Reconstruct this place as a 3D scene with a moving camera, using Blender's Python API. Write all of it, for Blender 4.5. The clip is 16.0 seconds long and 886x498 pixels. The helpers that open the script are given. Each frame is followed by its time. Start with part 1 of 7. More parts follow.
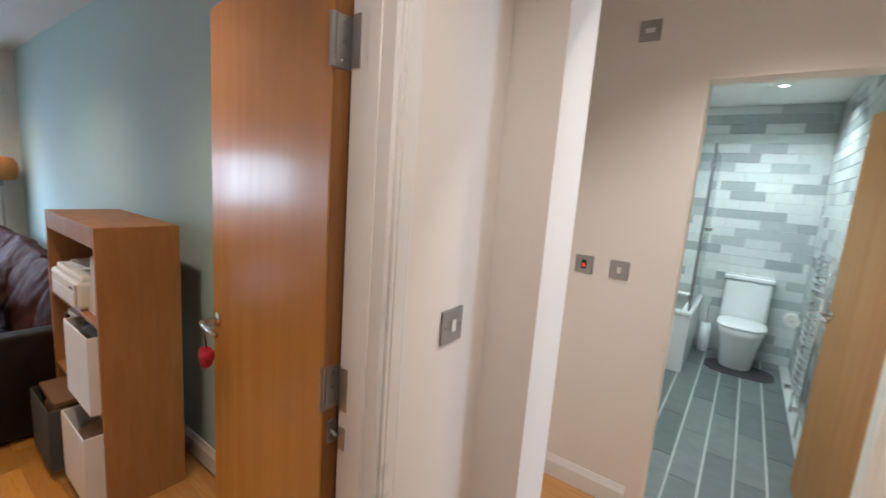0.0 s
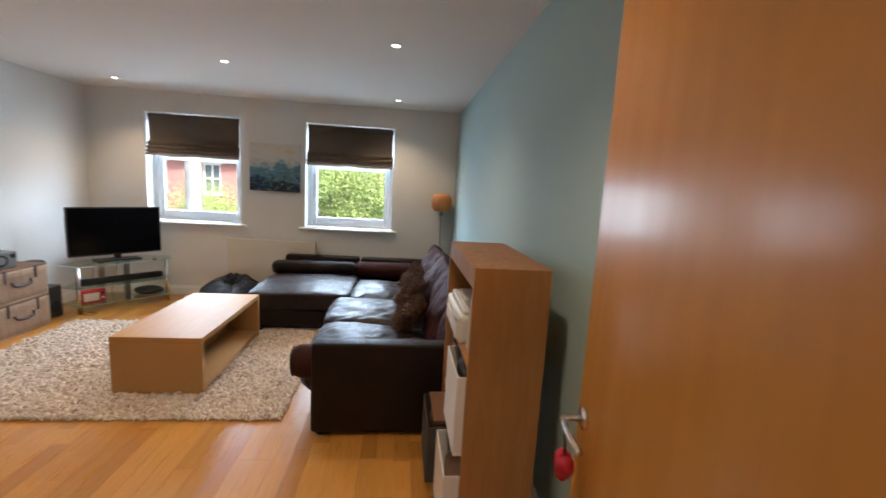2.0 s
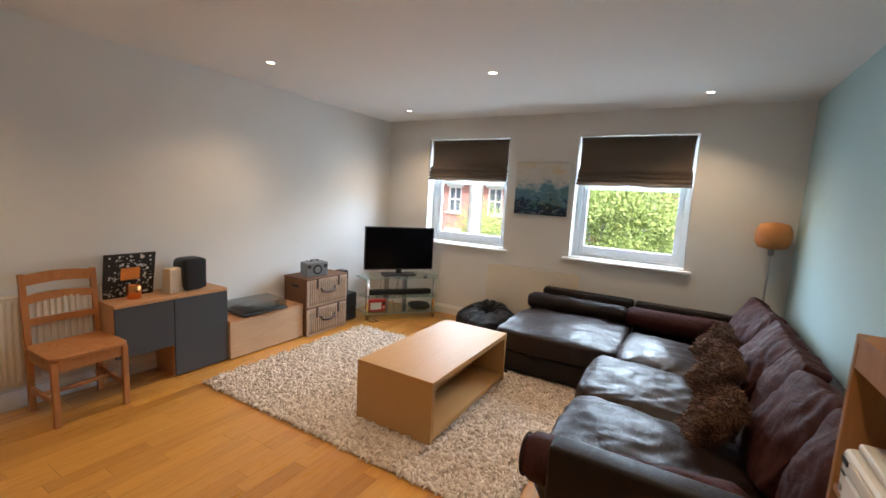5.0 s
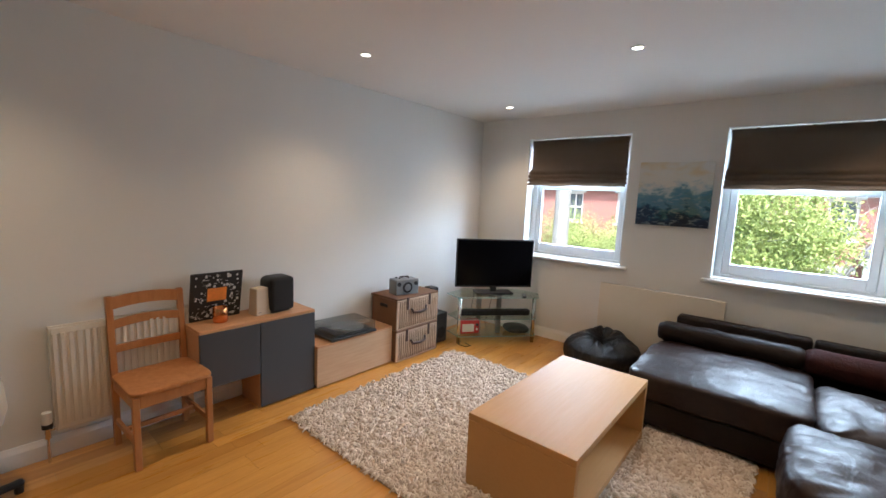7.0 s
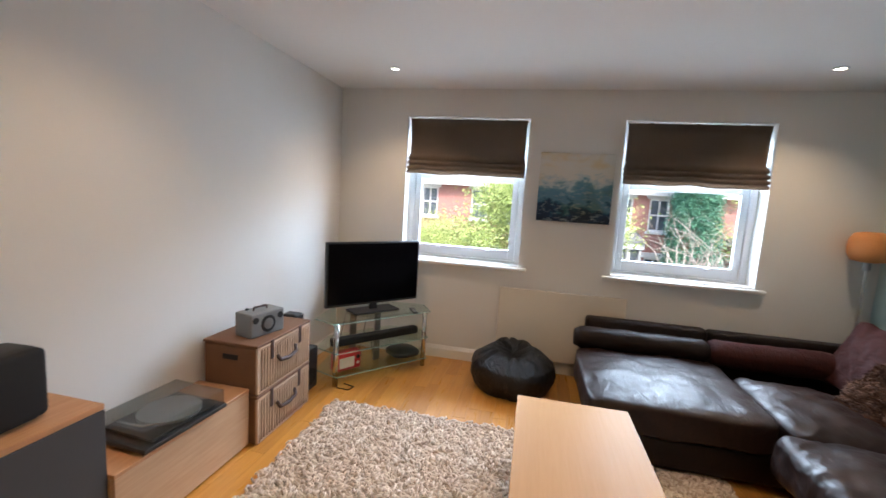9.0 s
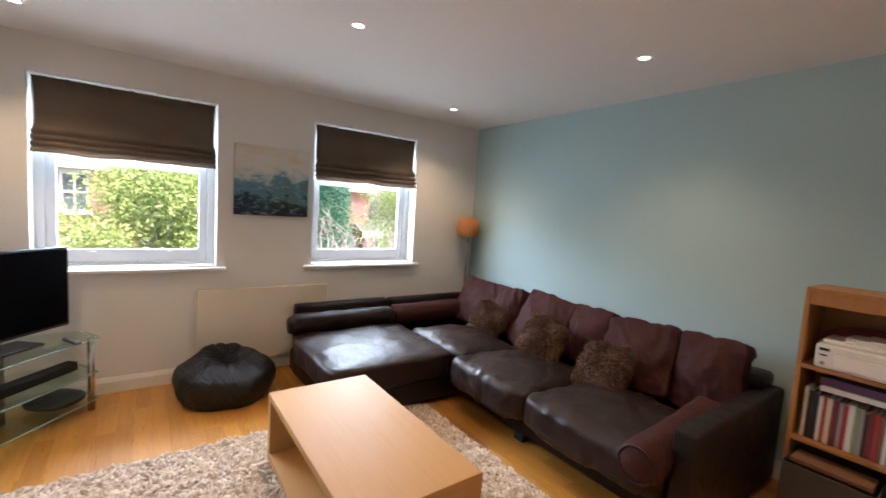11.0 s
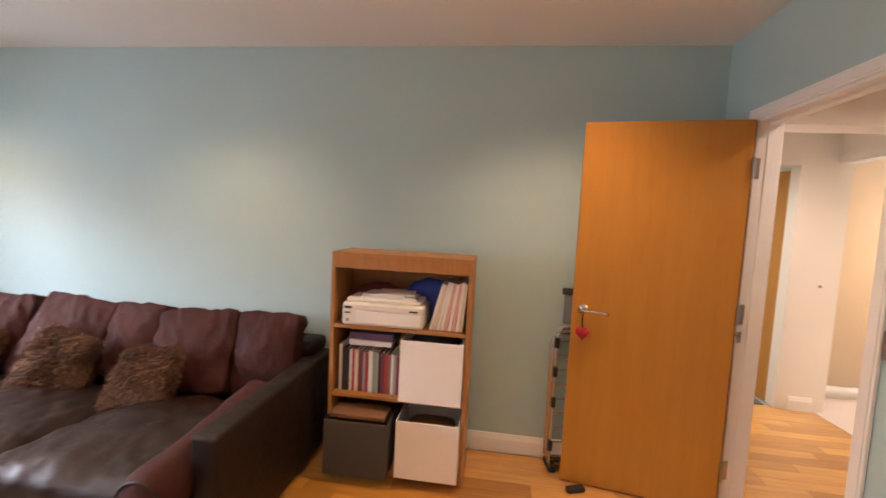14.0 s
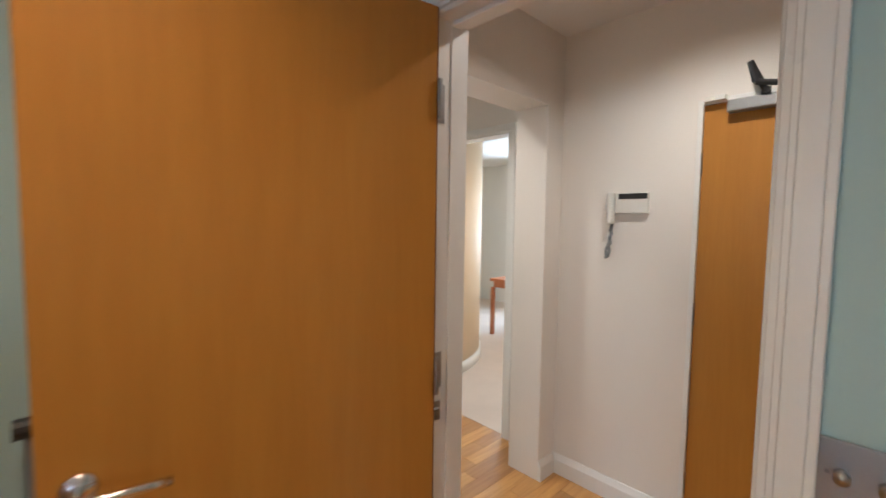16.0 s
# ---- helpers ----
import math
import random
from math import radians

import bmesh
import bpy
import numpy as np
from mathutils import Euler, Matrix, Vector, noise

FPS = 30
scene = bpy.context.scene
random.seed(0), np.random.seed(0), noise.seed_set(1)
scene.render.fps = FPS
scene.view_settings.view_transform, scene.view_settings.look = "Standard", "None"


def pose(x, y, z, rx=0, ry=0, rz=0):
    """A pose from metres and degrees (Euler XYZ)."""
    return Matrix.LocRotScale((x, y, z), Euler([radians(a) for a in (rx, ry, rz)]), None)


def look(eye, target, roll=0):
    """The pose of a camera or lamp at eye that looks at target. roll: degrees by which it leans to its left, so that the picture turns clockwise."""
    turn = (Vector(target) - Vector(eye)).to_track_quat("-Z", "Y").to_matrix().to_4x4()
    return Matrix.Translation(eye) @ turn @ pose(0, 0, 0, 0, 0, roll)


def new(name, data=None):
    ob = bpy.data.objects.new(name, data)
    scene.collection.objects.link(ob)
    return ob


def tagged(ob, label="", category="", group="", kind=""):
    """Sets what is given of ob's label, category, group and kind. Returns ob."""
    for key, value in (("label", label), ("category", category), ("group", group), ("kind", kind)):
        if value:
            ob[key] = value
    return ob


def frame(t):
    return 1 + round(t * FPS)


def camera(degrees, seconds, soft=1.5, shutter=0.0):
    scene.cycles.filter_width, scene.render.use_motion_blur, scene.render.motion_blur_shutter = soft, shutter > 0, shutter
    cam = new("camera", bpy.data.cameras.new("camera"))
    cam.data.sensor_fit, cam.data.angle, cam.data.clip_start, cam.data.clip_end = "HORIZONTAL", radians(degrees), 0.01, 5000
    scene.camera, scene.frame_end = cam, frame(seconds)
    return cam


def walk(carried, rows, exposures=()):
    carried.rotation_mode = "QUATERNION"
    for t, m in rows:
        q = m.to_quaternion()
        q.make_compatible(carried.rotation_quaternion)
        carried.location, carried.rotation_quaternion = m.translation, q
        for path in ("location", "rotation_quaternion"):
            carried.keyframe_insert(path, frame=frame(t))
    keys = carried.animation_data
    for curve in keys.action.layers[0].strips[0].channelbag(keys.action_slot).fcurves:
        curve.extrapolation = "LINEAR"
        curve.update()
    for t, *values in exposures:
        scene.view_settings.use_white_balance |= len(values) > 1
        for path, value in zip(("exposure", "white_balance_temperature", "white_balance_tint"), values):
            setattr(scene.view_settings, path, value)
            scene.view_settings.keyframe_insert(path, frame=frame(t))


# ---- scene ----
cam = camera(93.7, 16.0, shutter=0.3)
PATH = [
    (0, (0.074, 0.025, 1.506), (-1.085, 1.625, 1.197), 4.3),
    (0.5, (-0.021, 0.179, 1.501), (-1.465, 1.529, 1.199), 4.1),
    (1, (-0.095, 0.288, 1.519), (-1.804, 1.281, 1.211), 3.7),
    (1.5, (-0.232, 0.269, 1.516), (-2.114, 0.873, 1.215), 3.8),
    (2, (-0.437, 0.222, 1.524), (-2.405, 0.434, 1.235), 3.3),
    (2.5, (-0.605, 0.177, 1.52), (-2.581, 0.047, 1.24), 3.3),
    (3, (-0.765, 0.129, 1.537), (-2.704, -0.276, 1.261), 3.0),
    (3.5, (-0.879, 0.147, 1.518), (-2.761, -0.475, 1.246), 2.8),
    (3.7, (-0.925, 0.144, 1.509), (-2.787, -0.534, 1.24), 3.1),
    (6, (-1.442, -0.029, 1.539), (-3.021, -1.23, 1.288), 2.6),
    (6.5, (-1.467, -0.264, 1.535), (-2.996, -1.529, 1.284), 2.6),
    (7, (-1.584, -0.476, 1.544), (-3.105, -1.749, 1.296), 2.5),
    (7.5, (-1.797, -0.752, 1.525), (-3.376, -1.954, 1.273), 2.7),
    (8, (-1.949, -1.093, 1.483), (-3.657, -2.108, 1.252), 3.0),
    (8.2, (-2.005, -1.237, 1.488), (-3.766, -2.156, 1.255), 3.1),
    (10.3, (-2.187, -2.162, 1.505), (-4.056, -1.478, 1.311), 3.8),
    (10.5, (-2.165, -2.225, 1.492), (-3.965, -1.374, 1.31), 3.7),
    (11, (-2.073, -2.236, 1.502), (-3.69, -1.072, 1.322), 3.7),
    (11.5, (-2.044, -2.237, 1.496), (-3.46, -0.835, 1.321), 3.7),
    (12, (-2.024, -2.216, 1.488), (-3.254, -0.647, 1.323), 3.6),
    (12.5, (-1.988, -2.177, 1.49), (-3.029, -0.478, 1.326), 3.4),
    (13, (-1.939, -2.076, 1.445), (-2.769, -0.262, 1.309), 3.6),
    (13.5, (-1.858, -1.862, 1.457), (-2.43, 0.049, 1.313), 3.3),
    (14, (-1.811, -1.627, 1.456), (-2.069, 0.351, 1.3), 2.9),
    (14.5, (-1.798, -1.28, 1.446), (-1.672, 0.712, 1.319), 2.6),
    (15, (-1.72, -0.932, 1.424), (-1.18, 0.99, 1.306), 2.0),
    (15.5, (-1.563, -0.564, 1.456), (-0.597, 1.183, 1.331), 1.3),
    (16, (-1.352, -0.224, 1.453), (0.022, 1.223, 1.321), 0.8),
]
EXPOSURES = [(0.0, 2.40, 5600, 10), (1.0, 2.02, 5800, 10), (1.5, 2.0, 6000, 10), (2.5, 2.1, 5950, 10), (3.5, 2.15, 6350, 10), (7.0, 1.97, 5850, 10), (8.0, 2.0, 6000, 10), (10.3, 2.05, 6150, 17), (11.5, 2.24, 6450, 14), (13.0, 2.40, 6500, 14), (14.0, 2.82, 7000, 24), (14.5, 2.76, 6900, 20), (15.3, 2.50, 6250, 16), (16.0, 2.24, 5650, 7)]
walk(cam, [(t, look(eye, target, roll)) for t, eye, target, roll in PATH], EXPOSURES)

# ---- plan, in metres ----
XW, XE, XH = -5.90, -0.595, -0.485      # west wall, door wall (room side, hall side)
YN, YS, CEIL = 0.925, -3.52, 2.475       # teal wall, long white wall, ceiling
HE, HN, LN = 0.755, 1.03, 2.08          # hall east wall, hall north wall, lobby north wall
LX0, LX1 = -0.62, 0.83                  # lobby west and east walls
BN, BX0, BX1, BCEIL = 5.15, -1.35, 0.60, 2.475   # bathroom

# ---- light ----
world = bpy.data.worlds.new("overcast_sky")
scene.world = world
world.use_nodes = True
wn = world.node_tree
sky = wn.nodes.new("ShaderNodeTexSky")
sky.sky_type = "NISHITA"
sky.sun_disc = False
sky.sun_elevation, sky.sun_rotation = radians(51), radians(55)
sky.dust_density, sky.ozone_density = 3.0, 1.0
wn.links.new(sky.outputs[0], wn.nodes["Background"].inputs[0])
wn.nodes["Background"].inputs[1].default_value = 0.15

sun_data = bpy.data.lights.new("sun", "SUN")
sun_data.energy, sun_data.angle, sun_data.color = 2.0, radians(12), (1, 0.95, 0.88)
sun = new("sun", sun_data)
sun.matrix_basis = look((0, 0, 30), (-20, -14, 0))

DAY = (0.72, 0.87, 1.0)
WARM = (1.0, 0.70, 0.43)


def area_lamp(name, loc, target, w, h, power, color, spread=180):
    d = bpy.data.lights.new(name, "AREA")
    d.shape, d.size, d.size_y, d.energy, d.color, d.spread = "RECTANGLE", w, h, power, color, radians(spread)
    o = new(name, d)
    o.matrix_basis = look(loc, target)
    return o


def spot_lamp(name, loc, power, color, angle=110, blend=0.75):
    d = bpy.data.lights.new(name, "SPOT")
    d.energy, d.color, d.spot_size, d.spot_blend, d.shadow_soft_size = power, color, radians(angle), blend, 0.03
    o = new(name, d)
    o.matrix_basis = look(loc, (loc[0], loc[1] + 1e-4, loc[2] - 1))
    return o


WINDOWS = ((-2.865, -1.765), (-0.985, 0.115))        # the two sash windows, along y
WZ0, WZ1 = 0.93, 2.235
for wy0, wy1 in WINDOWS:
    area_lamp("window_daylight", (-6.17, (wy0 + wy1) / 2, 1.40), (-5.17, (wy0 + wy1) / 2, 1.36), wy1 - wy0 - 0.14, 0.68, 4.6, DAY)
# the pale sky over the roofs opposite, seen by the room under the half-drawn blinds
# an added lamp outside, hidden from view, stands in for it
area_lamp("window_daylight", (-7.6, -1.37, 2.47), (-5.6, -1.37, 1.75), 8.0, 1.0, 245, DAY)
SPOTS = [(-5.33, -2.81), (-5.36, 0.15), (-3.47, -2.81), (-3.485, 0.145), (-4.29, -1.30), (-1.49, 0.17), (-1.49, -2.81), (-2.40, -1.30)]
for sx, sy in SPOTS:
    spot_lamp("downlight_beam", (sx, sy, CEIL - 0.03), 10.4, WARM, 122, 1.0)
for sx, sy in ((0.12, 0.2), (0.15, 1.52)):
    spot_lamp("downlight_beam", (sx, sy, CEIL - 0.03), 8.6, (1.0, 0.85, 0.70), 150 if sy < 1 else 116, 0.85)
for sx, sy in ((0.137, 4.377), (-0.5, 3.3)):
    spot_lamp("downlight_beam", (sx, sy, BCEIL - 0.03), 13.5, (0.93, 1.0, 0.93), 150)
# unseen lamp, put here to give the carpeted room its warm light
spot_lamp("downlight_beam", (2.55, 1.75, CEIL - 0.03), 9, (1.0, 0.76, 0.52), 150)
# added bluish lamp brightens the carpeted room, which has no window built
area_lamp("bedroom_daylight", (4.4, 3.2, 1.5), (1, 2.0, 1.2), 1.2, 1.2, 18, DAY)


# ---- materials ----
def nodes_of(name):
    m = bpy.data.materials.new(name)
    m.use_nodes = True
    nt = m.node_tree
    return m, nt, nt.nodes["Principled BSDF"]


def ramp(nt, fac, stops):
    r = nt.nodes.new("ShaderNodeValToRGB")
    r.color_ramp.elements[0].position, r.color_ramp.elements[0].color = stops[0][0], (*stops[0][1], 1)
    r.color_ramp.elements[1].position, r.color_ramp.elements[1].color = stops[-1][0], (*stops[-1][1], 1)
    for p, c in stops[1:-1]:
        r.color_ramp.elements.new(p).color = (*c, 1)
    nt.links.new(fac, r.inputs[0])
    return r.outputs[0]


def coords(nt, scale=(1, 1, 1), shift=False):
    tc = nt.nodes.new("ShaderNodeTexCoord")
    mp = nt.nodes.new("ShaderNodeMapping")
    mp.inputs["Scale"].default_value = scale
    nt.links.new(tc.outputs["Object"], mp.inputs[0])
    if shift:
        oi = nt.nodes.new("ShaderNodeObjectInfo")
        sc = nt.nodes.new("ShaderNodeVectorMath")
        sc.operation = "SCALE"
        sc.inputs[0].default_value = (37.0, 53.0, 71.0)
        nt.links.new(oi.outputs["Random"], sc.inputs["Scale"])
        nt.links.new(sc.outputs[0], mp.inputs["Location"])
    return mp.outputs[0]


def noise_of(nt, vec, scale, detail=4.0, rough=0.55, distort=0.0):
    n = nt.nodes.new("ShaderNodeTexNoise")
    n.inputs["Scale"].default_value, n.inputs["Detail"].default_value = scale, detail
    n.inputs["Roughness"].default_value, n.inputs["Distortion"].default_value = rough, distort
    nt.links.new(vec, n.inputs["Vector"])
    return n.outputs["Fac"]


def bump(nt, bsdf, height, strength=0.2, dist=0.01):
    b = nt.nodes.new("ShaderNodeBump")
    b.inputs["Strength"].default_value, b.inputs["Distance"].default_value = strength, dist
    nt.links.new(height, b.inputs["Height"])
    nt.links.new(b.outputs[0], bsdf.inputs["Normal"])


def shade(c, k):
    return tuple(min(1.0, v * k) for v in c)


def mix_by(nt, fac, a, b, blend="MIX"):
    m = nt.nodes.new("ShaderNodeMix")
    m.data_type, m.blend_type = "RGBA", blend
    for sock, v in ((m.inputs[0], fac), (m.inputs[6], a), (m.inputs[7], b)):
        if isinstance(v, (int, float)):
            sock.default_value = v
        elif isinstance(v, tuple):
            sock.default_value = (*v, 1)
        else:
            nt.links.new(v, sock)
    return m.outputs[2]


def plain(name, col, rough=0.5, metal=0.0, var=0.08, fine=60.0, bump_s=0.08, coat=0.0, shift=False, coarse=3.0):
    """A surface with a broad and a fine variation and a slight relief."""
    m, nt, b = nodes_of(name)
    v = coords(nt, shift=shift)
    big, small = noise_of(nt, v, coarse, 3), noise_of(nt, v, fine, 3)
    c = ramp(nt, big, [(0.3, shade(col, 1 - var)), (0.7, shade(col, 1 + var))])
    c = mix_by(nt, 0.25, c, ramp(nt, small, [(0.3, shade(col, 1 - var)), (0.7, shade(col, 1 + var))]))
    nt.links.new(c, b.inputs["Base Color"])
    r = ramp(nt, big, [(0.3, (max(0, rough - 0.06),) * 3), (0.7, (min(1, rough + 0.06),) * 3)])
    nt.links.new(r, b.inputs["Roughness"])
    b.inputs["Metallic"].default_value = metal
    b.inputs["Coat Weight"].default_value = coat
    if bump_s:
        bump(nt, b, small, bump_s, 0.003)
    return m


def wood(name, light, dark, rough=0.4, grain=(1.2, 14, 14), shift=True, spread=0.0, coat=0.0, knots=0.5, spec=0.4, relief=0.06, coat_rough=0.25):
    """Grain drawn out along the axis of the small scale; spread: how far pieces differ."""
    m, nt, b = nodes_of(name)
    v = coords(nt, grain, shift)
    g = noise_of(nt, v, 3.0, 6, 0.6, knots)
    fine = noise_of(nt, coords(nt, (grain[0] * 4, grain[1] * 8, grain[2] * 8), shift), 2.0, 3)
    c = ramp(nt, g, [(0.28, dark), (0.5, tuple((p + q) / 2 for p, q in zip(light, dark))), (0.72, light)])
    c = mix_by(nt, 0.22, c, ramp(nt, fine, [(0.35, dark), (0.65, light)]))
    if spread:
        oi = nt.nodes.new("ShaderNodeObjectInfo")
        tint = ramp(nt, oi.outputs["Random"], [(0.0, (1 - spread, 1 - spread * 1.25, 1 - spread * 1.5)), (0.45, (1, 1, 1)), (1.0, (1 + spread * 0.3, 1 + spread * 0.25, 1))])
        c = mix_by(nt, 1.0, c, tint, "MULTIPLY")
    nt.links.new(c, b.inputs["Base Color"])
    nt.links.new(ramp(nt, g, [(0.3, (rough + 0.07,) * 3), (0.7, (rough - 0.05,) * 3)]), b.inputs["Roughness"])
    b.inputs["Coat Weight"].default_value = coat
    b.inputs["Specular IOR Level"].default_value = spec
    b.inputs["Coat Roughness"].default_value = coat_rough
    bump(nt, b, fine, relief, 0.002)
    return m


def leather(name, col, worn, rough=0.36, crease=0.5, spec=0.36):
    """Soft hide: broad wear, drawn-out creases and a pebbled grain."""
    m, nt, b = nodes_of(name)
    v = coords(nt)
    big, cr = noise_of(nt, v, 2.5, 4, 0.6, 0.6), noise_of(nt, coords(nt, (1.0, 2.4, 1.6)), 6.0, 5, 0.62, 1.8)
    vo = nt.nodes.new("ShaderNodeTexVoronoi")
    vo.inputs["Scale"].default_value = 260
    nt.links.new(v, vo.inputs["Vector"])
    c = ramp(nt, big, [(0.35, col), (0.75, worn)])
    c = mix_by(nt, 0.3, c, ramp(nt, cr, [(0.42, shade(col, 0.75)), (0.62, shade(worn, 1.15))]))
    nt.links.new(c, b.inputs["Base Color"])
    nt.links.new(ramp(nt, cr, [(0.3, (rough - 0.07,) * 3), (0.7, (rough + 0.16,) * 3)]), b.inputs["Roughness"])
    add = nt.nodes.new("ShaderNodeMath")
    add.operation = "MULTIPLY_ADD"
    add.inputs[1].default_value = 0.02
    nt.links.new(vo.outputs["Distance"], add.inputs[0])
    nt.links.new(cr, add.inputs[2])
    b.inputs["Specular IOR Level"].default_value = spec
    bump(nt, b, add.outputs[0], crease, 0.02)
    return m


def glass(name, tint=(1, 1, 1), rough=0.0):
    m, nt, b = nodes_of(name)
    b.inputs["Base Color"].default_value = (*tint, 1)
    b.inputs["Transmission Weight"].default_value = 1.0
    b.inputs["Roughness"].default_value = rough
    b.inputs["IOR"].default_value = 1.45
    return m


def window_glass(name, tint=(1, 1, 1), gloss=0.035):
    """A thin pane: clear, with a little mirror."""
    m, nt, b = nodes_of(name)
    nt.nodes.remove(b)
    tr, gl, mx = nt.nodes.new("ShaderNodeBsdfTransparent"), nt.nodes.new("ShaderNodeBsdfGlossy"), nt.nodes.new("ShaderNodeMixShader")
    tr.inputs[0].default_value = (*tint, 1)
    gl.inputs["Roughness"].default_value = 0.02
    lw = nt.nodes.new("ShaderNodeLayerWeight")
    pw, ad = nt.nodes.new("ShaderNodeMath"), nt.nodes.new("ShaderNodeMath")
    pw.operation, ad.operation = "POWER", "MULTIPLY_ADD"
    pw.inputs[1].default_value, ad.inputs[1].default_value, ad.inputs[2].default_value = 5.0, 0.9, gloss
    nt.links.new(lw.outputs["Facing"], pw.inputs[0])
    nt.links.new(pw.outputs[0], ad.inputs[0])
    nt.links.new(ad.outputs[0], mx.inputs[0])
    nt.links.new(tr.outputs[0], mx.inputs[1])
    nt.links.new(gl.outputs[0], mx.inputs[2])
    nt.links.new(mx.outputs[0], nt.nodes["Material Output"].inputs[0])
    return m


def emitter(name, col, strength):
    m, nt, b = nodes_of(name)
    b.inputs["Base Color"].default_value = (*col, 1)
    b.inputs["Emission Color"].default_value = (*col, 1)
    b.inputs["Emission Strength"].default_value = strength
    return m


def brick_far(name, col):
    m, nt, b = nodes_of(name)
    tc = nt.nodes.new("ShaderNodeTexCoord")
    sp, mp = nt.nodes.new("ShaderNodeSeparateXYZ"), nt.nodes.new("ShaderNodeCombineXYZ")
    nt.links.new(tc.outputs["Object"], sp.inputs[0])
    run = nt.nodes.new("ShaderNodeMath")
    nt.links.new(sp.outputs["X"], run.inputs[0])
    nt.links.new(sp.outputs["Y"], run.inputs[1])
    nt.links.new(run.outputs[0], mp.inputs[0])
    nt.links.new(sp.outputs["Z"], mp.inputs[1])
    br = nt.nodes.new("ShaderNodeTexBrick")
    br.inputs["Color1"].default_value, br.inputs["Color2"].default_value = (*col, 1), (*shade(col, 0.75), 1)
    br.inputs["Mortar"].default_value = (0.36, 0.22, 0.18, 1)
    br.inputs["Scale"].default_value, br.inputs["Row Height"].default_value = 2.2, 0.165
    nt.links.new(mp.outputs[0], br.inputs[0])
    nt.links.new(br.outputs[0], b.inputs["Base Color"])
    b.inputs["Roughness"].default_value = 0.85
    return m


def pieces(name, cols, rough=0.4, var=0.08, bump_s=0.05):
    """One of several colours for each loose object, by its own random number."""
    m, nt, b = nodes_of(name)
    oi = nt.nodes.new("ShaderNodeObjectInfo")
    r = nt.nodes.new("ShaderNodeValToRGB")
    r.color_ramp.interpolation = "CONSTANT"
    r.color_ramp.elements[0].color = (*cols[0], 1)
    r.color_ramp.elements[1].position, r.color_ramp.elements[1].color = 1 / len(cols), (*cols[1], 1)
    for k, c in enumerate(cols[2:], 2):
        r.color_ramp.elements.new(k / len(cols)).color = (*c, 1)
    nt.links.new(oi.outputs["Random"], r.inputs[0])
    n = noise_of(nt, coords(nt, shift=True), 14, 4)
    c = mix_by(nt, 1.0, r.outputs[0], ramp(nt, n, [(0.3, (1 - var,) * 3), (0.7, (1.0,) * 3)]), "MULTIPLY")
    nt.links.new(c, b.inputs["Base Color"])
    b.inputs["Roughness"].default_value = rough
    bump(nt, b, n, bump_s, 0.003)
    return m


def islands(name, stops, rough=0.9, sheen=0.0, translucent=0.0):
    """Colours spread over the loose bits of one mesh."""
    m, nt, b = nodes_of(name)
    ge = nt.nodes.new("ShaderNodeNewGeometry")
    nt.links.new(ramp(nt, ge.outputs["Random Per Island"], stops), b.inputs["Base Color"])
    b.inputs["Roughness"].default_value = rough
    b.inputs["Sheen Weight"].default_value = sheen
    b.inputs["Transmission Weight"].default_value = translucent
    return m


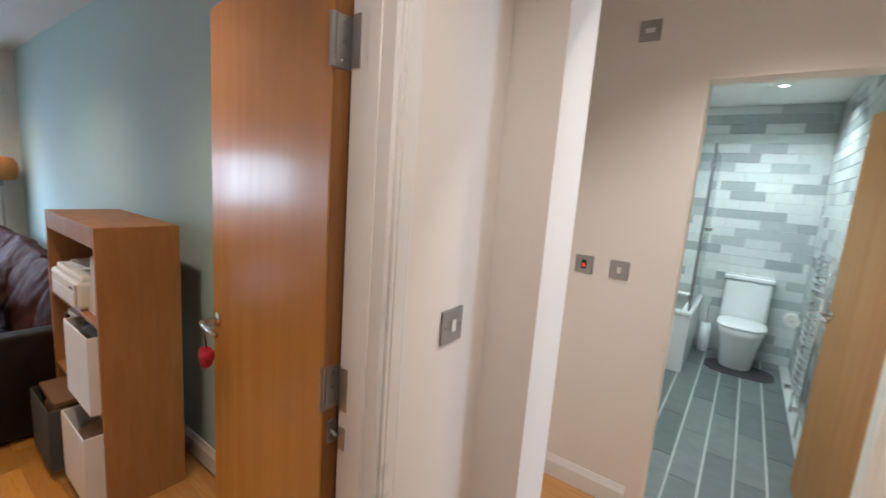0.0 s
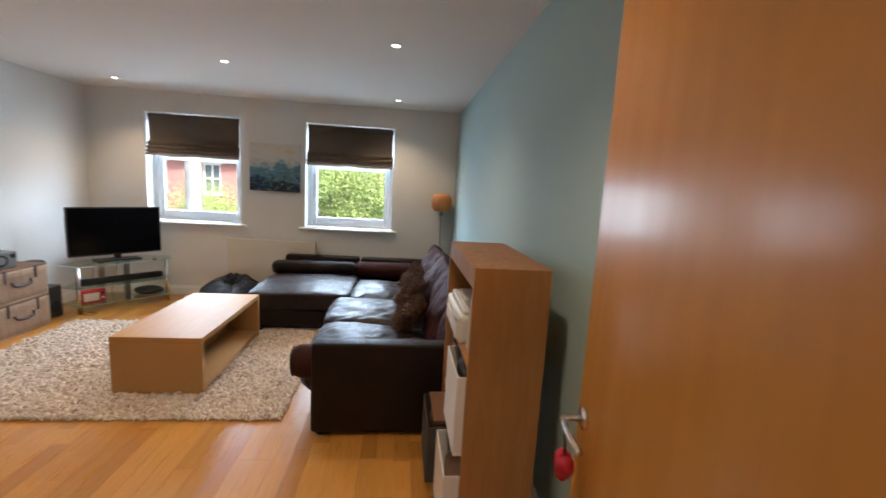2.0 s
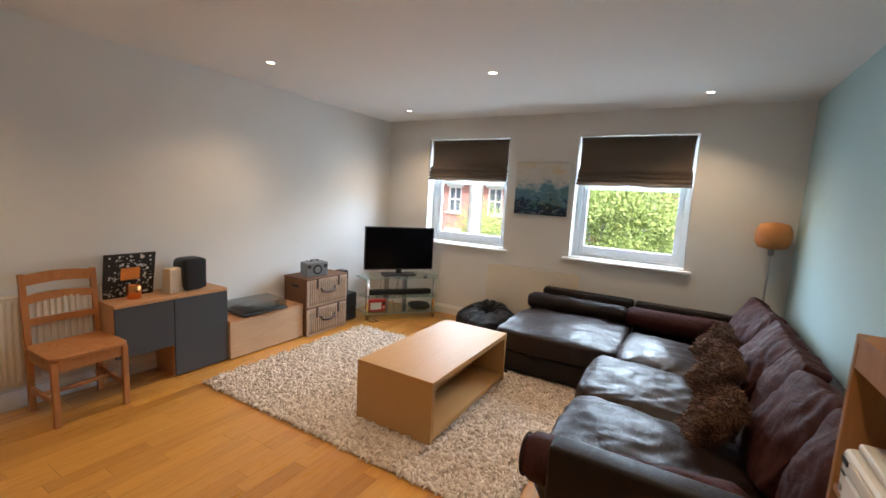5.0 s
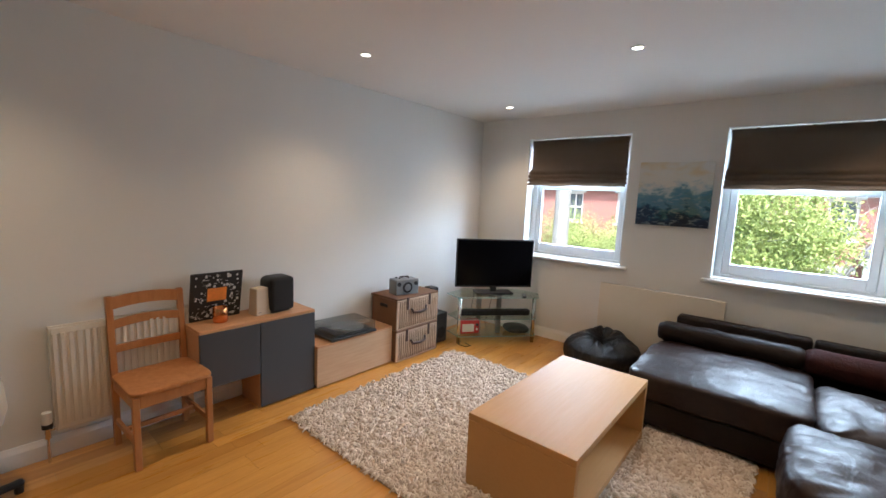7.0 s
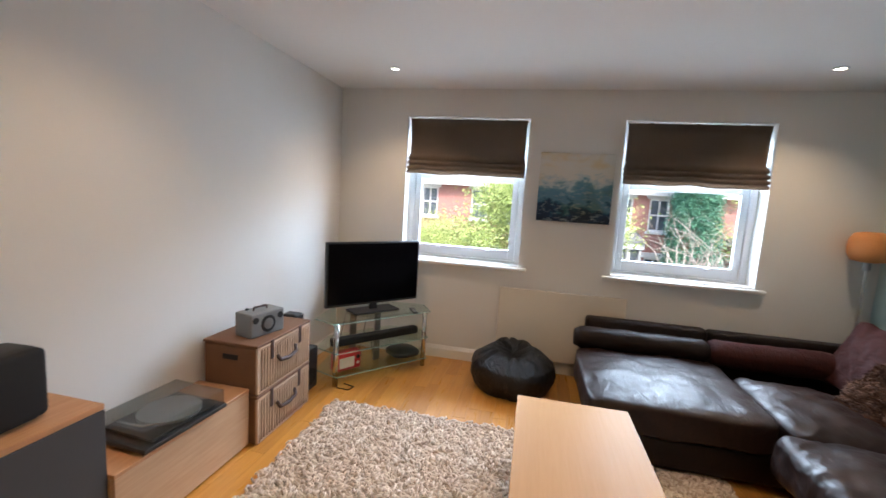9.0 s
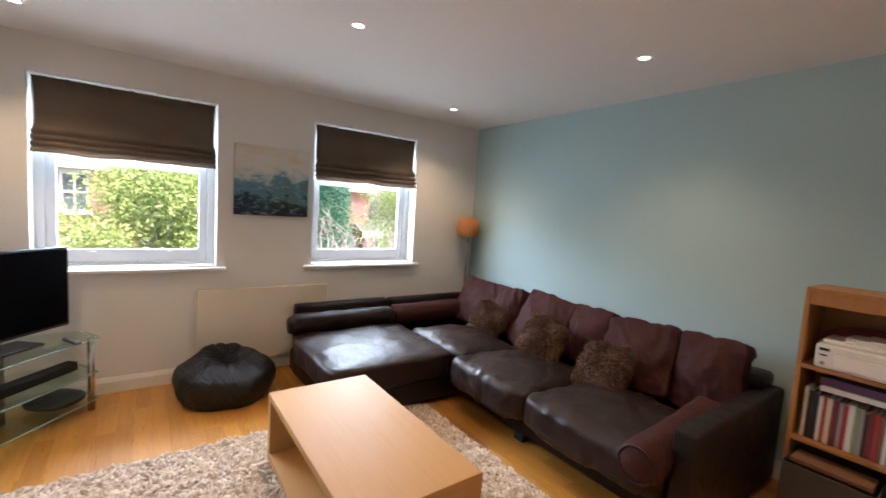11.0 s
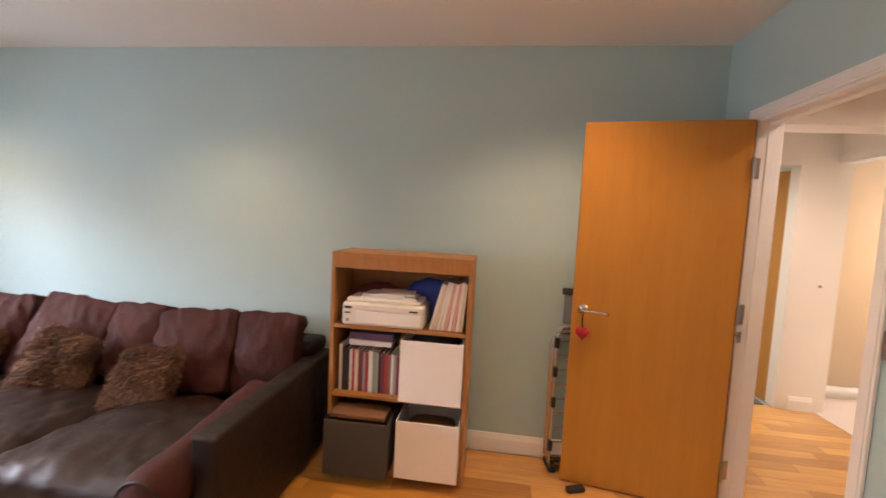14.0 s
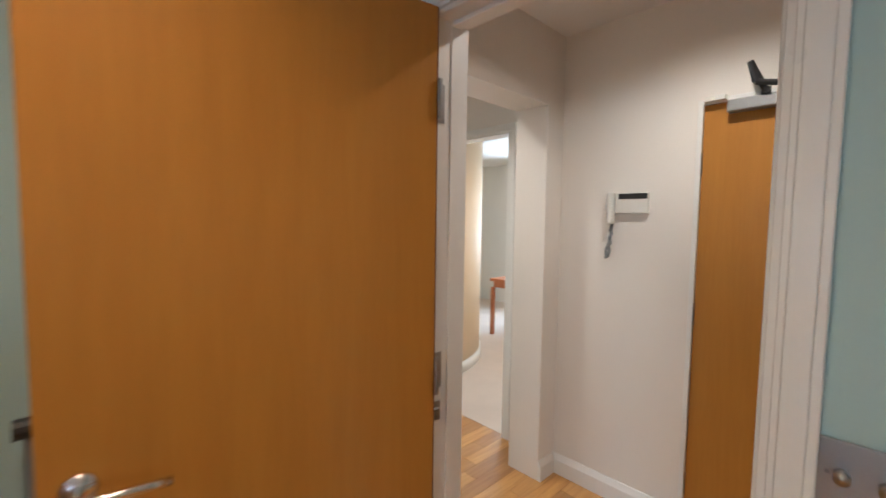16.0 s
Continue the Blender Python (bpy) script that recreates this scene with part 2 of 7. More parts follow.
def seascape(name):
    """A painted sea under a pale sky, over a canvas that lies along y and z."""
    m, nt, b = nodes_of(name)
    tc = nt.nodes.new("ShaderNodeTexCoord")
    sep = nt.nodes.new("ShaderNodeSeparateXYZ")
    nt.links.new(tc.outputs["Generated"], sep.inputs[0])
    mp = nt.nodes.new("ShaderNodeMapping")
    mp.inputs["Scale"].default_value = (0, 3.0, 5.0)
    nt.links.new(tc.outputs["Generated"], mp.inputs[0])
    n = noise_of(nt, mp.outputs[0], 1.3, 6, 0.6, 0.25)
    n2 = noise_of(nt, mp.outputs[0], 0.7, 3, 0.5, 0.3)
    h = nt.nodes.new("ShaderNodeMath")
    h.operation = "MULTIPLY_ADD"
    h.inputs[1].default_value = 0.8
    sub = nt.nodes.new("ShaderNodeMath")
    sub.operation = "SUBTRACT"
    sub.inputs[1].default_value = 0.5
    nt.links.new(n, sub.inputs[0])
    nt.links.new(sub.outputs[0], h.inputs[0])
    nt.links.new(sep.outputs["Z"], h.inputs[2])
    c = ramp(nt, h.outputs[0], [(0.0, (0.004, 0.016, 0.045)), (0.2, (0.007, 0.04, 0.095)), (0.25, (0.03, 0.13, 0.20)), (0.3, (0.11, 0.24, 0.33)), (0.42, (0.09, 0.24, 0.34)),
                                (0.50, (0.15, 0.30, 0.37)), (0.57, (0.44, 0.53, 0.55)), (0.66, (0.66, 0.64, 0.57)), (1.0, (0.66, 0.66, 0.63))])
    # pale flecks of foam over the lower part
    mp2 = nt.nodes.new("ShaderNodeMapping")
    mp2.inputs["Scale"].default_value, mp2.inputs["Rotation"].default_value = (0, 9, 22), (radians(14), 0, 0)
    nt.links.new(tc.outputs["Generated"], mp2.inputs[0])
    foam = noise_of(nt, mp2.outputs[0], 1.0, 4, 0.6, 0.6)
    fm = nt.nodes.new("ShaderNodeMath")
    fm.operation = "MULTIPLY"
    nt.links.new(ramp(nt, foam, [(0.54, (0, 0, 0)), (0.66, (1, 1, 1))]), fm.inputs[0])
    nt.links.new(ramp(nt, sep.outputs["Z"], [(0.42, (0.6, 0.6, 0.6)), (0.62, (0, 0, 0))]), fm.inputs[1])
    c = mix_by(nt, fm.outputs[0], c, (0.36, 0.44, 0.47))
    glow = ramp(nt, n2, [(0.5, (1, 1, 1)), (0.66, (1.0, 0.84, 0.58))])
    nt.links.new(mix_by(nt, 1.0, c, glow, "MULTIPLY"), b.inputs["Base Color"])
    b.inputs["Roughness"].default_value = 0.6
    bump(nt, b, n, 0.3, 0.004)
    return m


WHITE_WALL = plain("white_wall_paint", (0.74, 0.73, 0.70), 0.75, var=0.025, fine=180, bump_s=0.05, coarse=1.2)
TEAL_WALL = plain("teal_wall_paint", (0.40, 0.545, 0.55), 0.7, var=0.03, fine=180, bump_s=0.05, coarse=1.2)
HALL_WALL = plain("warm_white_paint", (0.80, 0.755, 0.695), 0.7, var=0.025, fine=180, bump_s=0.05, coarse=1.2)
CEILING = plain("ceiling_paint", (0.78, 0.76, 0.73), 0.8, var=0.02, fine=160, bump_s=0.04, coarse=1.0)
GLOSS_WHITE = plain("white_gloss_paint", (0.80, 0.79, 0.76), 0.32, var=0.03, fine=50, bump_s=0.04)
UPVC = plain("white_window_frame", (0.66, 0.69, 0.72), 0.3, var=0.02, bump_s=0.0)
OAK_FLOOR = wood("oak_floor", (0.62, 0.31, 0.066), (0.48, 0.215, 0.04), 0.3, (1.0, 12, 12), spread=0.22, coat=0.25)
OAK_REST = wood("oak_floor_rest", (0.60, 0.33, 0.11), (0.44, 0.21, 0.06), 0.3, (1.0, 12, 12), coat=0.25)
DOOR_WOOD = wood("door_veneer", (0.49, 0.222, 0.039), (0.42, 0.180, 0.029), 0.34, (5, 5, 0.4), shift=False, coat=0.22, knots=0.25, spec=0.28, relief=0.02, coat_rough=0.15)
DOOR_EDGE = wood("door_edge_wood", (0.26, 0.11, 0.03), (0.17, 0.07, 0.018), 0.5, (14, 14, 1.0), shift=False)
CASE_WOOD = wood("bookcase_veneer", (0.44, 0.215, 0.075), (0.35, 0.155, 0.05), 0.45, (10, 10, 1.2), shift=False)
TABLE_WOOD = wood("table_veneer", (0.50, 0.285, 0.108), (0.47, 0.262, 0.098), 0.50, (1.4, 22, 22), shift=False, spec=0.26)
CHAIR_WOOD = wood("antique_pine", (0.50, 0.22, 0.075), (0.36, 0.14, 0.045), 0.4, (9, 9, 1.6), shift=True)
UNIT_WOOD = wood("low_unit_veneer", (0.58, 0.38, 0.23), (0.48, 0.30, 0.17), 0.45, (1.5, 20, 20), shift=False)
UNIT_TOP = wood("unit_top_veneer", (0.58, 0.32, 0.16), (0.47, 0.24, 0.11), 0.4, (1.5, 20, 20), shift=False)
GREY_FRONT = plain("anthracite_front", (0.055, 0.060, 0.068), 0.45, var=0.06, bump_s=0.02)
LEATHER = leather("brown_leather", (0.013, 0.0065, 0.0055), (0.032, 0.016, 0.012), 0.38, 0.26, 0.30)
ARM_LEATHER = leather("dark_frame_leather", (0.009, 0.005, 0.004), (0.018, 0.010, 0.008), 0.44, 0.2, 0.25)
BACK_LEATHER = leather("faded_red_brown_leather", (0.038, 0.011, 0.010), (0.066, 0.019, 0.016), 0.68, 0.5, 0.2)
FUR = islands("brown_fur", [(0.0, (0.055, 0.024, 0.013)), (0.5, (0.13, 0.060, 0.033)), (1.0, (0.22, 0.122, 0.073))], 0.9, 0.0)
BLACK_LEATHER = leather("black_leather", (0.005, 0.005, 0.006), (0.010, 0.010, 0.011), 0.4, 1.0)
BLACK = plain("black_plastic", (0.012, 0.012, 0.013), 0.45, var=0.1, bump_s=0.03)
SCREEN = plain("black_screen", (0.003, 0.003, 0.004), 0.18, var=0.0, bump_s=0)
SCREEN.node_tree.nodes["Principled BSDF"].inputs["Specular IOR Level"].default_value = 0.12
CLOTH_BLACK = plain("black_speaker_cloth", (0.014, 0.014, 0.015), 0.9, var=0.2, fine=400, bump_s=0.4)
CHROME = plain("chrome", (0.72, 0.71, 0.69), 0.18, 1.0, var=0.05, bump_s=0.0)
STEEL = plain("brushed_steel", (0.42, 0.41, 0.40), 0.36, 1.0, var=0.08, fine=120, bump_s=0.03)
GREY_METAL = plain("grey_metal", (0.28, 0.28, 0.28), 0.4, 0.7, var=0.08, bump_s=0.02)
BLIND = plain("brown_blind_cloth", (0.26, 0.20, 0.155), 0.85, var=0.12, fine=300, bump_s=0.35)
LINING = plain("blind_lining", (0.75, 0.74, 0.7), 0.9, var=0.04)
PANE = window_glass("clear_glass")
GLASS = window_glass("greenish_glass", (0.90, 0.97, 0.94))
LID = window_glass("smoky_lid", (0.86, 0.88, 0.88), 0.025)
CREAM = plain("cream_radiator_enamel", (0.70, 0.64, 0.54), 0.35, var=0.03, bump_s=0.02)
WHITE_PLASTIC = plain("white_plastic", (0.74, 0.72, 0.66), 0.4, var=0.04, bump_s=0.02)
WHITE_BOX = plain("white_box_card", (0.78, 0.76, 0.73), 0.55, var=0.03, bump_s=0.03)
GREY_FELT = plain("dark_grey_felt", (0.065, 0.06, 0.058), 0.95, var=0.15, fine=250, bump_s=0.4)
PAPER = plain("paper", (0.72, 0.69, 0.63), 0.8, var=0.08, bump_s=0.05)
WICKER = islands("pale_wicker", [(0.0, (0.36, 0.24, 0.15)), (0.5, (0.50, 0.36, 0.25)), (1.0, (0.60, 0.46, 0.34))], 0.75)
WICKER_DARK = plain("dark_wicker_ground", (0.07, 0.038, 0.022), 0.9, var=0.3, fine=120, bump_s=0.4)
HIDE = plain("tan_basket_side", (0.17, 0.082, 0.04), 0.7, var=0.2, fine=140, bump_s=0.3)
STRAP = plain("dark_leather_strap", (0.045, 0.02, 0.013), 0.5, var=0.2)
SHADE = plain("orange_lamp_shade", (0.55, 0.22, 0.06), 0.7, var=0.15, fine=90, bump_s=0.3)
COPPER = plain("copper", (0.86, 0.33, 0.12), 0.22, 1.0, var=0.1, bump_s=0.03)
BEIGE = plain("beige_cloth", (0.56, 0.47, 0.35), 0.8, var=0.06, fine=300, bump_s=0.3)
TAUPE_GREY = plain("matt_grey_plastic", (0.20, 0.205, 0.205), 0.5, var=0.05, bump_s=0.02)
RED = plain("red_enamel", (0.50, 0.025, 0.03), 0.4, var=0.1)
RED_CLOTH = plain("red_felt", (0.42, 0.012, 0.03), 0.8, var=0.15, fine=200, bump_s=0.3)
ORANGE = plain("orange_print", (0.80, 0.24, 0.03), 0.5, var=0.2, coarse=12)
INK_WHITE = plain("white_ink", (0.62, 0.62, 0.60), 0.6)
SEA = seascape("seascape_paint")
TUFT = islands("cream_shag", [(0.0, (0.40, 0.31, 0.24)), (0.25, (0.56, 0.46, 0.37)), (0.7, (0.66, 0.57, 0.48)), (1.0, (0.76, 0.68, 0.60))], 0.95, 0.2)
RUG_BASE = plain("rug_backing", (0.36, 0.28, 0.21), 0.95, var=0.2, fine=120, bump_s=0.4)
TILE_WALL = pieces("wall_tiles", [(0.62, 0.66, 0.63), (0.66, 0.69, 0.66), (0.64, 0.67, 0.64), (0.46, 0.50, 0.48), (0.63, 0.67, 0.64), (0.38, 0.41, 0.40), (0.68, 0.70, 0.67)], 0.18)
TILE_FLOOR = pieces("floor_tiles", [(0.13, 0.155, 0.15), (0.16, 0.185, 0.175), (0.19, 0.215, 0.205), (0.145, 0.165, 0.16)], 0.35, 0.2)
GROUT = plain("grout", (0.62, 0.64, 0.60), 0.9, var=0.05)
CERAMIC = plain("white_ceramic", (0.82, 0.83, 0.81), 0.12, var=0.01, bump_s=0.0)
CARPET = plain("cream_carpet", (0.62, 0.52, 0.44), 0.95, var=0.06, fine=220, bump_s=0.5)
CARPET_ROOM = plain("peach_cream_paint", (0.80, 0.64, 0.45), 0.7, var=0.02, bump_s=0.03)
DESK_RED = wood("reddish_desk_wood", (0.45, 0.15, 0.05), (0.32, 0.09, 0.03), 0.35)
LAMP_GLOW = emitter("downlight_glow", (1.0, 0.86, 0.66), 5)
LAMP_GLOW_COOL = emitter("cool_downlight_glow", (0.95, 1.0, 0.95), 5)
NEON_RED = emitter("red_neon", (0.8, 0.06, 0.02), 0.12)
BRICK = brick_far("red_brick", (0.48, 0.20, 0.16))
SLATE = plain("slate", (0.13, 0.13, 0.145), 0.7, var=0.2)
STONE_WHITE = plain("white_painted_stone", (0.72, 0.71, 0.68), 0.7, var=0.06)
DARK_PANE = plain("dark_house_pane", (0.10, 0.12, 0.14), 0.12, var=0.3, bump_s=0)
BARK = plain("grey_bark", (0.34, 0.33, 0.29), 0.9, var=0.3, fine=30, bump_s=0.8)
LEAF = islands("yellow_green_leaf", [(0.0, (0.26, 0.34, 0.09)), (0.5, (0.36, 0.44, 0.13)), (1.0, (0.48, 0.54, 0.20))], 0.95)
LEAF_DARK = islands("conifer_leaf", [(0.0, (0.05, 0.17, 0.10)), (1.0, (0.11, 0.28, 0.16))], 0.7)
GRASS = plain("damp_lawn", (0.07, 0.10, 0.035), 0.95, var=0.3, fine=20, bump_s=0.5)
ASPHALT = plain("asphalt", (0.055, 0.055, 0.055), 0.9, var=0.2, fine=40, bump_s=0.4)


# ---- building helpers ----
def part(name, bm, material, parent=None, label="", smooth=False, kind=""):
    """Links a bmesh as one mesh object, in the space of its thing."""
    me = bpy.data.meshes.new(name)
    bm.to_mesh(me)
    bm.free()
    me.materials.append(material)
    if smooth:
        me.polygons.foreach_set("use_smooth", [True] * len(me.polygons))
    o = new(name, me)
    o.parent = parent
    return tagged(o, label, kind=kind)


def thing(name, label, category, m=None, group="", kind=""):
    o = new(name)
    o.empty_display_size = 0.05
    o.matrix_basis = m or Matrix()
    return tagged(o, label, category, group, kind)


def whole(name, bm, material, label, category="", smooth=False, kind="", group="", m=None):
    """A thing of one mesh."""
    o = part(name, bm, material, None, label, smooth)
    if m:
        o.matrix_basis = m
    return tagged(o, label, category, group, kind)


def bx(bm, lo, hi, bev=0.0, seg=2):
    c, s = [(a + b) / 2 for a, b in zip(lo, hi)], [abs(b - a) for a, b in zip(lo, hi)]
    r = bmesh.ops.create_cube(bm, size=1, matrix=Matrix.Translation(c) @ Matrix.Diagonal((*s, 1)))
    if bev:
        es = list({e for v in r["verts"] for e in v.link_edges})
        bmesh.ops.bevel(bm, geom=es, offset=min(bev, min(s) * 0.45), segments=seg, affect="EDGES", profile=0.5)
    return bm


def box(lo, hi, bev=0.0, seg=2):
    return bx(bmesh.new(), lo, hi, bev, seg)


def cy(bm, p0, p1, r, seg=12, r2=None):
    p0, p1 = Vector(p0), Vector(p1)
    d = p1 - p0
    m = Matrix.Translation((p0 + p1) / 2) @ d.to_track_quat("Z", "Y").to_matrix().to_4x4()
    bmesh.ops.create_cone(bm, cap_ends=True, segments=seg, radius1=r, radius2=r if r2 is None else r2, depth=d.length, matrix=m)
    return bm


def rod(p0, p1, r, seg=12, r2=None):
    return cy(bmesh.new(), p0, p1, r, seg, r2)


def tube(bm, pts, r, seg=8):
    """A bent tube along points."""
    pts = [Vector(p) for p in pts]
    rings, q, old = [], None, None
    for i, p in enumerate(pts):
        d = (pts[min(i + 1, len(pts) - 1)] - pts[max(i - 1, 0)]).normalized()
        q = d.to_track_quat("Z", "Y") if q is None else old.rotation_difference(d) @ q
        old = d
        rings.append([bm.verts.new(p + q @ Vector((r * math.cos(a), r * math.sin(a), 0))) for a in np.linspace(0, 2 * math.pi, seg, endpoint=False)])
    for a, b in zip(rings, rings[1:]):
        for k in range(seg):
            bm.faces.new((a[k], a[(k + 1) % seg], b[(k + 1) % seg], b[k]))
    bm.faces.new(rings[0][::-1])
    bm.faces.new(rings[-1])
    return bm


def lathe(bm, prof, seg=32, at=(0, 0, 0), caps=True):
    """Turns (radius, height) pairs about the upright axis."""
    rings = []
    for r, z in prof:
        rings.append([bm.verts.new((at[0] + r * math.cos(a), at[1] + r * math.sin(a), at[2] + z)) for a in np.linspace(0, 2 * math.pi, seg, endpoint=False)])
    for a, b in zip(rings, rings[1:]):
        for k in range(seg):
            bm.faces.new((a[k], a[(k + 1) % seg], b[(k + 1) % seg], b[k]))
    if caps and prof[0][0] > 1e-4:
        bm.faces.new(rings[0][::-1])
    if caps and prof[-1][0] > 1e-4:
        bm.faces.new(rings[-1])
    return bm


def pillow(size, puff=0.35, power=4.0, n=14, wrinkle=0.012, freq=5.0, seed=0.0, sag=0.0):
    """A stuffed cushion: a rounded block, fuller in the middle, with creases. size: full lengths; lies about its centre."""
    bm = bmesh.new()
    bmesh.ops.create_cube(bm, size=2)
    bmesh.ops.subdivide_edges(bm, edges=bm.edges[:], cuts=n, use_grid_fill=True)
    hx, hy, hz = (s / 2 for s in size)
    for v in bm.verts:
        x, y, z = v.co
        k = (abs(x) ** power + abs(y) ** power + abs(z) ** power) ** (-1 / power)
        x, y, z = x * k, y * k, z * k
        full = (1 - puff) + puff * math.cos(x * math.pi / 2) * math.cos(y * math.pi / 2) * 1.25
        p = Vector((x * hx, y * hy, z * hz * full))
        p.z -= sag * (1 - x * x) * (1 - y * y)
        w = noise.noise(Vector((p.x * freq + seed, p.y * freq * 1.3, p.z * freq * 0.6 + seed * 2)))
        w2 = noise.noise(Vector((p.x * freq * 3 + seed, p.y * freq * 2.2 + seed, p.z * freq)))
        p += Vector((x * 0.5, y * 0.5, z)).normalized() * (wrinkle * w + wrinkle * 0.45 * w2)
        v.co = p
    return bm


def crumple(bm, depth, freq, seed):
    """Sharp creases drawn slantwise over a soft thing."""
    bm.normal_update()
    for v in [(v, v.normal.copy()) for v in bm.verts]:
        p = v[0].co
        u = Vector((p.x * freq * 2.2 + p.y * freq + seed, p.y * freq * 1.2 - seed, p.z * freq + seed * 0.7))
        ridge = 1 - 2.4 * abs(noise.noise(u + Vector((noise.noise(u * 0.6) * 1.2, 0, 0))))
        v[0].co = p + v[1] * depth * (max(0, ridge) - 0.5)


def roll_cushion(length, r, wrinkle=0.01, seed=0.0, seg=20, n=20):
    """A bolster along x, about its centre."""
    bm = bmesh.new()
    rings = []
    for i in range(n + 1):
        u = i / n
        x = (u - 0.5) * length
        e = min(u, 1 - u) * length
        rr = r * (1 if e > 0.04 else 0.72 + 0.28 * (e / 0.04) ** 0.5)
        ring = []
        for a in np.linspace(0, 2 * math.pi, seg, endpoint=False):
            w = wrinkle * noise.noise(Vector((x * 7 + seed, math.cos(a) * 2, math.sin(a) * 2 + seed)))
            ring.append(bm.verts.new((x, (rr + w) * math.cos(a), (rr + w) * math.sin(a))))
        rings.append(ring)
    for a, b in zip(rings, rings[1:]):
        for k in range(seg):
            bm.faces.new((a[k], a[(k + 1) % seg], b[(k + 1) % seg], b[k]))
    bm.faces.new(rings[0][::-1])
    bm.faces.new(rings[-1])
    return bm


def moved(bm, m):
    bm.transform(m)
    return bm


def wall(name, axis, p0, p1, a0, a1, z0, z1, holes, material, label):
    """An upright wall between the planes p0 and p1 of one axis, from a0 to a1 along the other, with holes (a0, a1, z0, z1) through it."""
    bm = bmesh.new()
    cuts = sorted({a0, a1, *[h[0] for h in holes], *[h[1] for h in holes]})
    for c0, c1 in zip(cuts, cuts[1:]):
        gaps = sorted((h[2], h[3]) for h in holes if h[0] <= c0 + 1e-6 and h[1] >= c1 - 1e-6)
        z = z0
        for g0, g1 in gaps + [(z1, z1)]:
            if g0 > z + 1e-4:
                lo, hi = ((p0, c0, z), (p1, c1, g0)) if axis == "x" else ((c0, p0, z), (c1, p1, g0))
                bx(bm, lo, hi)
            z = g1
    return whole(name, bm, material, label, "wall", kind="structure")


def slab(name, lo, hi, material, label, category, bev=0.0):
    return whole(name, box(lo, hi, bev), material, label, category, kind="structure")


# ---- structure: living room ----
DY0, DY1, DZ = -0.138, 0.623, 2.01          # living-room doorway
OY = (-0.335, 0.597)                         # hall opening towards the lobby, along x
wall("wall_west", "x", -6.20, XW, -3.66, 1.06, -0.1, CEIL, [(y0, y1, WZ0, WZ1) for y0, y1 in WINDOWS], WHITE_WALL, "white painted window wall of the living room")
wall("wall_north", "y", YN, 1.06, XW, XE, -0.1, CEIL, [], TEAL_WALL, "pale teal painted wall behind the sofa")
wall("wall_south", "y", -3.66, YS, XW, 0.861, -0.1, CEIL, [], WHITE_WALL, "long white painted wall of the living room")
wall("wall_door_side", "x", XE, -0.54, YS, 1.06, -0.1, CEIL, [(DY0, DY1, -0.1, DZ)], TEAL_WALL, "pale teal painted wall with the doorway")
wall("wall_hall_west", "x", -0.54, XH, YS, 1.06, -0.1, CEIL, [(DY0, DY1, -0.1, DZ)], HALL_WALL, "warm white hall wall beside the living-room doorway")
wall("wall_hall_north", "y", HN, 1.235, XH, 0.86, -0.1, CEIL, [(*OY, -0.1, 2.08)], HALL_WALL, "warm white hall wall with a wide cased opening")
wall("wall_hall_east", "x", HE, 0.86, YS, HN, -0.1, CEIL, [(-0.46, 0.365, -0.1, 2.0)], HALL_WALL, "warm white hall wall with the entrance door")
wall("wall_lobby_west", "x", LX0 - 0.1, LX0, 1.06, LN, -0.1, CEIL, [], HALL_WALL, "warm white end wall of the lobby")
wall("wall_lobby_fill", "y", 1.06, 1.235, LX0, XH, -0.1, CEIL, [], HALL_WALL, "short warm white return of the lobby")
wall("wall_lobby_north", "y", LN, LN + 0.11, -1.47, LX1, -0.1, CEIL, [(-0.155, 0.577, -0.1, 2.022)], HALL_WALL, "pinkish white lobby wall with the bathroom doorway")
wall("wall_lobby_east", "x", LX1, 0.93, 1.235, 2.9, -0.1, CEIL, [(1.45, 2.079, -0.1, 2.05)], HALL_WALL, "white wall with the opening to the carpeted room")
slab("ceiling", (-6.2, -3.66, CEIL), (0.93, 2.19, CEIL + 0.12), CEILING, "plain white ceiling with recessed downlights", "ceiling")
slab("subfloor", (-6.2, -3.66, -0.14), (LX1 + 0.03, LN + 0.06, -0.022), OAK_REST, "solid ground under the oak floor", "floor")

# bathroom shell
wall("wall_bathroom_north", "y", BN, BN + 0.1, BX0, BX1, -0.1, BCEIL, [], GROUT, "bathroom end wall under brick tiles")
wall("wall_bathroom_west", "x", BX0 - 0.12, BX0, LN + 0.11, BN + 0.1, -0.1, BCEIL, [], GROUT, "bathroom side wall")
wall("wall_bathroom_east", "x", BX1, BX1 + 0.12, LN + 0.11, BN + 0.1, -0.1, BCEIL, [], GROUT, "bathroom side wall under brick tiles")
slab("bathroom_ceiling", (BX0 - 0.12, LN + 0.11, BCEIL), (BX1 + 0.12, BN + 0.1, BCEIL + 0.1), CEILING, "white bathroom ceiling", "ceiling")
slab("bathroom_floor", (BX0 - 0.12, LN + 0.06, -0.14), (BX1 + 0.12, BN + 0.1, -0.010), GROUT, "pale grout bed of the tiled bathroom floor", "floor")

